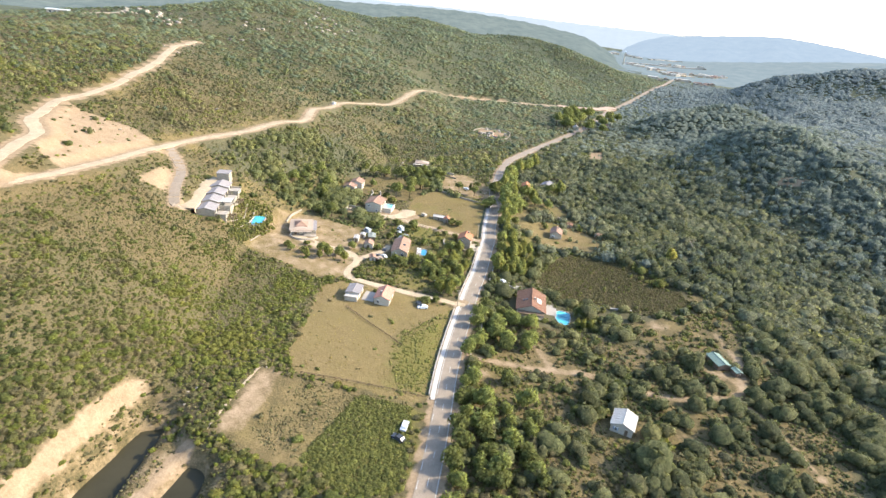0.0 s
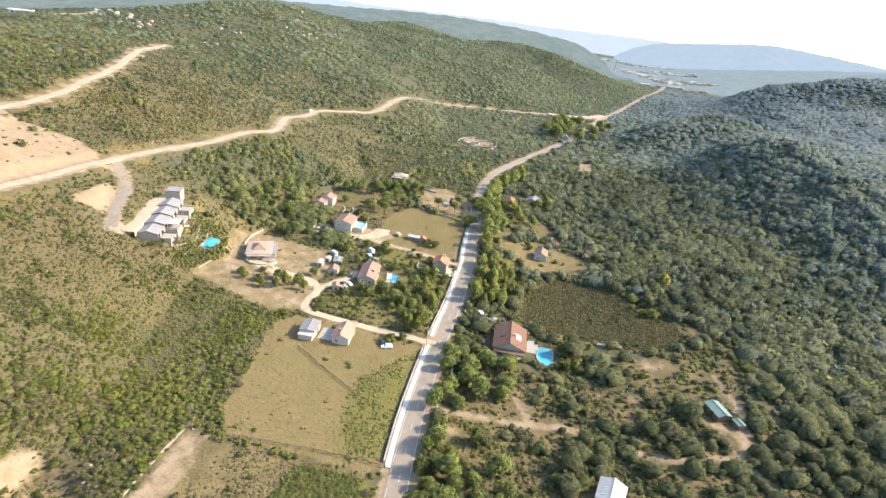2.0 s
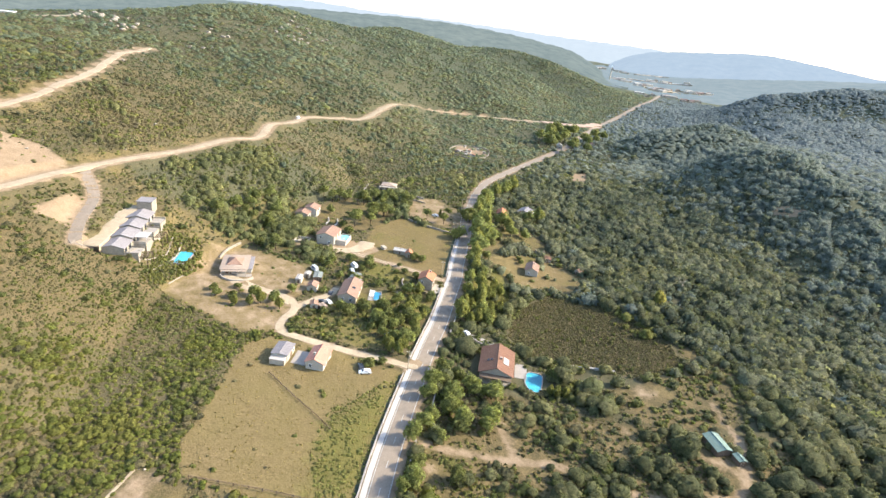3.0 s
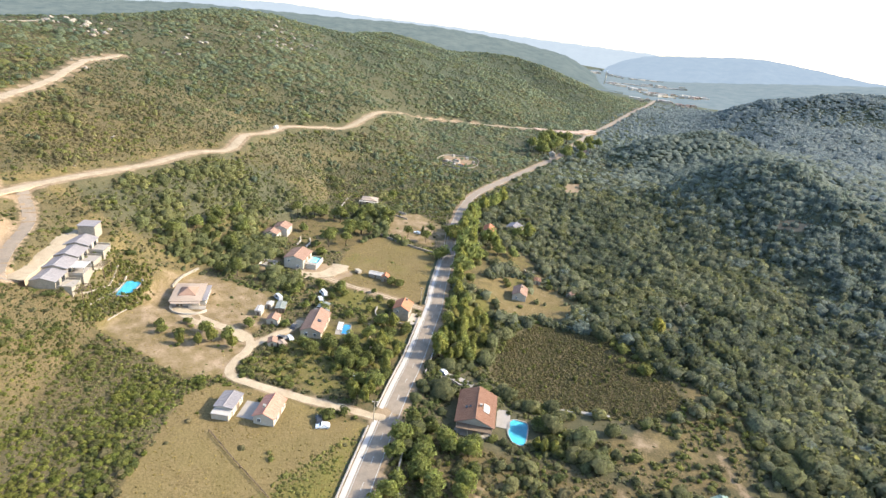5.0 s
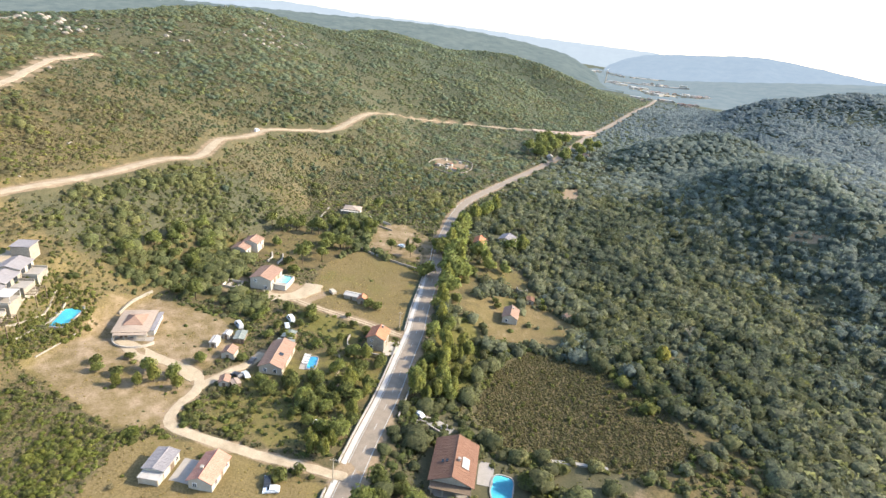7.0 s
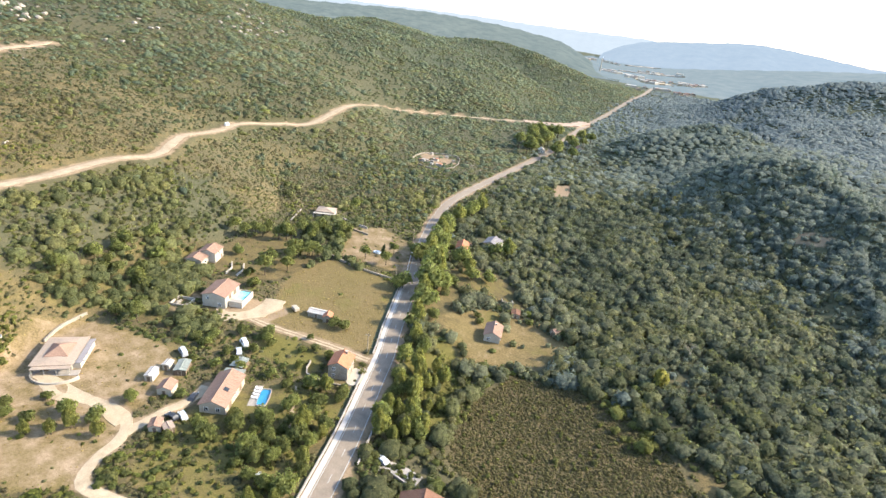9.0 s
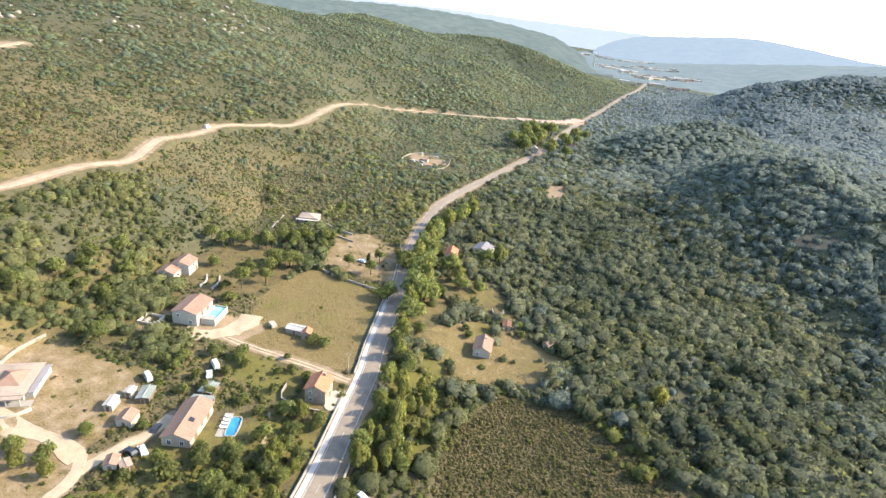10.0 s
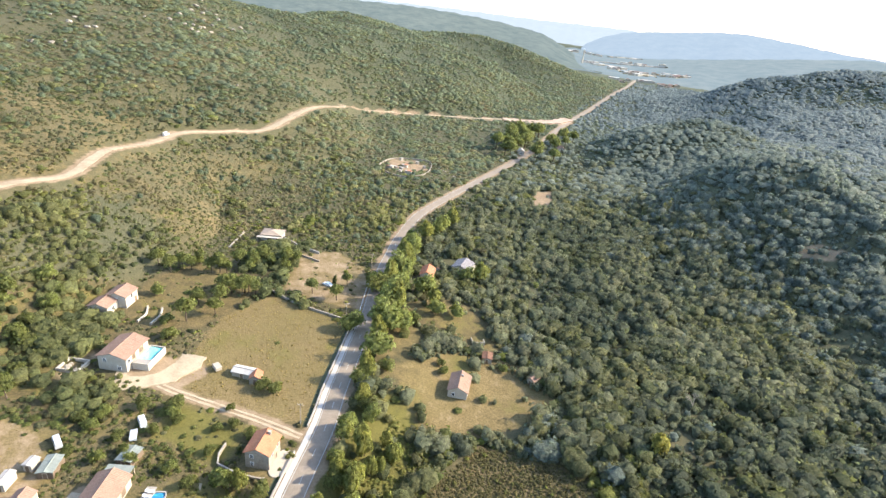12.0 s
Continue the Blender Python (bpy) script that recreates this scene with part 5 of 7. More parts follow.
# ---- plants ----
def leaf_cloud(seed, leaves, lumps, leaf, fine=2, tall=1.0, spread=0.62, core=1.0):
    """A crown of unit radius: a lumpy mound of foliage with leaf clumps standing out of it all round."""
    r = np.random.RandomState(seed)
    cen = r.normal(size=(lumps, 3))
    cen *= (spread * r.uniform(0.35, 1.0, lumps) / np.linalg.norm(cen, axis=1))[:, None]
    cen[:, 2] = np.abs(cen[:, 2]) * 0.9 + 0.1
    rad = r.uniform(0.34, 0.56, lumps)
    parts_v, parts_f, parts_q, base = [], [], [], 0
    if fine == -2:
        # a domed crown of two rings for trees far off
        n = 5
        a = math.tau * np.arange(n) / n + r.uniform(-0.35, 0.35, n)
        k, h = r.uniform(0.75, 1.05, n), r.uniform(0.55, 0.85, n)
        low = np.stack([k * np.cos(a), k * np.sin(a), r.uniform(-0.1, 0.2, n)], 1)
        a, k = a + 0.6, k * r.uniform(0.62, 0.82, n)
        v = np.vstack([low, np.stack([k * np.cos(a), k * np.sin(a), h], 1), [[r.uniform(-0.15, 0.15), r.uniform(-0.15, 0.15), 0.95]]])
        parts_v.append(v)
        parts_f.append(np.array([t for i in range(n) for j in ((i + 1) % n,) for t in ((i, j, n + i), (j, n + j, n + i), (n + i, n + j, 2 * n))]))
        parts_q.append(v * np.array([1, 1, 0.4]) + np.array([0, 0, 1.3]))
        base = len(v)
    if fine == -1:
        # a small mound for plants far off
        n = 6
        a = math.tau * np.arange(n) / n + r.uniform(-0.3, 0.3, n)
        k = r.uniform(0.7, 1.0, n)
        v = np.vstack([np.stack([k * np.cos(a), k * np.sin(a), r.uniform(-0.1, 0.25, n)], 1), [[r.uniform(-0.2, 0.2), r.uniform(-0.2, 0.2), 1.0]]])
        parts_v.append(v)
        parts_f.append(np.array([[i, (i + 1) % n, n] for i in range(n)]))
        parts_q.append(v * np.array([1, 1, 0.3]) + np.array([0, 0, 0.9]))
        base = len(v)
    if fine > 0:
        bm = bmesh.new()
        bmesh.ops.create_icosphere(bm, subdivisions=fine, radius=1.0)
        low = [f for f in bm.faces if f.calc_center_median().z < -0.2]
        bmesh.ops.delete(bm, geom=low, context="FACES")
        d = np.array([tuple(v.co) for v in bm.verts])
        faces = np.array([[v.index for v in f.verts] for f in bm.faces])
        bm.free()
        # each way out of the middle reaches the outermost lump it meets
        mid = np.array([0, 0, 0.2])
        b = ((mid - cen)[None] * d[:, None]).sum(2)
        c = ((mid - cen) ** 2).sum(1) - rad ** 2
        disc = b * b - c[None]
        out = np.where(disc > 0, -b + np.sqrt(np.maximum(disc, 0)), 0.42).max(1)
        v = mid + d * (core * np.maximum(out, 0.4) * r.uniform(0.80, 1.12, len(d)))[:, None]
        parts_v.append(v)
        parts_f.append(faces)
        parts_q.append(d + np.array([0, 0, 0.95]))
        base = len(v)
    if leaves:
        which = r.randint(0, lumps, leaves)
        d = r.normal(size=(leaves, 3))
        d /= np.linalg.norm(d, axis=1)[:, None]
        d[:, 2] = np.where(d[:, 2] < -0.3, -d[:, 2], d[:, 2])
        p = cen[which] + d * (rad[which] * r.uniform(0.94, 1.26, leaves))[:, None]
        nrm = d + r.normal(size=(leaves, 3)) * 0.5
        nrm /= np.linalg.norm(nrm, axis=1)[:, None]
        a = np.cross(nrm, r.normal(size=(leaves, 3)))
        a /= np.linalg.norm(a, axis=1)[:, None]
        b = np.cross(nrm, a)
        s = (leaf * r.uniform(0.6, 1.4, leaves))[:, None]
        parts_v.append(np.stack([p + a * s, p - 0.5 * a * s + 0.87 * b * s, p - 0.5 * a * s - 0.87 * b * s], 1).reshape(-1, 3))
        parts_f.append(np.arange(leaves * 3).reshape(-1, 3) + base)
        parts_q.append(np.repeat(d + 0.3 * nrm + np.array([0, 0, 0.95]), 3, 0))
    v, f, q = np.vstack(parts_v), np.vstack(parts_f), np.vstack(parts_q)
    q = q / np.linalg.norm(q, axis=1)[:, None]
    return v * np.array([1, 1, tall]), f, q


def tri_mesh(name, v, f, q, tone, mat):
    me = bpy.data.meshes.new(name)
    me.vertices.add(len(v))
    me.vertices.foreach_set("co", np.ascontiguousarray(v, np.float32).ravel())
    me.loops.add(f.size)
    me.loops.foreach_set("vertex_index", np.ascontiguousarray(f, np.int32).ravel())
    me.polygons.add(len(f))
    me.polygons.foreach_set("loop_start", np.arange(0, f.size, 3))
    me.update(calc_edges=True)
    me.shade_smooth()
    me.normals_split_custom_set_from_vertices(q)
    at = me.attributes.new("tone", "FLOAT", "POINT")
    at.data.foreach_set("value", np.ascontiguousarray(tone, np.float32))
    me.materials.append(mat)
    return me


def scatter(name, label, x, y, size, tall, tone, clouds, mat, seed, sink=0.12):
    """Many plants joined into one object."""
    r = np.random.RandomState(seed)
    pick = r.randint(0, len(clouds), len(x))
    z = graded(x, y)
    turn = r.uniform(0, math.tau, len(x))
    vs, fs, ts, qs, base = [], [], [], [], 0
    for k, (v, f, q) in enumerate(clouds):
        m = pick == k
        c, s = np.cos(turn[m])[:, None], np.sin(turn[m])[:, None]
        px = (v[None, :, 0] * c - v[None, :, 1] * s) * size[m][:, None] + x[m][:, None]
        py = (v[None, :, 0] * s + v[None, :, 1] * c) * size[m][:, None] + y[m][:, None]
        pz = (v[None, :, 2] + sink) * (size[m] * tall[m])[:, None] + z[m][:, None]
        n = m.sum()
        vs.append(np.stack([px, py, pz], 2).reshape(-1, 3))
        fs.append((f[None] + (np.arange(n) * len(v))[:, None, None]).reshape(-1, 3) + base)
        ts.append(np.repeat(tone[m], len(v)))
        qs.append(np.stack([q[None, :, 0] * c - q[None, :, 1] * s, q[None, :, 0] * s + q[None, :, 1] * c, np.repeat(q[None, :, 2], n, 0)], 2).reshape(-1, 3))
        base += n * len(v)
    me = tri_mesh(name, np.vstack(vs), np.vstack(fs), np.vstack(qs), np.clip(np.concatenate(ts), 0, 1), mat)
    return tagged(new(name, me), label, "shrubs", "", "stuff")


def clear(x, y):
    """1 where plants may stand, 0 on roads, water and building plots."""
    ok = np.ones(x.shape)
    for line, half in ROADS:
        more = 1.6 if line is HILL_ROAD or line is UPPER_ROAD else 0.2
        ok *= ramp(apart(x, y, line)[0], half + more, half + 2 * more + 1.4)
    for line in SCARP:
        ok *= ramp(apart(x, y, line)[0], 1.0, 3.4)
    for line in LINKS:
        ok *= 0.06 + 0.94 * ramp(apart(x, y, line)[0], 1.8, 3.6)
    for cx, cy, r in SPOTS:
        ok *= 0.1 + 0.9 * ramp(np.hypot(x - cx, y - cy), 0.7 * r, 1.3 * r)
    for cx, cy, r, level in PADS:
        ok *= ramp(np.hypot(x - cx, y - cy), r - 0.5, r + 1.5)
    ok *= 0.08 + 0.92 * ramp(-inside(x, y, WALL_FRONT), -1, 1.5)
    for poly in (POND_A, POND_B):
        ok *= ramp(-inside(x, y, poly), 0.5, 1.5)
    return ok


def share(x, y, poly, k, w=1.5):
    """Thins what grows within a plot to the share k."""
    return 1 - (1 - k) * ramp(inside(x, y, poly), -w, w)


def growth(x, y):
    """For each place: how likely a plant stands there, its crown radius, its tone, and whether it is woodland."""
    ok = clear(x, y)
    for poly, k in ((LOW_FIELD, 0.010), (STUBBLE, 0.03), (BARE_STRIP, 0.02), (DIGGINGS, 0.16), (VILLA_PLOT, 0.008), (MEADOW, 0.005), (PINE_PLOT, 0.06), (STONE_PLOT, 0.045), (SCAR, 0.05), (TURNOUT, 0.0), (CUT, 0.0), (GARDEN, 0.28), (HEATH, 0.04), (LAWN, 0.12), (FAR_CLEARING, 0.1), (HILL_CLEARING, 0.25), (COMPOUND, 0.05), (JUNCTION, 0.02), (DRY_SLOPE, 0.85), (BROWN_SCRUB, 0.40), (GROVE, 0.95), (PINE_LAWN, 0.12), (YARD, 0.10), (REEDS, 0.04), (GREEN_STRIP, 0.16), (SIDE_YARD, 0.12), (BRAMBLES, 0.14)):
        ok = ok * share(x, y, poly, k)
    road = valley_x(y)
    right = ramp(x - road, 2, 14)
    d_hill = np.interp(y, HILL_ROAD[:, 1], HILL_ROAD[:, 0])
    above = ramp(d_hill - x, 0, 25)
    grove = ramp(inside(x, y, GROVE), -4, 5)
    thicket = ramp(inside(x, y, THICKET), -8, 8)
    belt = ramp(inside(x, y, [(-140, 330), (-125, 312), (-108, 316), (-100, 332), (-118, 345), (-128, 385), (-150, 370)]), -4, 4)
    wood = np.clip(np.maximum.reduce([right * (0.62 + 0.5 * ramp(x - road, 40, 110)), grove, belt, above * 0.12, ramp(y, 330, 420) * 0.3, 0.55 * thicket]), 0, 1)
    heath = ramp(inside(x, y, HEATH), -3, 3)
    brown = ramp(inside(x, y, BROWN_SCRUB), -5, 5)
    bald = np.maximum(ramp(inside(x, y, BROWN_HILL), -12, 12), ramp(inside(x, y, BROWN_LOW), -12, 12)) * ramp(wave(x, y, 40, 51) + 0.7 * wave(x, y, 17, 52), -0.5, 0.2)
    wood = wood * (1 - heath) * (1 - 0.75 * brown) * (1 - 0.8 * bald)
    clump = mottle(x, y, 13, 81) + 0.7 * mottle(x, y, 5.5, 82)
    broad = 0.8 * mottle(x, y, 55, 83) + 0.6 * mottle(x, y, 150, 84)
    patch = 0.5 + 0.5 * np.clip(0.9 * broad + 0.7 * clump, -1, 1)
    thick = ramp(patch + 0.55 * wood + 0.3 * ramp(y, 300, 500), 0.12, 0.62)
    room = ok
    ok = ok * (1 - 0.35 * (1 - thick))
    ok = ok * (1 - right * (1 - ramp(y, 195, 235)) * (0.15 + 0.75 * ramp(wave(x, y, 24, 31) + 0.8 * wave(x, y, 11, 32), -0.1, 0.35)))
    size = 0.52 + 0.62 * patch + 1.0 * wood + 0.22 * above + 0.25 * ramp(y, 230, 330)
    size = size + 0.28 * (1 - right) * (1 - ramp(y, 200, 250)) * (1 - brown)
    near_right = right * (1 - ramp(y, 250, 330))
    dense = (1 - right) * (1 - ramp(y, 185, 215)) * (1 - ramp(inside(x, y, DRY_SLOPE), -8, 6))
    ok = ok * ((1 - wood) * (0.38 + 0.62 * ramp(clump + 0.7 * broad + 0.8 * dense, -0.65, 0.35)) + wood * (0.62 + 0.38 * ramp(clump + 0.4 * broad, -0.9 + 0.35 * near_right, -0.1 + 0.35 * near_right)))
    canopy = np.clip(1.0 * clump + 0.6 * broad + 0.5 * mottle(x, y, 28, 85), -1.3, 1.3)
    size = size * (1 - 0.55 * heath) * (1 - 0.3 * bald) * np.exp(0.30 * canopy * (0.4 + 0.6 * wood))
    tone = 0.46 + 0.30 * broad + 0.28 * mottle(x, y, 24, 24) + 0.10 * clump - 0.16 * wood + 0.10 * canopy * wood - 0.12 * right + 0.25 * heath + 0.3 * brown
    tone = tone + 0.34 * ramp(inside(x, y, GREEN_BUSHES), -10, 14)
    tone = np.where(wood > 0.4, np.minimum(tone, 0.62), tone)
    tone = np.where((right > 0.5) & (heath < 0.5), np.minimum(tone, 0.41), tone)
    return ok, size, tone, wood, room


def spots(x0, x1, y0, y1, step, seed, keep):
    r = np.random.RandomState(seed)
    gx, gy = np.meshgrid(np.arange(x0, x1, step), np.arange(y0, y1, step))
    x, y = gx.ravel() + r.uniform(-0.55, 0.55, gx.size) * step, gy.ravel() + r.uniform(-0.55, 0.55, gx.size) * step
    m = keep(x, y)
    return x[m], y[m], r


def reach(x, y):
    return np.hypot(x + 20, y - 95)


def uneven(x, y, width):
    """A scattered shift, so that one kind of plant or haze tint gives way to the next without a line."""
    return (np.abs(np.sin(x * 12.9898 + y * 78.233) * 43758.5453) % 1 - 0.5) * width + 25 * wave(x, y, 90, 44)


def in_sight(x, y, slack=0.0):
    return (x < 0.50 * y + 18 + slack) & (x > -3.0 * y + 40 - slack) & (y > 36 - slack)


BUSHES = {"near": [leaf_cloud(s, 28, 6, 0.20, 1) for s in range(6)], "mid": [leaf_cloud(20 + s, 12, 6, 0.20, 1) for s in range(6)], "far": [leaf_cloud(40 + s, 0, 4, 0.5, -1) for s in range(5)]}
CROWNS = {"near": [leaf_cloud(120 + s, 120, 14, 0.12, 2, 1.0, 0.74) for s in range(8)], "mid": [leaf_cloud(140 + s, 26, 8, 0.16, 1) for s in range(8)], "far": [leaf_cloud(160 + s, 0, 4, 0.5, -2) for s in range(6)]}


def plant(zone, step, seed, keep, box_, grow, thin=1.0):
    x, y, r = spots(*box_, step, seed, keep)
    ok, size, tone, wood, room = growth(x, y)
    m = r.uniform(size=len(x)) < ok
    x, y, size, tone, wood = x[m], y[m], size[m], tone[m], wood[m]
    size = np.minimum(size * grow * np.exp(r.normal(0, 0.28 + 0.12 * wood, len(x)) - 0.10 * wood) * np.where(r.uniform(size=len(x)) < 0.12 * wood, 1.55, 1.0), 3.9)
    tone = tone + r.normal(0, 1, len(x)) * (0.2 - 0.08 * wood)
    tree = r.uniform(size=len(x)) < wood
    near_band = (x > valley_x(y)) & (y < 238 + 14 * mottle(x, y, 30, 98))
    size = size * np.where(tree & near_band, np.exp(r.normal(0, 0.22, len(x))), 1.0)
    size = size * np.where(tree, np.where(near_band, 0.92, 1.15) if zone == "near" else 1.22, 1.42 if zone == "far" else 1.08)
    tone = np.where(tree, np.minimum(tone, 0.62), tone)
    tall = np.where(tree, r.uniform(0.55, 0.85, len(x)) if zone == "far" else r.uniform(0.85, 1.25, len(x)), r.uniform(0.30, 0.52, len(x)) if zone == "far" else r.uniform(0.38, 0.72, len(x)))
    if thin < 1:
        m = ~tree | (r.uniform(size=len(x)) < np.where(near_band, 0.62 * thin, thin))
        x, y, size, tone, tall, tree = x[m], y[m], size[m], tone[m], tall[m], tree[m]
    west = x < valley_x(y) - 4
    # Haze put into leaf colour: farther and more eastern plants turn grey, then blue.
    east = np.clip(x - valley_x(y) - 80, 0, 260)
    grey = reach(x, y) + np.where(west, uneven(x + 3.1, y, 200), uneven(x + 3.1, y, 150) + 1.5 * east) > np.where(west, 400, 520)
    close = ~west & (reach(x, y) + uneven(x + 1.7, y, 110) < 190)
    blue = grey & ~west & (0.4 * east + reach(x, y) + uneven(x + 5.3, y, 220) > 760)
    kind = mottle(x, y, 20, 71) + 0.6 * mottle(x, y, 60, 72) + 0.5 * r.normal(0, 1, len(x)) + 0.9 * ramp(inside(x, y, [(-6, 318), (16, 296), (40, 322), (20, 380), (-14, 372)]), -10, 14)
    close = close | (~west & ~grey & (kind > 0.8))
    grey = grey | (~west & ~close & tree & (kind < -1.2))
    fresh = 1 - 0.8 * ramp(inside(x, y, GREEN_BUSHES), -10, 10)
    arid = ~tree & (r.uniform(size=len(x)) < 0.16 * fresh + 0.55 * np.maximum(ramp(inside(x, y, BROWN_HILL), -15, 15), ramp(inside(x, y, BROWN_LOW), -15, 15)) + 0.25 * fresh * ramp(wave(x, y, 33, 45) + 0.6 * wave(x, y, 12, 46), -0.1, 0.5))
    for m, name, label, clouds, mat in ((arid, "scrub", "dry brown maquis shrubs on thin soil", BUSHES, BRUSH), (~tree & ~arid & ~grey, "scrub", "dense olive-green maquis shrubs covering the slopes", BUSHES, FOLIAGE), (~tree & ~arid & grey, "scrub", "maquis shrubs on the far slopes, greyed as haze", BUSHES, FAR_SCRUB),
            (tree & ~grey & close, "oak_scrub", "rounded green evergreen oaks among low brush", CROWNS, NEAR_OAK), (tree & ~grey & west, "oak_scrub", "light olive-green evergreen oaks round the village plots", CROWNS, MAQUIS_OAK), (tree & ~grey & ~close & ~west, "oak_scrub", "rounded olive-green evergreen oaks packed over the hillside", CROWNS, WOODLAND), (tree & grey & west, "oak_scrub", "dull green evergreen oaks thick over the hill", CROWNS, HILL_OAK), (tree & grey & ~blue & ~west, "oak_scrub", "rounded evergreen oaks on the far hillside, greyed as haze", CROWNS, FAR_OAK), (tree & blue, "oak_scrub", "evergreen oaks on the farthest ridges, tinted blue-grey as haze", CROWNS, HAZED_OAK)):
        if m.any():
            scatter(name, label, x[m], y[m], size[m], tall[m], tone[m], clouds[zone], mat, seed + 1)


plant("near", 1.5, 101, lambda x, y: in_sight(x, y, 8) & (reach(x, y) < 175), (-230, 170, 30, 300), 1.08, 0.62)
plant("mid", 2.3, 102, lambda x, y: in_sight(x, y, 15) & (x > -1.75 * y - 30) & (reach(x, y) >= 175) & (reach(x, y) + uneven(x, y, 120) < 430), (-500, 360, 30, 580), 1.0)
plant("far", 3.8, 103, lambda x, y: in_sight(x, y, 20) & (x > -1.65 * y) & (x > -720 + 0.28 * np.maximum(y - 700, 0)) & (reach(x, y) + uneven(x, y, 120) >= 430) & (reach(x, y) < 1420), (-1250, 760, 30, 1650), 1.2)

# a lower storey of small bushes between the larger ones, some green, some dry and brown
MOUNDS = [leaf_cloud(90 + s, 1, 4, 0.5, -1) for s in range(5)]
for step, seed, near, far_, k in ((0.86, 111, 0, 175, 0.50), (1.45, 112, 175, 330, 0.78), (2.4, 113, 330, 560, 1.25)):
    x, y, r = spots(-480, 60, 40, 640, step, seed, lambda a, b: in_sight(a, b) & (a > (-2.6 if near == 0 else -1.75) * b) & (a < valley_x(b) - 4) & (reach(a, b) >= near) & (reach(a, b) < far_))
    ok, size, tone, wood, room = growth(x, y)
    m = (r.uniform(size=len(x)) < (0.70 + 0.30 * mottle(x, y, 7, 95)) * room) & (r.uniform(size=len(x)) > wood)
    x, y, tone = x[m], y[m], tone[m]
    size, tall = k * np.exp(r.normal(0, 0.42, len(x))), r.uniform(0.32, 0.68, len(x))
    tone = tone + r.normal(0, 0.2, len(x))
    fresh = 1 - 0.65 * ramp(inside(x, y, GREEN_BUSHES), -10, 10)
    dry_ = r.uniform(size=len(x)) < 0.36 * fresh + 0.42 * fresh * ramp(wave(x, y, 33, 45) + 0.6 * wave(x, y, 12, 46), -0.2, 0.5)
    scatter("low_scrub", "low green cistus filling the gaps between shrubs", x[~dry_], y[~dry_], size[~dry_], tall[~dry_], tone[~dry_], MOUNDS, FOLIAGE if far_ < 500 else FAR_SCRUB, seed + 1)
    scatter("low_scrub", "low dry brown heather filling the gaps between shrubs", x[dry_], y[dry_], size[dry_], tall[dry_], tone[dry_], MOUNDS, BRUSH, seed + 2)


# the same between the oaks across the road
x, y, r = spots(-50, 110, 60, 245, 0.95, 115, lambda a, b: in_sight(a, b) & (a > valley_x(b) + 5) & (b < 240))
ok, size, tone, wood, room = growth(x, y)
m = r.uniform(size=len(x)) < (0.42 + 0.5 * mottle(x, y, 9, 96)) * room
x, y, tone = x[m], y[m], tone[m] + r.normal(0, 0.2, m.sum())
size, tall = 0.55 * np.exp(r.normal(0, 0.4, len(x))), r.uniform(0.4, 0.8, len(x))
dry_ = r.uniform(size=len(x)) < 0.45 + 0.35 * mottle(x, y, 16, 99)
scatter("low_scrub", "low green brush between the oaks", x[~dry_], y[~dry_], size[~dry_], tall[~dry_], tone[~dry_], BUSHES["mid"], FOLIAGE, 116)
scatter("low_scrub", "low brown brush between the oaks", x[dry_], y[dry_], size[dry_], tall[dry_], tone[dry_], MOUNDS, BRUSH, 117)


# ---- single trees ----
def limb(bm, a, b, r0, r1, n=6):
    a, b = Vector(a), Vector(b)
    d = b - a
    m = Matrix.Translation((a + b) / 2) @ d.to_track_quat("Z", "Y").to_matrix().to_4x4()
    bmesh.ops.create_cone(bm, cap_ends=True, segments=n, radius1=r0, radius2=r1, depth=d.length, matrix=m)


def tree_kind(name, label, seed, high, wide, clear_trunk, tone, leaves, lumps, leaf, tall, group):
    """A tree with a tapered trunk, limbs and a crown; the original stands out of the way and is moved to its place."""
    r = random.Random(seed)
    t = new(name)
    tagged(t, label, "tree", group)
    bm = bmesh.new()
    limb(bm, (0, 0, -0.4), (0.1, 0.05, clear_trunk), 0.024 * high, 0.017 * high, 8)
    limb(bm, (0.1, 0.05, clear_trunk), (0, 0, high * 0.86), 0.017 * high, 0.005 * high)
    for i in range(6):
        a = math.tau * i / 6 + r.uniform(-0.4, 0.4)
        z0 = clear_trunk + (high - clear_trunk) * r.uniform(0.0, 0.5)
        limb(bm, (0.05, 0, z0), (wide * 0.65 * math.cos(a), wide * 0.65 * math.sin(a), z0 + high * r.uniform(0.1, 0.25)), 0.010 * high, 0.003 * high, 5)
    part("trunk", bm, BARK, t)
    v, f, q = leaf_cloud(seed, leaves, lumps, leaf, 2, tall, 0.82, 0.7)
    v = v * np.array([wide, wide, wide])
    lo, hi = v[:, 2].min(), v[:, 2].max()
    v[:, 2] = clear_trunk * 0.85 + (v[:, 2] - lo) * (high - clear_trunk * 0.85) / (hi - lo)
    crown = new("crown", tri_mesh("crown", v, f, q, np.full(len(v), tone), TREELEAF))
    crown.parent = t
    return t


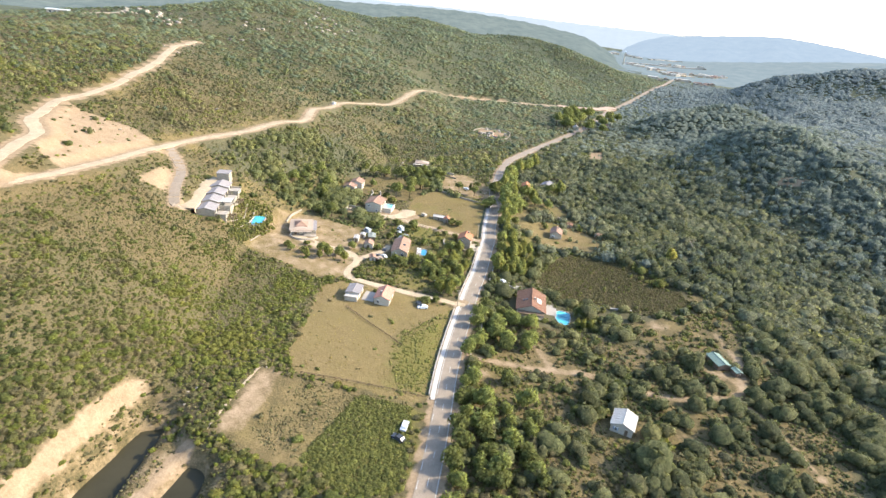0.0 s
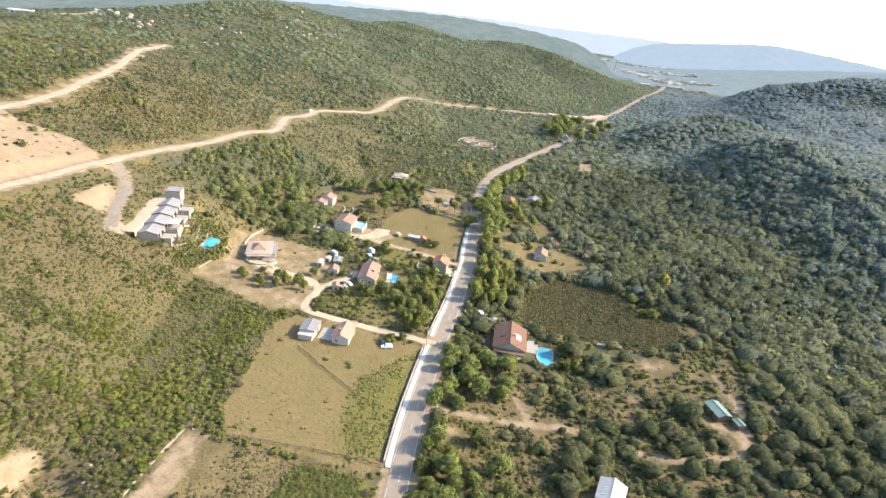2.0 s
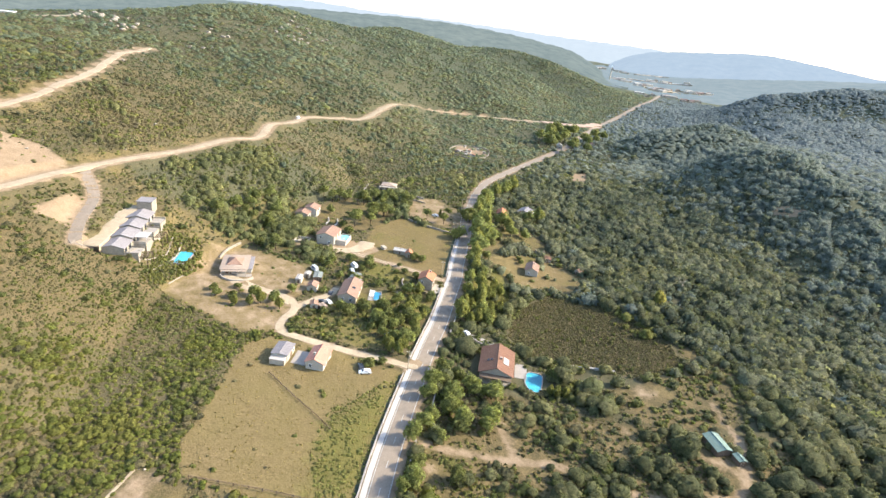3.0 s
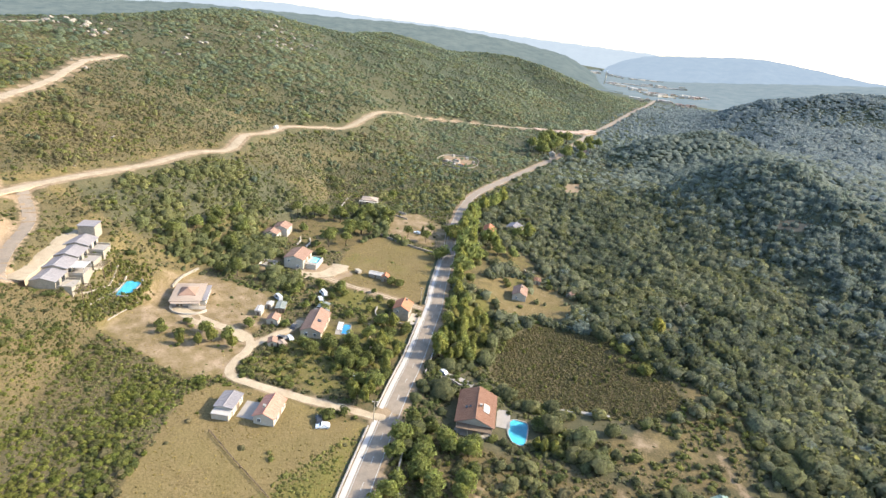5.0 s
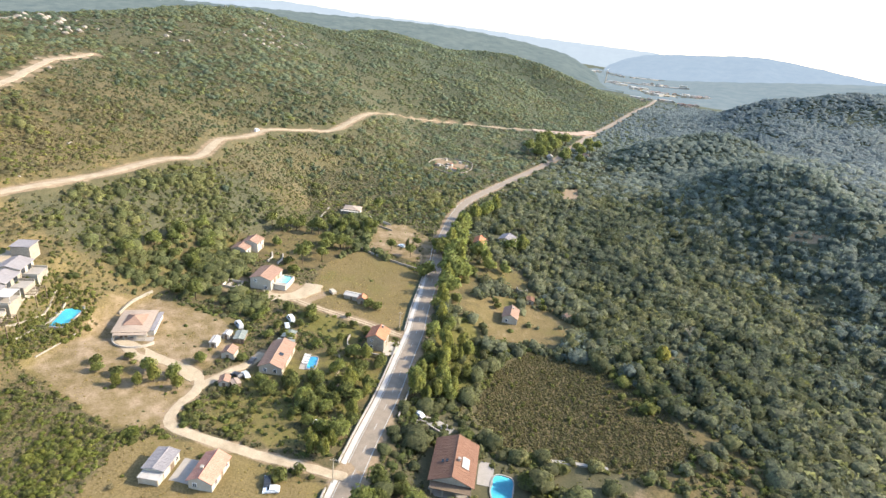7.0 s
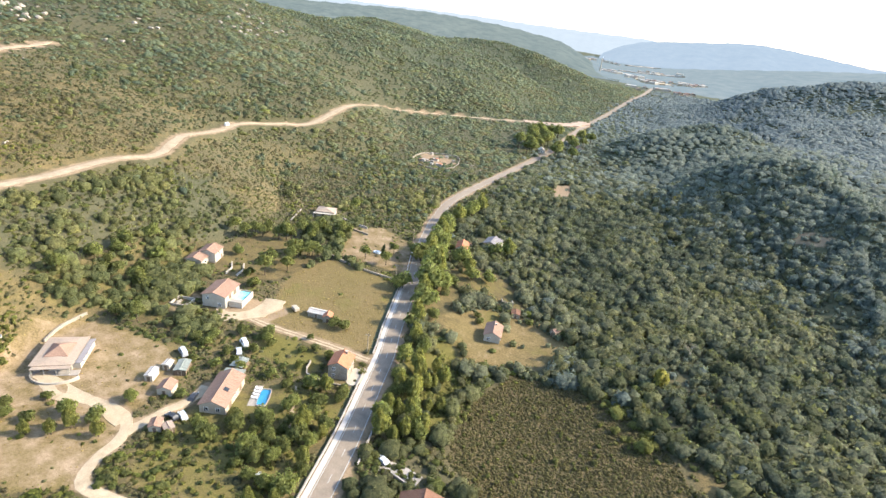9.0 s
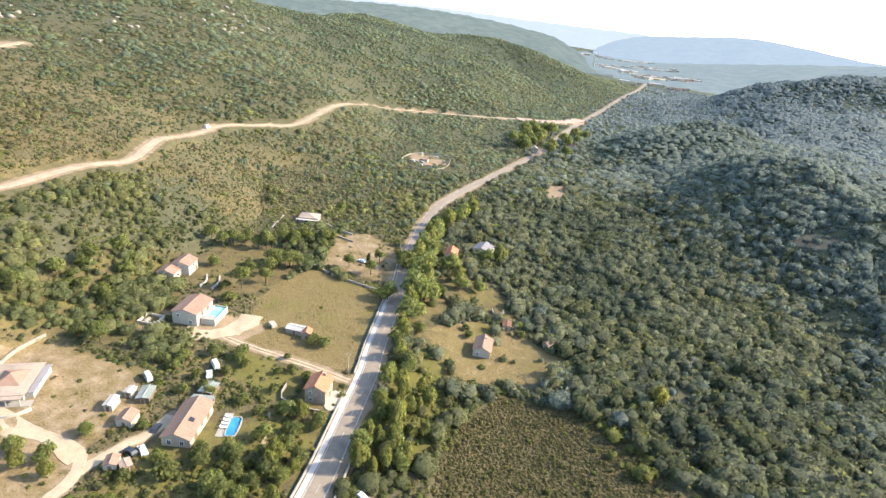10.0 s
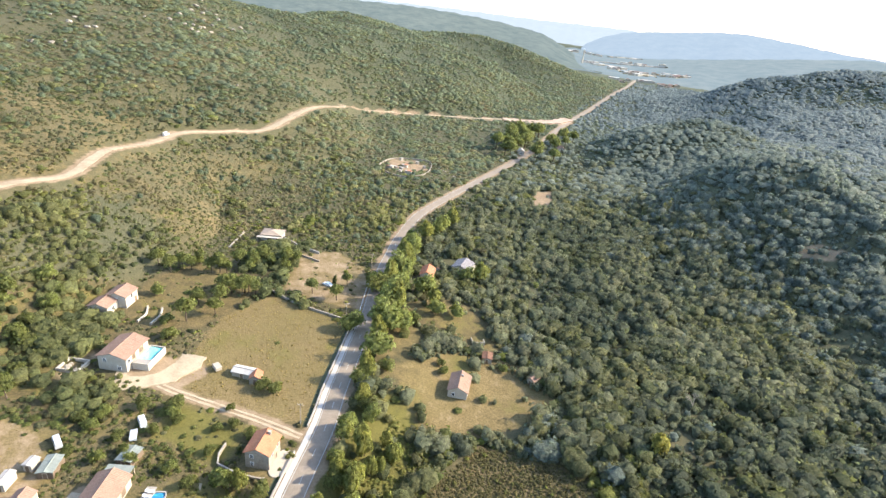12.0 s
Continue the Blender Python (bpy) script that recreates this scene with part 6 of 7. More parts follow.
KINDS = {
    "poplar": tree_kind("poplar", "tall yellow-green poplar with an open ragged crown", 301, 11.0, 2.6, 2.2, 0.80, 900, 16, 0.15, 2.2, "trees along the road"),
    "acacia": tree_kind("acacia", "broad yellow-green roadside tree with a light crown", 302, 8.5, 3.8, 2.0, 0.74, 950, 15, 0.13, 0.95, "trees along the road"),
    "oak": tree_kind("oak", "round green evergreen oak", 303, 6.5, 3.4, 1.2, 0.46, 760, 13, 0.14, 0.9, "oaks"),
    "pine": tree_kind("pine", "umbrella pine with a bare trunk and flat green crown", 304, 10.0, 3.6, 5.2, 0.54, 760, 14, 0.14, 0.6, "pines"),
    "olive": tree_kind("olive_tree", "small grey-green olive tree on dry grass", 305, 4.2, 2.1, 1.0, 0.50, 420, 9, 0.19, 0.9, "fruit trees"),
    "cypress": tree_kind("cypress", "slender dark green cypress", 306, 7.5, 1.1, 0.5, 0.22, 420, 14, 0.24, 3.0, "cypresses"),
    "golden": tree_kind("golden_tree", "tree with bright yellow autumn leaves", 307, 7.0, 2.2, 1.6, 0.86, 520, 9, 0.20, 1.3, ""),
}
placed = {}


def bare_tree(x, y, high, seed):
    """A dead tree: a trunk that forks into ever thinner grey branches."""
    r = random.Random(seed)
    bm = bmesh.new()

    def fork(a, way, length, radius, level):
        b = a + way * length
        limb(bm, a, b, radius, radius * 0.62, 6 if level < 2 else 4)
        if level < 4:
            for i in range(3):
                turn = Vector((r.uniform(-1, 1), r.uniform(-1, 1), r.uniform(-0.1, 0.7)))
                fork(b, (way + 0.85 * turn).normalized(), length * r.uniform(0.6, 0.8), radius * 0.55, level + 1)

    fork(Vector((0, 0, -0.4)), Vector((0.05, 0.03, 1)).normalized(), high * 0.32, high * 0.022, 0)
    t = new("dead_tree")
    tagged(t, "leafless dead tree with pale grey branches among oaks", "tree")
    t.matrix_world = pose(x, y, z_at(x, y))
    part("trunk", bm, PALEWOOD, t)


def stand(kind, x, y, k=1.0, turn=None):
    turn = (x * 37 + y * 91) % 360 if turn is None else turn
    m = pose(x, y, z_at(x, y) - 0.1, 0, 0, turn)
    if kind not in placed:
        placed[kind] = KINDS[kind]
        KINDS[kind].matrix_world = m @ Matrix.Scale(k, 4)
    else:
        one = copy_thing(KINDS[kind], m)
        one.scale = (k, k, k * (0.9 + 0.2 * ((x * 13 + y * 7) % 1)))


rt = random.Random(5)
# the row on the right of the road
for y in np.arange(222, 420, 4.6):
    for o in (6.5, 11.5):
        if rt.random() < (0.42 if y < 280 else 0.12 if y < 342 else 0.36):
            yy = y + rt.uniform(-1.8, 1.8)
            stand(rt.choice(["poplar", "poplar", "acacia", "acacia", "oak"]), float(np.interp(yy, MAIN_ROAD[:, 1], MAIN_ROAD[:, 0])) + o + rt.uniform(-1, 2.5), yy, rt.uniform(0.6, 1.05) * (0.95 if yy < 282 else 1.3))
for yy, o, kind, k in ((288, 9, "poplar", 0.9), (300, 8, "poplar", 1.1), (313, 8.5, "acacia", 1.45), (322, 7.5, "poplar", 1.2), (330, 8, "acacia", 1.65), (335, 15, "acacia", 1.3), (343, 8, "acacia", 1.5), (351, 9, "acacia", 1.7), (362, 11, "acacia", 1.35), (374, 9, "acacia", 1.6), (388, 9, "poplar", 1.3)):
    stand(kind, float(np.interp(yy, MAIN_ROAD[:, 1], MAIN_ROAD[:, 0])) + o, yy, k)
for i in range(16):
    yy = 240 + 2.4 * i
    stand(rt.choice(["poplar", "poplar", "acacia"]), float(np.interp(yy, MAIN_ROAD[:, 1], MAIN_ROAD[:, 0])) + rt.uniform(13, 24), yy, rt.uniform(0.5, 0.85))
# trees among the sheds and round the long house
for x, y, kind, k in ((-116, 236.5, "oak", 0.5), (-108.5, 238, "acacia", 0.5), (-110, 246, "oak", 0.55), (-119, 246, "acacia", 0.55), (-105, 243, "olive", 0.8), (-101.5, 241, "acacia", 0.5), (-107, 221.5, "acacia", 0.45), (-104, 252, "oak", 0.55), (-91, 243, "acacia", 0.5), (-84, 241, "oak", 0.55), (-79, 246, "acacia", 0.5), (-88, 222, "oak", 0.6), (-94, 214, "acacia", 0.6), (-82, 226, "olive", 0.9)):
    stand(kind, x, y, k)
# gardens on the left of the road
for y in np.arange(196, 250, 4.2):
    for o in (-8.5, -13.5):
        if rt.random() < 0.8:
            yy = y + rt.uniform(-1.6, 1.6)
            stand(rt.choice(["acacia", "oak", "poplar"]), float(np.interp(yy, MAIN_ROAD[:, 1], MAIN_ROAD[:, 0])) + o + rt.uniform(-2, 1), yy, rt.uniform(0.55, 0.85))
for y in np.arange(206, 250, 4.6):
    for o in (-19.5, -25.5, -31):
        if rt.random() < 0.7:
            yy, xx = y + rt.uniform(-1.6, 1.6), float(np.interp(y, MAIN_ROAD[:, 1], MAIN_ROAD[:, 0])) + o + rt.uniform(-2, 2)
            if clear(np.array([xx]), np.array([yy]))[0] > 0.9 and abs(xx + 87) > 4.5:
                stand(rt.choice(["acacia", "oak", "olive"]), xx, yy, rt.uniform(0.5, 0.85))
# oak scrub close to the road on the right
for y in np.arange(84, 200, 5.0):
    for o in (7, 13, 20, 28):
        if rt.random() < (0.85 if o < 15 else 0.62):
            yy = y + rt.uniform(-2, 2)
            xx = float(np.interp(yy, MAIN_ROAD[:, 1], MAIN_ROAD[:, 0])) + o + rt.uniform(-2, 2)
            if (abs(xx - 16.5) > 7 or abs(yy - 145) > 8) and (inside(np.array([xx]), np.array([yy]), BRAMBLES)[0] < 0.5 or rt.random() < 0.15):
                stand(rt.choice(["oak", "acacia", "acacia"]), xx, yy, rt.uniform(0.55, 0.95))
# villa plot, pines and single trees
for x, y, kind, k in ((-126, 201, "acacia", 0.75), (-121, 198, "poplar", 0.7), (-118, 203, "acacia", 0.7), (-132, 195, "olive", 0.9), (-138, 193, "acacia", 0.5), (-142, 196, "olive", 0.8), (-128, 191, "poplar", 0.5), (-123, 194, "poplar", 0.55), (-136, 203, "olive", 0.7),
        (-117, 213, "acacia", 0.6), (-113, 199, "poplar", 0.6), (-88.8, 280.5, "oak", 0.72), (-82.5, 357, "oak", 1.5), (-88, 362, "oak", 1.1), (-101, 352, "cypress", 0.8), (33, 304.5, "golden", 1.25), (-80, 262, "oak", 0.6), (-87, 263, "oak", 0.5),
        (-66, 184, "olive", 1.0), (-63, 188, "olive", 0.8), (-92, 268.5, "olive", 0.6), (-5, 205, "poplar", 0.5), (-2.6, 204, "poplar", 0.55), (0.2, 205, "poplar", 0.5), (3.5, 206, "cypress", 0.75), (7, 204, "poplar", 0.4), (-5, 214, "oak", 0.9), (-40, 318, "oak", 0.55),
        (-42, 322, "oak", 0.5), (-20, 331, "olive", 0.8), (-60, 341, "oak", 0.9), (-106, 262, "oak", 0.8), (-104, 259, "acacia", 0.6)):
    stand(kind, x, y, k)
bare_tree(45.5, 330.9, 9.0, 17)
# the grove and the pines on the lawn beside the white house
for i in range(46):
    gx_, gy_ = rt.uniform(-183, -102), rt.uniform(232, 305)
    if inside(np.array([gx_]), np.array([gy_]), GROVE)[0] > 1 and clear(np.array([gx_]), np.array([gy_]))[0] > 0.9:
        stand(rt.choice(["oak", "oak", "acacia", "pine"]), gx_, gy_, rt.uniform(0.55, 0.95))
for i in range(19):
    a = i / 18
    stand("acacia" if i % 6 == 4 else "pine", -168 + 46 * a + rt.uniform(-4, 4), 330 + 30 * a + rt.uniform(-9, 6), rt.uniform(0.65, 1.1))
for x, y, kind, k in ((-134.4, 300, "pine", 1.0), (-131.7, 315.5, "pine", 0.95), (-129, 309, "pine", 0.85), (-138, 311, "pine", 0.8), (-144, 318, "olive", 0.9), (-156, 310, "acacia", 0.7), (-131.8, 288.8, "olive", 1.2), (-139, 296, "olive", 1.1), (-85.3, 281, "oak", 0.7),
        (-79, 325, "acacia", 1.2), (-101, 258, "oak", 0.5), (-86, 252, "oak", 0.5), (-90, 260, "olive", 0.7), (-120, 251, "acacia", 0.6), (-124, 247, "oak", 0.6), (-114, 258, "oak", 0.7),
        (-63.6, 366, "acacia", 1.3), (-54, 352, "acacia", 1.0), (-46, 356, "acacia", 0.9), (-57, 358, "poplar", 1.0), (-44, 392, "poplar", 1.2), (-50, 388, "acacia", 1.1), (-86, 410, "acacia", 1.3), (-79, 440, "acacia", 1.5), (-76, 452, "poplar", 1.4), (-83, 424, "poplar", 1.3)):
    stand(kind, x, y, k)
for i in range(14):
    gx_, gy_ = rt.uniform(-98, -66), rt.uniform(205, 226)
    if inside(np.array([gx_]), np.array([gy_]), GARDEN)[0] > 1 and clear(np.array([gx_]), np.array([gy_]))[0] > 0.9:
        stand(rt.choice(["oak", "oak", "acacia", "olive"]), gx_, gy_, rt.uniform(0.55, 0.9))
for i in range(9):
    a, b = rt.uniform(0, 0.3), rt.uniform(-1, 1)
    stand("pine", -134 + 30 * a + 5 * b, 318 + 14 * a + 10 * b * b + 8 * rt.random(), rt.uniform(0.65, 1.0))
for i in range(3):
    stand("pine", -112 + 18 * rt.random(), 338 + 30 * rt.random(), rt.uniform(0.6, 0.9))
for i in range(34):
    yy = 640 + 110 * rt.random()
    stand("pine", float(np.interp(yy, MAIN_ROAD[:, 1], MAIN_ROAD[:, 0])) + rt.choice([-1, -1, 1]) * (8 + 24 * rt.random()), yy, rt.uniform(1.2, 1.8))


# ---- water in the diggings ----
for pond, drop in ((POND_A, 3.4), (POND_B, 2.7)):
    cx, cy = np.mean(pond, 0)
    level = float(height(cx, cy)) - drop - 1.7
    w = tagged(new("pond", mesh_of("pond", [(px, py, level) for px, py in [(cx + (q[0] - cx) * 1.12, cy + (q[1] - cy) * 1.06) for q in pond]], [tuple(range(len(pond)))], POND)), "dark still water in a dug pit", "pond", "", "structure")


# ---- walls, rails and poles ----
def wall_along(name, pts, thick, high, mat, label, cap=None, step=4.0, category="wall"):
    """A wall that follows the ground along a line, with a coping."""
    p = curve_through(pts, step)
    t = np.gradient(p, axis=0)
    t /= np.linalg.norm(t, axis=1)[:, None]
    nrm = np.stack([t[:, 1], -t[:, 0]], 1)
    z = graded(p[:, 0], p[:, 1])
    top = thing(name, float(p[0, 0]), float(p[0, 1]), 0, float(z[0]), label, category)
    o = np.array([p[0, 0], p[0, 1], z[0]])

    def strip(kind, half, lo, hi, m):
        verts, faces = [], []
        for i in range(len(p)):
            for s, dz in ((-1, lo), (-1, hi), (1, hi), (1, lo)):
                verts.append(tuple(np.array([p[i, 0] + s * half * nrm[i, 0], p[i, 1] + s * half * nrm[i, 1], z[i] + dz]) - o))
        for i in range(len(p) - 1):
            for k in range(3):
                a = i * 4 + k
                faces.append((a, a + 1, a + 5, a + 4))
        faces += [(0, 3, 2, 1), tuple(len(verts) - 4 + k for k in range(4))]
        ob = new(kind, mesh_of(kind, verts, faces, m))
        ob.parent = top
    strip("wall", thick / 2, -0.6, high, mat)
    if cap:
        strip("coping", thick / 2 + 0.06, high, high + 0.1, cap)
    return top


def beside(y0, y1, off, n=8):
    ys = np.linspace(y0, y1, n)
    xs = np.interp(ys, MAIN_ROAD[:, 1], MAIN_ROAD[:, 0])
    return [(float(x) + off, float(y)) for x, y in zip(xs, ys)]


for y0, y1 in ((129.5, 187), (196.5, 262), (272, 329)):
    wall_along("low_wall", beside(y0, y1, -5.2), 0.3, 0.75, WHITEWALL, "low pale rendered wall along the pavement", CONCRETE)
    wall_along("verge", beside(y0, y1, -6.2), 1.6, 0.03, GROUND, "grassy verge behind the low wall", None, 4.0, "verge")["kind"] = "structure"
wall_along("garden_wall", [(-40.0, 181.0), (-38.5, 174.0), (-37.5, 168.6), (-32.2, 165.7)], 0.3, 1.2, CREAM, "pale garden wall turning in from the road", CONCRETE)
wall_along("garden_wall", beside(136, 158, 6.2), 0.3, 1.2, CREAM, "pale garden wall along the road", CONCRETE)
wall_along("garden_wall", beside(222, 246, 5.4), 0.3, 1.1, CREAM, "pale garden wall under roadside trees", CONCRETE)
wall_along("field_wall", [(-122.6, 334.6), (-107.8, 330.6), (-89.3, 329.5), (-84.5, 329.5)], 0.5, 1.0, STONE, "dry stone wall along the meadow's edge")
wall_along("terrace_wall", [(-146, 382.5), (-136, 379), (-122.4, 376.9)], 0.4, 1.0, WHITEWALL, "stepped pale terrace wall above the pine plot", CONCRETE)
wall_along("terrace_wall", [(-147, 375), (-135, 371), (-118, 369)], 0.4, 0.9, STONE, "grey stone terrace wall above the pine plot")
wall_along("garden_wall", [(-159.9, 358.3), (-165.4, 377.5)], 0.7, 0.6, PALESTONE, "pale rubble wall running up the slope")
wall_along("curved_wall", [(-148, 291.5), (-149, 296.5), (-152.2, 300.8)], 0.5, 0.8, WHITEWALL, "curved white terrace wall on the grass", None, 1.5)
wall_along("curved_wall", [(-143.1, 292.2), (-144.2, 298), (-147.2, 302.6)], 0.5, 0.8, WHITEWALL, "curved white terrace wall on the grass", None, 1.5)
wall_along("garden_wall", [(-157.1, 188.2), (-158.5, 196), (-159.2, 203.2)], 0.3, 0.35, PALESTONE, "low pale stone wall across the dry plot")
wall_along("retaining_wall", [(-160.5, 221), (-162.5, 229), (-163, 238.5)], 0.5, 1.0, PALESTONE, "sandy retaining wall behind the villa")
for i, dx in enumerate((0.0, 3.6, 7.0)):
    wall_along("terrace_wall", [(-165.5 - 6 + dx, 184.5 + 0.5 * dx), (-174.5 + dx, 198 + 0.4 * dx), (-182 + dx, 213 + 0.3 * dx)], 0.4, 0.5, STONE, "rough stone garden terrace below the slate-roofed house")
wall_along("plot_wall", [(-160.5, 530), (-158, 562), (-133, 575.5), (-124, 553), (-125.5, 535), (-138, 522.5), (-159, 529)], 0.4, 1.1, PALESTONE, "pale stone wall round a cleared plot")
wall_along("track_wall", [(-131, 573), (-112, 560), (-90, 540)], 1.0, 0.12, PALESTONE, "pale footpath from the walled plot to the road", None, 4.0, "path")["kind"] = "structure"
wall_along("boundary_bank", [(-93.5, 113.6), (-91.4, 100), (-88.5, 85.5)], 0.7, 0.12, DIRT, "pale earth bank along the bare strip")
wall_along("pool_wall", [(-9, 224.3), (-1, 228), (7, 230.2), (16, 231.6)], 1.0, 0.5, WHITEWALL, "broad white wall running from the pool into the scrub", CONCRETE)
wall_along("garden_wall", [(-33, 222.5), (-40, 224.5)], 0.3, 1.3, CREAM, "cream wall beside the house drive", CONCRETE)
tagged(ribbon("driveway", curve_through([(-54, 227.5), (-46, 226.5), (-38, 227), (-32, 226)], 2.0), -2.2, 2.2, 0.12, CONCRETE), "pale drive to the brown-roofed house", "driveway", "", "structure")
tagged(ribbon("path", curve_through([(-82, 243), (-76, 232), (-70, 222)], 2.0), -0.6, 0.6, 0.08, DIRT), "worn garden path between shrubs", "path", "", "structure")

# bridge with parapets and railings
for off, n in ((-4.4, 2), (4.2, 2)):
    wall_along("bridge_parapet", beside(327.5, 335.5, off, 3), 0.35, 1.0, WHITEWALL, "white bridge parapet beside the road", CONCRETE, 2.0)


def rail_fence(pts, high, mat, label, gap=2.5):
    p = curve_through(pts, gap)
    z = graded(p[:, 0], p[:, 1])
    f = thing("guard_rail", float(p[0, 0]), float(p[0, 1]), 0, float(z[0]), label, "guard rail")
    inv_f = Vector((-float(p[0, 0]), -float(p[0, 1]), -float(z[0])))
    for i in range(len(p)):
        b = boxed(-0.07, 0.07, -0.07, 0.07, -0.4, high)
        b.transform(Matrix.Translation(Vector((float(p[i, 0]), float(p[i, 1]), float(z[i]))) + inv_f))
        part("post", b, mat, f)
    for hgt in (high - 0.15, high - 0.55):
        bm = bmesh.new()
        for i in range(len(p) - 1):
            limb(bm, Vector((float(p[i, 0]), float(p[i, 1]), float(z[i]) + hgt)) + inv_f, Vector((float(p[i + 1, 0]), float(p[i + 1, 1]), float(z[i + 1]) + hgt)) + inv_f, 0.07, 0.07, 5)
        part("rail", bm, mat, f)
    return f


for off in (-4.0, 4.0):
    rail_fence(beside(338, 374, off), 1.1, WHITEPAINT, "white painted railing along the road")
rail_fence([(-90.7, 162.1), (-78.2, 156.7), (-66.3, 152.0), (-60.6, 149.4)], 0.9, DARKWOOD, "dark wooden post fence running into the dry field", 3.0)
rail_fence([(-41, 128), (-60, 123.5), (-81, 117.5)], 1.0, DARKWOOD, "dark wooden post fence across the fields", 3.5)

pole = thing("utility_pole", -53.6, 189.8, 20, None, "weathered wooden utility pole with a crossarm", "utility pole", "poles along the road")
bm = bmesh.new()
limb(bm, (0, 0, -0.8), (0, 0, 8.2), 0.16, 0.10, 8)
part("post", bm, PALEWOOD, pole)
part("crossarm", boxed(-0.9, 0.9, -0.06, 0.06, 7.5, 7.64), PALEWOOD, pole)
for u in (-0.75, 0.0, 0.75):
    bm = bmesh.new()
    limb(bm, (u, 0, 7.64), (u, 0, 7.86), 0.05, 0.03, 6)
    part("insulator", bm, WHITEPAINT, pole)
for x, y in ((-84.6, 330.2), (-70.5, 272.0), (-94.5, 377.0), (-107, 440.0)):
    copy_thing(pole, pose(x, y, z_at(x, y), 0, 0, 15))


# ---- vehicles ----
def profile_body(bm, pts, half, inset=0.0):
    """A side outline pulled to both sides."""
    a = [bm.verts.new((-half + (inset if z > 0.95 else 0), y, z)) for y, z in pts]
    b = [bm.verts.new((half - (inset if z > 0.95 else 0), y, z)) for y, z in pts]
    bm.faces.new(a)
    bm.faces.new(b[::-1])
    for i in range(len(pts)):
        j = (i + 1) % len(pts)
        bm.faces.new((a[i], b[i], b[j], a[j]))
    bmesh.ops.recalc_face_normals(bm, faces=bm.faces)
    return bm


def vehicle(x, y, turn, paint, label, van=False):
    v = thing("van" if van else "car", x, y, turn, None, label, "van" if van else "car")
    if van:
        pts = [(-2.4, 0.4), (-2.4, 2.15), (-2.2, 2.3), (1.1, 2.3), (1.7, 1.35), (2.4, 1.1), (2.5, 0.4)]
        glass = [(1.2, 2.05), (1.72, 1.36)]
    else:
        pts = [(-2.05, 0.35), (-2.05, 0.85), (-1.75, 0.95), (-1.2, 1.42), (0.35, 1.46), (1.05, 0.95), (1.95, 0.8), (2.1, 0.35)]
        glass = [(0.42, 1.4), (1.02, 0.98)]
    part("body", profile_body(bmesh.new(), pts, 0.88, 0.14), paint, v)
    g = bmesh.new()
    (y0, z0), (y1, z1) = glass
    g.faces.new([g.verts.new(q) for q in ((-0.66, y0, z0 + 0.05), (0.66, y0, z0 + 0.05), (0.72, y1, z1 + 0.05), (-0.72, y1, z1 + 0.05))])
    part("windscreen", g, PANE, v)
    for s in (-1, 1):
        hi = 1.95 if van else 1.34
        side = boxed(min(s * 0.74, s * 0.80) - 0.01, max(s * 0.74, s * 0.80) + 0.01, -1.0, 0.4 if not van else 1.0, 1.0, hi)
        part("side_window", side, PANE, v)
        for yw in (-1.3, 1.3):
            bm = bmesh.new()
            bmesh.ops.create_cone(bm, cap_ends=True, segments=14, radius1=0.33, radius2=0.33, depth=0.22, matrix=Matrix.Translation((s * 0.80, yw, 0.33)) @ Matrix.Rotation(radians(90), 4, "Y"))
            wh = part("wheel", bm, RUBBER, v)
            bm = bmesh.new()
            bmesh.ops.create_cone(bm, cap_ends=True, segments=10, radius1=0.18, radius2=0.18, depth=0.03, matrix=Matrix.Translation((s * 0.925, yw, 0.33)) @ Matrix.Rotation(radians(90), 4, "Y"))
            part("rim", bm, METAL, wh)
        part("headlight", boxed(s * 0.62 - 0.14, s * 0.62 + 0.14, 2.04 if not van else 2.42, 2.12 if not van else 2.52, 0.62, 0.76), WHITEPAINT, v)
    return v


vehicle(-68.3, 206.1, 60, WHITEPAINT, "white car parked under garden trees")
vehicle(-67.5, 181.2, 35, DARKPAINT, "dark car parked on the grass beside an olive tree")
vehicle(-65.2, 179.6, 120, WHITEPAINT, "small white car on the dry field")
vehicle(-44.0, 227.8, 70, SILVER, "silver car parked on the shaded drive")
vehicle(-109.3, 253.3, 55, WHITEPAINT, "white van parked on the lawn's edge", True)
vehicle(-107.8, 248.6, 40, SILVER, "grey car in the shade of a tree")
vehicle(-104.2, 223.0, 17, DARKPAINT, "dark car parked beside the long house")
vehicle(-100.6, 215.0, 60, SILVER, "silver car parked by the track")
vehicle(-102.6, 213.2, 80, DARKPAINT, "dark car parked by the track")
vehicle(-122.0, 238.5, 60, SILVER, "silver van among the garden sheds", True)
vehicle(-42.7, 112.6, 8, SILVER, "pale silver-grey car standing among reeds beside the road")
vehicle(-42.3, 107.5, 78, DARKPAINT, "small dark car standing among reeds")
trailer = thing("trailer", -107.4, 282.4, 60, None, "small cream box trailer parked beside the byre", "trailer")
part("box", boxed(-1.0, 1.0, -1.6, 1.6, 0.5, 1.8, 0.06), CREAM, trailer)
part("drawbar", boxed(-0.06, 0.06, 1.6, 2.8, 0.5, 0.62), METAL, trailer)
for sx in (-1, 1):
    bm = bmesh.new()
    bmesh.ops.create_cone(bm, cap_ends=True, segments=12, radius1=0.32, radius2=0.32, depth=0.2, matrix=Matrix.Translation((sx * 0.95, 0, 0.32)) @ Matrix.Rotation(radians(90), 4, "Y"))
    part("wheel", bm, RUBBER, trailer)
ruin = thing("ruin", -33.2, 343.5, 25, None, "roofless pale stone ruin in the grassy yard", "ruin")
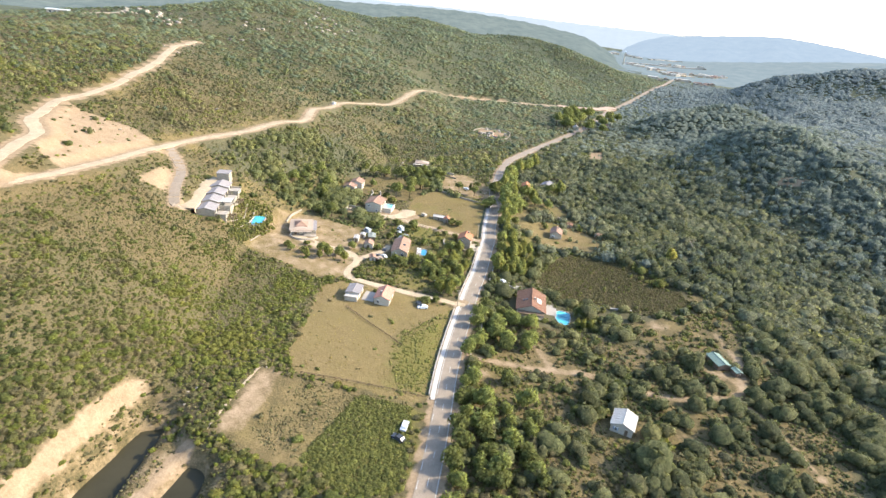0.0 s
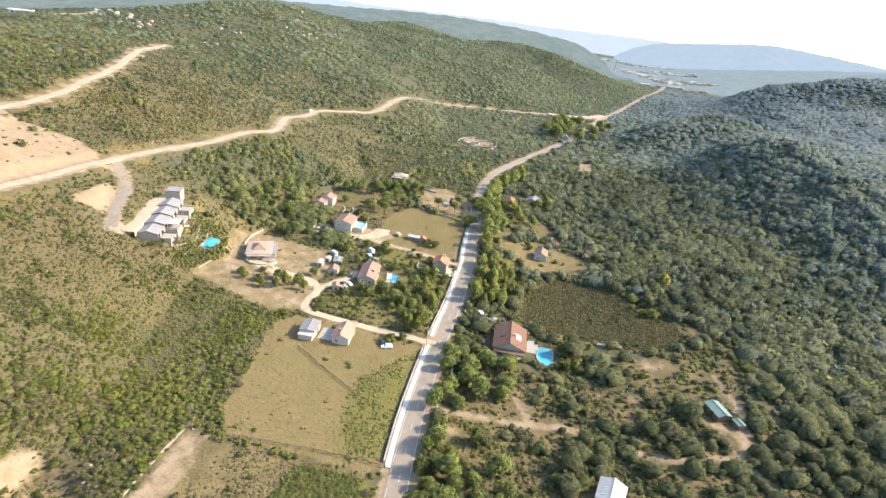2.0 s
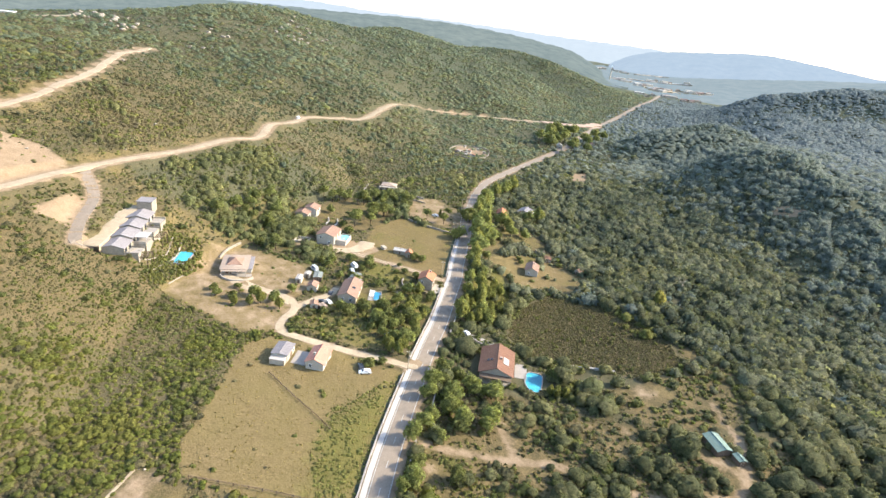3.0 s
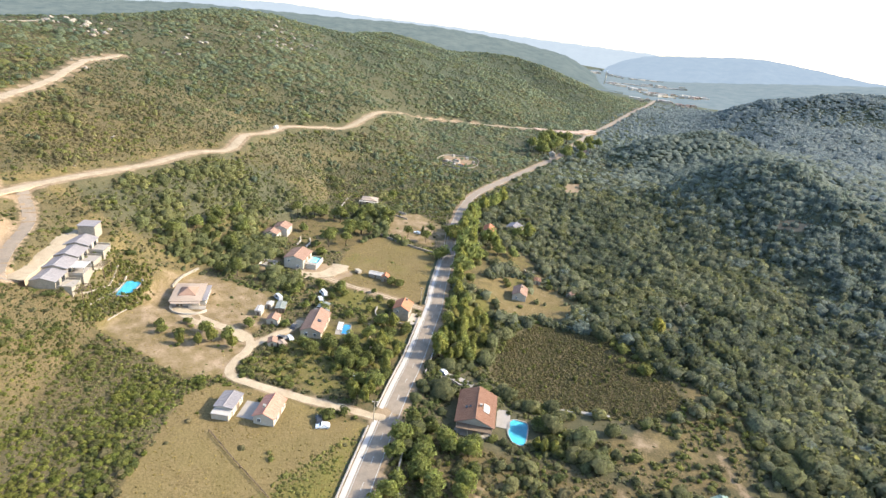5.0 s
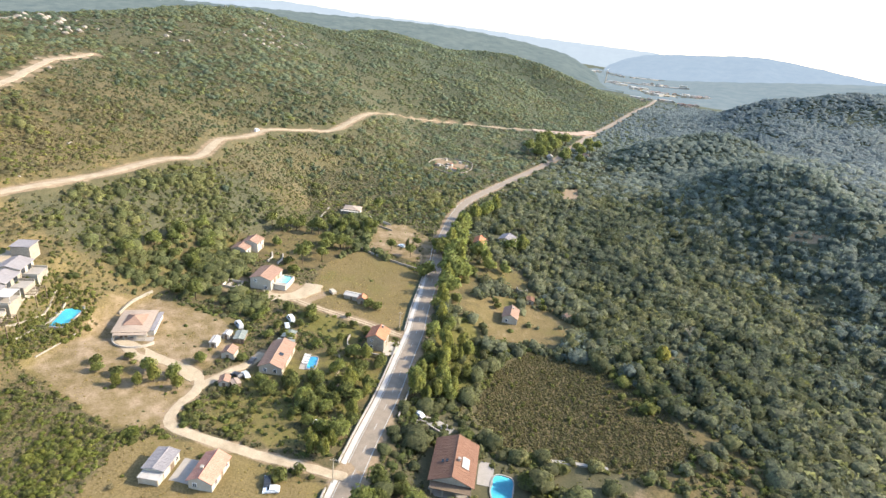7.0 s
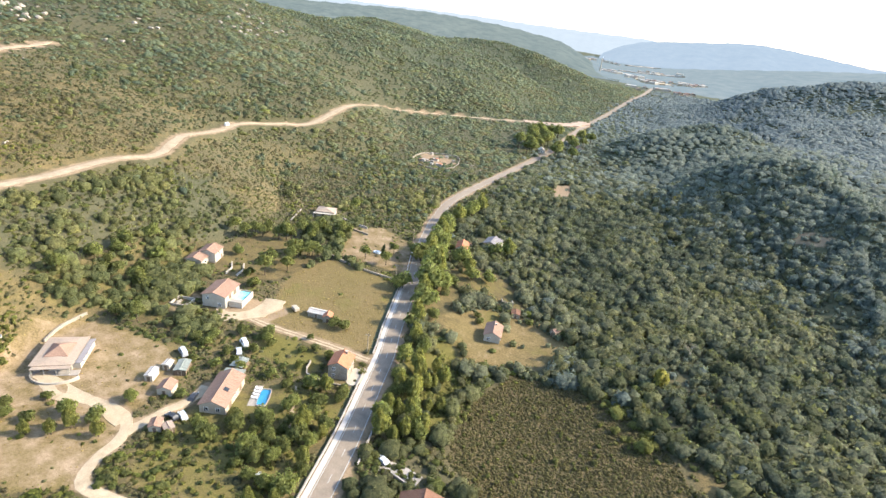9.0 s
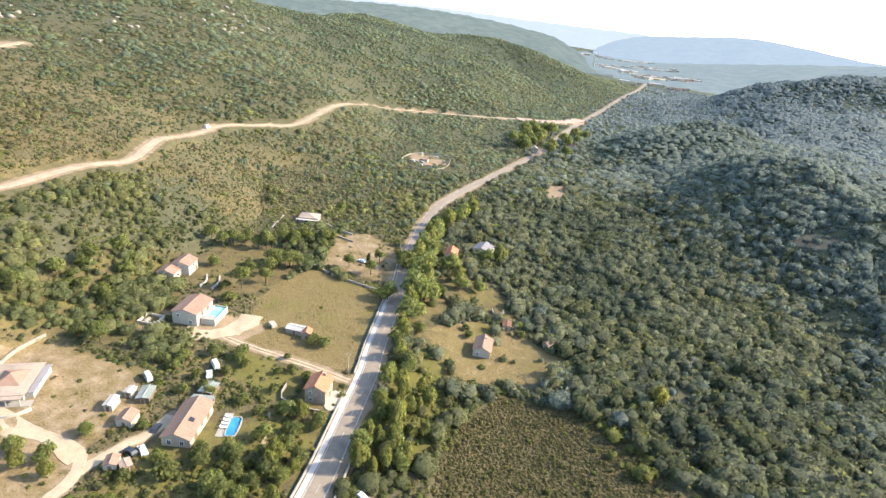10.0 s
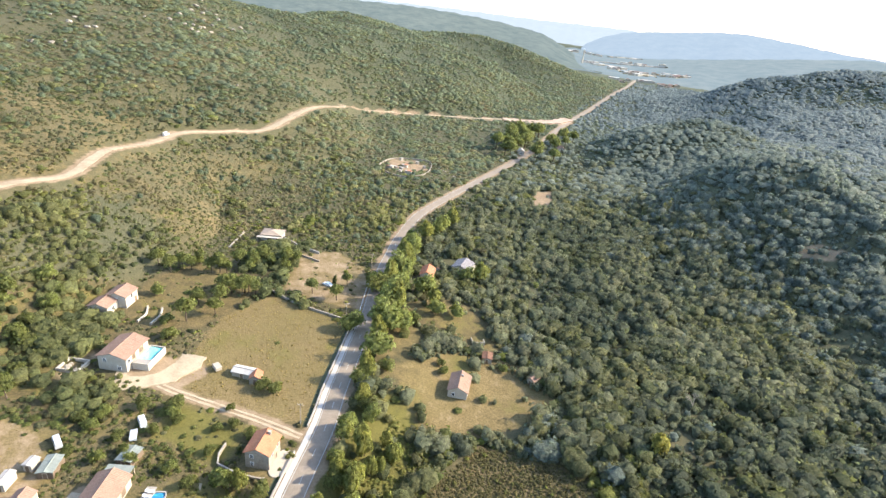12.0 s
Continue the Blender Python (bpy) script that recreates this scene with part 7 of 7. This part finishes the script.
for q in ((-2.6, 2.6, -1.9, -1.5), (-2.6, -2.2, -1.5, 1.9), (2.2, 2.6, -1.5, 0.6)):
    part("wall", boxed(*q, -0.6, 1.5), STONE, ruin)
vehicle(-104.0, 351.0, 80, WHITEPAINT, "white car parked in the pine plot")
vehicle(-193.8, 201.5, 70, DARKPAINT, "dark car parked in the sandy forecourt")
vehicle(-189.6, 193.0, 60, WHITEPAINT, "white car parked in the sandy forecourt")
vehicle(-197.4, 207.5, 110, DARKPAINT, "black car parked beside the tall end unit")
vehicle(-264.5, 438.0, 12, WHITEPAINT, "white van parked on the hillside dirt road", True)


# ---- boulders, rubble and odds and ends ----
def boulder_mesh(seed):
    bm = bmesh.new()
    bmesh.ops.create_icosphere(bm, subdivisions=2, radius=1.0)
    for v in bm.verts:
        v.co *= 0.8 + 0.45 * noise.noise(v.co * 1.1 + Vector((seed * 7.1, 0, 0)))
        v.co.z *= 0.62
    me = bpy.data.meshes.new("boulder")
    bm.to_mesh(me)
    bm.free()
    me.materials.append(PALESTONE)
    return me


STONES = [boulder_mesh(i) for i in range(5)]
rs = random.Random(11)


def boulder(x, y, k):
    b = new("boulder", rs.choice(STONES))
    b.matrix_world = pose(x, y, z_at(x, y) + 0.2 * k, rs.uniform(-15, 15), rs.uniform(-15, 15), rs.uniform(0, 360)) @ Matrix.Scale(k, 4)
    tagged(b, "pale granite boulder lying in hillside scrub", "boulder", "boulders on the hill")


for cx, cy, sx, sy, n, k in ((-520, 470, 22, 18, 26, 3.0), (-462, 450, 8, 8, 8, 3.2), (-402, 484, 8, 8, 3, 2.4), (-420, 700, 26, 30, 22, 3.0), (-402, 625, 16, 20, 16, 2.6), (-434, 532, 14, 14, 6, 2.4), (-372, 349, 10, 10, 4, 1.6), (-330, 560, 40, 60, 8, 1.5), (-255, 250, 16, 40, 8, 0.9), (-93.5, 114.5, 1.6, 0.8, 5, 0.55), (-110, 95, 5, 3, 6, 0.5)):
    for i in range(n):
        boulder(cx + rs.gauss(0, sx), cy + rs.gauss(0, sy), k * rs.uniform(0.5, 1.25))

# small pale blocks within the walled plot
for i in range(13):
    bx, by = -143 + rs.uniform(-13, 15), 549 + rs.uniform(-16, 18)
    bw, bl, bh = rs.uniform(1.2, 2.6), rs.uniform(1.8, 3.6), rs.uniform(0.9, 2.4)
    b = thing("stone_block", bx, by, rs.uniform(0, 90), None, "small pale stone block with a capping slab in a walled plot", "stone block", "blocks in the walled plot")
    part("body", boxed(-bw / 2, bw / 2, -bl / 2, bl / 2, -0.4, bh, 0.05), WHITEWALL if i % 3 else PALESTONE, b)
    part("slab", boxed(-bw / 2 - 0.12, bw / 2 + 0.12, -bl / 2 - 0.12, bl / 2 + 0.12, bh, bh + 0.15), ORANGE if i % 4 == 1 else CONCRETE, b)

# walled pit with rubble beside the white house
pit = thing("rubble_enclosure", -145.3, 263.6, 12, None, "open white walled enclosure filled with pale rubble", "enclosure")
for nm, q in (("wall", (-3.4, 3.4, -3.0, -2.7)), ("wall", (-3.4, 3.4, 2.7, 3.0)), ("wall", (-3.4, -3.1, -2.7, 2.7)), ("wall", (3.1, 3.4, -2.7, 2.7))):
    part(nm, boxed(*q, -0.8, 1.1), WHITEWALL, pit)
for i in range(7):
    o = new("rubble", rs.choice(STONES))
    o.parent = pit
    o.matrix_basis = pose(rs.uniform(-2.4, 2.4), rs.uniform(-2, 2), 0.25, 0, 0, rs.uniform(0, 360)) @ Matrix.Scale(rs.uniform(0.5, 1.0), 4)

# flat-roofed house on the hilltop
top_house = thing("house", -570.0, 416.0, 38, None, "long white flat-roofed house on the hilltop", "house")
part("wall", boxed(-9, 9, -4, 4, -3, 3.4), WHITEWALL, top_house)
part("roof", boxed(-10, 10, -5, 5, 3.4, 3.8), WHITEPAINT, top_house)
for i in range(4):
    opening(top_house, "window", "-y", -6 + 4 * i, 0.8, 2.0, 1.6, (9, 4))
tagged(ribbon("bare_bank", curve_through([(-560, 400), (-540, 425), (-520, 450)], 6.0), -9, 9, 0.6, DIRT, 4.0, 3.0), "bare pale bank before the hilltop house", "bank", "", "structure")

# roadside cluster where the side road meets the valley road
for x, y, tn, w, l, roof, text in ((-58, 690, 15, 7, 10, ORANGE, "roadside house with an orange roof under tall trees"), (-37, 702, 20, 6, 9, PINK, "small house with a pink roof behind the road"), (-71, 668, 15, 6, 8, SHEET, "pale-roofed roadside store under trees")):
    gable_house("house", x, y, tn, w, l, 3.2, 4.8, WHITEWALL, roof, text, [("window", "-y", 0.0, 0.9, 1.2, 1.2), ("door", "+x", 0.0, 0.0, 1.0, 2.1)])

tagged(ribbon("bare_bank", curve_through([(-118, 812), (-96, 824), (-76, 842), (-60, 866), (-50, 900)], 6.0), -7, 12, 0.8, PINKEARTH, 4.0, 2.5), "bare pinkish earth bank where two roads meet", "bank", "", "structure")

# ---- the far settlement ----
far_house = thing("far_house", 20.0, 1480.0, 15, None, "pale far-off building at the valley's end", "building", "far settlement")
part("wall", boxed(-6, 6, -4.5, 4.5, -3, 4), CREAM, far_house)
part("roof", ribbed_slope(9, 12, 4, 6.2, 1, 0.5, 1.5), PINK, far_house)
part("roof", ribbed_slope(9, 12, 4, 6.2, -1, 0.5, 1.5), PINK, far_house)
hall = thing("far_hall", 2.0, 1530.0, 8, None, "long pale flat-roofed hall at the valley's end", "building", "far halls")
part("wall", boxed(-12, 12, -8, 8, -6, 5), WHITEWALL, hall)
part("roof", boxed(-12.4, 12.4, -8.4, 8.4, 5, 5.6), SHEET, hall)


def plain_z(az, dist):
    """The far plain's height."""
    crest = 107 + 2700 * math.tan(radians(float(np.interp(az, [-6.5, -3.8, -1.5, 3, 8.2, 14], [-2.2, -2.0, -2.3, -2.2, -1.6, -0.85]))))
    u = max(0.0, (dist - 1540) / 1160)
    return -18 + (crest + 18) * u ** 0.8


rf = random.Random(21)
for az, dist, n, spread, hall_share in ((2.0, 1870, 14, 1.1, 0.25), (5.2, 1880, 14, 1.1, 0.25), (0.4, 1960, 8, 0.7, 0.5), (-1.9, 2080, 7, 0.7, 0.5), (-4.6, 2420, 9, 0.8, 0.4), (-2.0, 2520, 6, 1.0, 0.6), (3.0, 2250, 5, 1.6, 0.6), (4.6, 1480, 8, 0.9, 0.1), (2.4, 1500, 7, 0.8, 0.15)):
    for i in range(n):
        a, d = az + rf.gauss(0, spread * 0.6), dist + rf.uniform(-40, 40)
        x, y, z = polar(a, d, plain_z(a, d) if d > 1570 else 0)
        m = pose(x, y, z + 1 if d > 1570 else z_at(x, y), 0, 0, rf.uniform(0, 60))
        copy_thing(hall if rf.random() < hall_share else far_house, m)
# pale cleared ground between the far houses
for az0, d0, az1, d1, half, mat, label in ((1.3, 1880, 2.9, 1850, 26, DIRT, "pale cleared ground beside the far settlement"), (-2.7, 2090, -0.9, 2060, 20, CONCRETE, "pale yard among far halls"), (-1.2, 2200, 4.5, 2230, 8, CONCRETE, "far road crossing the plain"), (4.2, 1900, 6.0, 1870, 16, DIRT, "pale ground among far houses"), (-0.6, 2560, 2.2, 2600, 10, CONCRETE, "pale far track on the plain")):
    pts = [polar(az0 + (az1 - az0) * k / 8, d0 + (d1 - d0) * k / 8 + 14 * math.sin(2.1 * k), 0)[:2] for k in range(9)]
    lev = np.array([plain_z(az0 + (az1 - az0) * k / 8, d0 + (d1 - d0) * k / 8) for k in range(9)])
    tagged(ribbon("far_clearing", pts, -half, half, 3.0, mat, 6.0, half * 0.3, lev), label, "clearing", "", "structure")
tower = thing("far_tower", *polar(-2.95, 2000, 0)[:2], 0, plain_z(-2.95, 2000) - 4, "tall pale mast above the far settlement", "tower")
bm = bmesh.new()
limb(bm, (0, 0, -4), (0, 0, 46), 3.4, 1.6, 10)
part("shaft", bm, WHITEWALL, tower)
bm = bmesh.new()
limb(bm, (0, 0, 46), (0, 0, 49), 2.6, 2.6, 10)
part("head", bm, WHITEPAINT, tower)


# ---- grass, reeds and heath ----
TUFTS = [leaf_cloud(60 + s, 1, 3, 0.5, -1, 0.3) for s in range(4)]
FLAT = [leaf_cloud(65 + s, 1, 3, 0.5, -1, 0.45) for s in range(4)]


def sward(name, label, poly, step, size, tone, seed, mat, share_=1.0, clouds=TUFTS, free=False):
    xs_, ys_ = [q[0] for q in poly], [q[1] for q in poly]
    x, y, r = spots(min(xs_), max(xs_), min(ys_), max(ys_), step, seed, lambda a, b: inside(a, b, poly) > 0.3)
    m = r.uniform(size=len(x)) < share_ * (1.0 if free else clear(x, y)) * (1.0 if share_ == 1.0 else 0.35 + 0.65 * ramp(wave(x, y, 19, seed), -0.3, 0.3))
    x, y = x[m], y[m]
    ob = scatter(name, label, x, y, size * np.exp(r.normal(0, 0.3, len(x))), r.uniform(0.7, 1.2, len(x)), tone + 0.25 * wave(x, y, 13, seed + 1) + r.normal(0, 0.12, len(x)), clouds, mat, seed)
    ob["category"] = "grass"


sward("dry_grass", "tufted straw-coloured and green grass on the low field", LOW_FIELD, 1.0, 0.24, 0.5, 201, GRASSY, 0.5)
sward("green_grass", "rank yellow-green grass on the damp side of the field", [(-58, 178), (-55, 186), (-42, 130), (-50, 124), (-62, 140), (-66, 158)], 0.85, 0.50, 0.75, 219, BRAMBLE, 0.75, FLAT)
sward("dry_grass", "tufts of dry yellow grass in the meadow", MEADOW, 1.0, 0.28, 0.62, 202, GRASSY, 0.7)
sward("dry_grass", "low brown grass and cistus on the open slope", DRY_SLOPE, 1.3, 0.42, 0.35, 218, BRUSH, 0.8, FLAT)
sward("dry_grass", "sparse straw-coloured grass round the villa", VILLA_PLOT, 1.5, 0.26, 0.7, 203, GRASSY, 0.35)
sward("dry_grass", "coarse brown stubble and weeds", [(-79, 115.5), (-43, 124), (-42, 108), (-62, 88), (-68, 86), (-80, 90)], 0.75, 0.36, 0.5, 204, BRUSH, 0.9, FLAT)
sward("heath", "low brown-green heath covering an old field", HEATH, 0.78, 0.50, 0.45, 205, HEATHER, 1.0, [leaf_cloud(70 + s, 3, 4, 0.4, -1, 0.55) for s in range(3)])
sward("heath_bushes", "scattered green bushes in the old heath field", HEATH, 2.3, 0.8, 0.5, 220, FOLIAGE, 0.3, BUSHES["near"])
sward("heath", "low brown-green undergrowth between the oaks", OAK_CLEARINGS, 1.5, 0.55, 0.6, 213, HEATHER, 0.75, [leaf_cloud(75 + s, 3, 4, 0.4, -1, 0.6) for s in range(3)])
wall_along("garden_wall", [(-84.4, 256.3), (-81.8, 249.5), (-70.8, 249.6), (-68.2, 250.4)], 0.25, 1.0, STONE, "stone yard wall beside the two-storey house", CONCRETE)
for i in range(5):
    sward("vegetable_row", "row of green vegetables in a kitchen garden", [(-70 + 1.8 * i, 241), (-69.2 + 1.8 * i, 241), (-70.2 + 1.8 * i, 248), (-71 + 1.8 * i, 248)], 0.5, 0.3, 0.6, 240 + i, BRAMBLE, 1.0, MOUNDS, True)
sward("reeds", "tall green reeds and brambles beside the road", REEDS, 0.66, 0.6, 0.5, 206, BRAMBLE, 1.0, [leaf_cloud(80 + s, 6, 4, 0.34, -1, 0.6) for s in range(4)])
sward("heath", "low dry brush over the dug ground round the pits", DIGGINGS, 0.9, 0.42, 0.6, 214, BRUSH, 0.85, FLAT)
sward("bramble_patch", "green brambles along the edge of the heath", [(-47, 250), (-32, 246), (-27, 262), (-36, 292), (-47, 287)], 1.0, 0.7, 0.5, 216, BRAMBLE, 0.8, MOUNDS)
sward("garden_shrubs", "mixed garden shrubs and fruit bushes", GARDEN, 2.4, 0.85, 0.62, 207, BRAMBLE, 0.45, BUSHES["near"])
sward("garden_shrubs", "bright green terrace planting below the slate-roofed house", [(-187, 219), (-172, 217), (-170.5, 208), (-166, 197), (-158, 186), (-168, 183), (-175, 196)], 1.25, 0.72, 0.5, 208, BRAMBLE, 1.0, BUSHES["near"], True)
sward("garden_shrubs", "rows of green shrubs on the garden terraces round the pool", [(-173.5, 200), (-177.8, 219.4), (-169.7, 223), (-158.7, 207.5), (-157, 182.5), (-163, 178.5), (-168, 188)], 1.25, 0.72, 0.55, 221, BRAMBLE, 1.0, BUSHES["near"])
sward("garden_shrubs", "bright green planting below the hillside pool", [(-163, 214), (-158, 208), (-158, 196), (-163, 198)], 1.1, 1.0, 0.5, 212, BRAMBLE, 1.0, BUSHES["near"], True)
sward("bank_shrubs", "green bushes round the flooded pits", [(-110, 84), (-100, 88), (-78, 82), (-72, 60), (-66, 45), (-80, 78), (-98, 82), (-104, 60)], 1.6, 0.8, 0.6, 209, FOLIAGE, 0.7, BUSHES["near"])
sward("bramble_patch", "bright green brambles in a gap between oaks", BRAMBLES, 0.95, 0.6, 0.72, 215, BRAMBLE, 0.8, MOUNDS)
sward("thicket", "bright green young trees along the edge of the wood", [(-22, 347), (-6, 331), (7, 301), (19, 271), (32, 262), (31, 290), (12, 331), (-8, 358)], 2.4, 1.5, 0.4, 217, BRAMBLE, 0.85, CROWNS["near"])
sward("hedge", "dark hedge along the edge of the heath", [(-19, 291), (4, 290), (6, 296), (-18, 298)], 1.6, 1.3, 0.3, 210, WOODLAND, 1.0, BUSHES["near"])
sward("hedge", "dark hedge behind the small cream house", [(-52, 314), (-40, 331), (-28, 334), (-5, 324), (-4, 329), (-28, 339), (-44, 337)], 1.8, 1.4, 0.3, 211, WOODLAND, 1.0, BUSHES["near"])

# ---- scrub on the land behind and beside the flight ----
for step, seed, near, far_, k in ((2.9, 231, 0, 230, 1.35), (6.0, 233, 230, 420, 2.1)):
    x, y, r = spots(-420, 420, -180, 460, step, seed, lambda a, b: ~in_sight(a, b, 6) & (np.hypot(a, b - 60) < far_) & (np.hypot(a, b - 60) >= near))
    m = r.uniform(size=len(x)) < 0.9 * clear(x, y)
    x, y = x[m], y[m]
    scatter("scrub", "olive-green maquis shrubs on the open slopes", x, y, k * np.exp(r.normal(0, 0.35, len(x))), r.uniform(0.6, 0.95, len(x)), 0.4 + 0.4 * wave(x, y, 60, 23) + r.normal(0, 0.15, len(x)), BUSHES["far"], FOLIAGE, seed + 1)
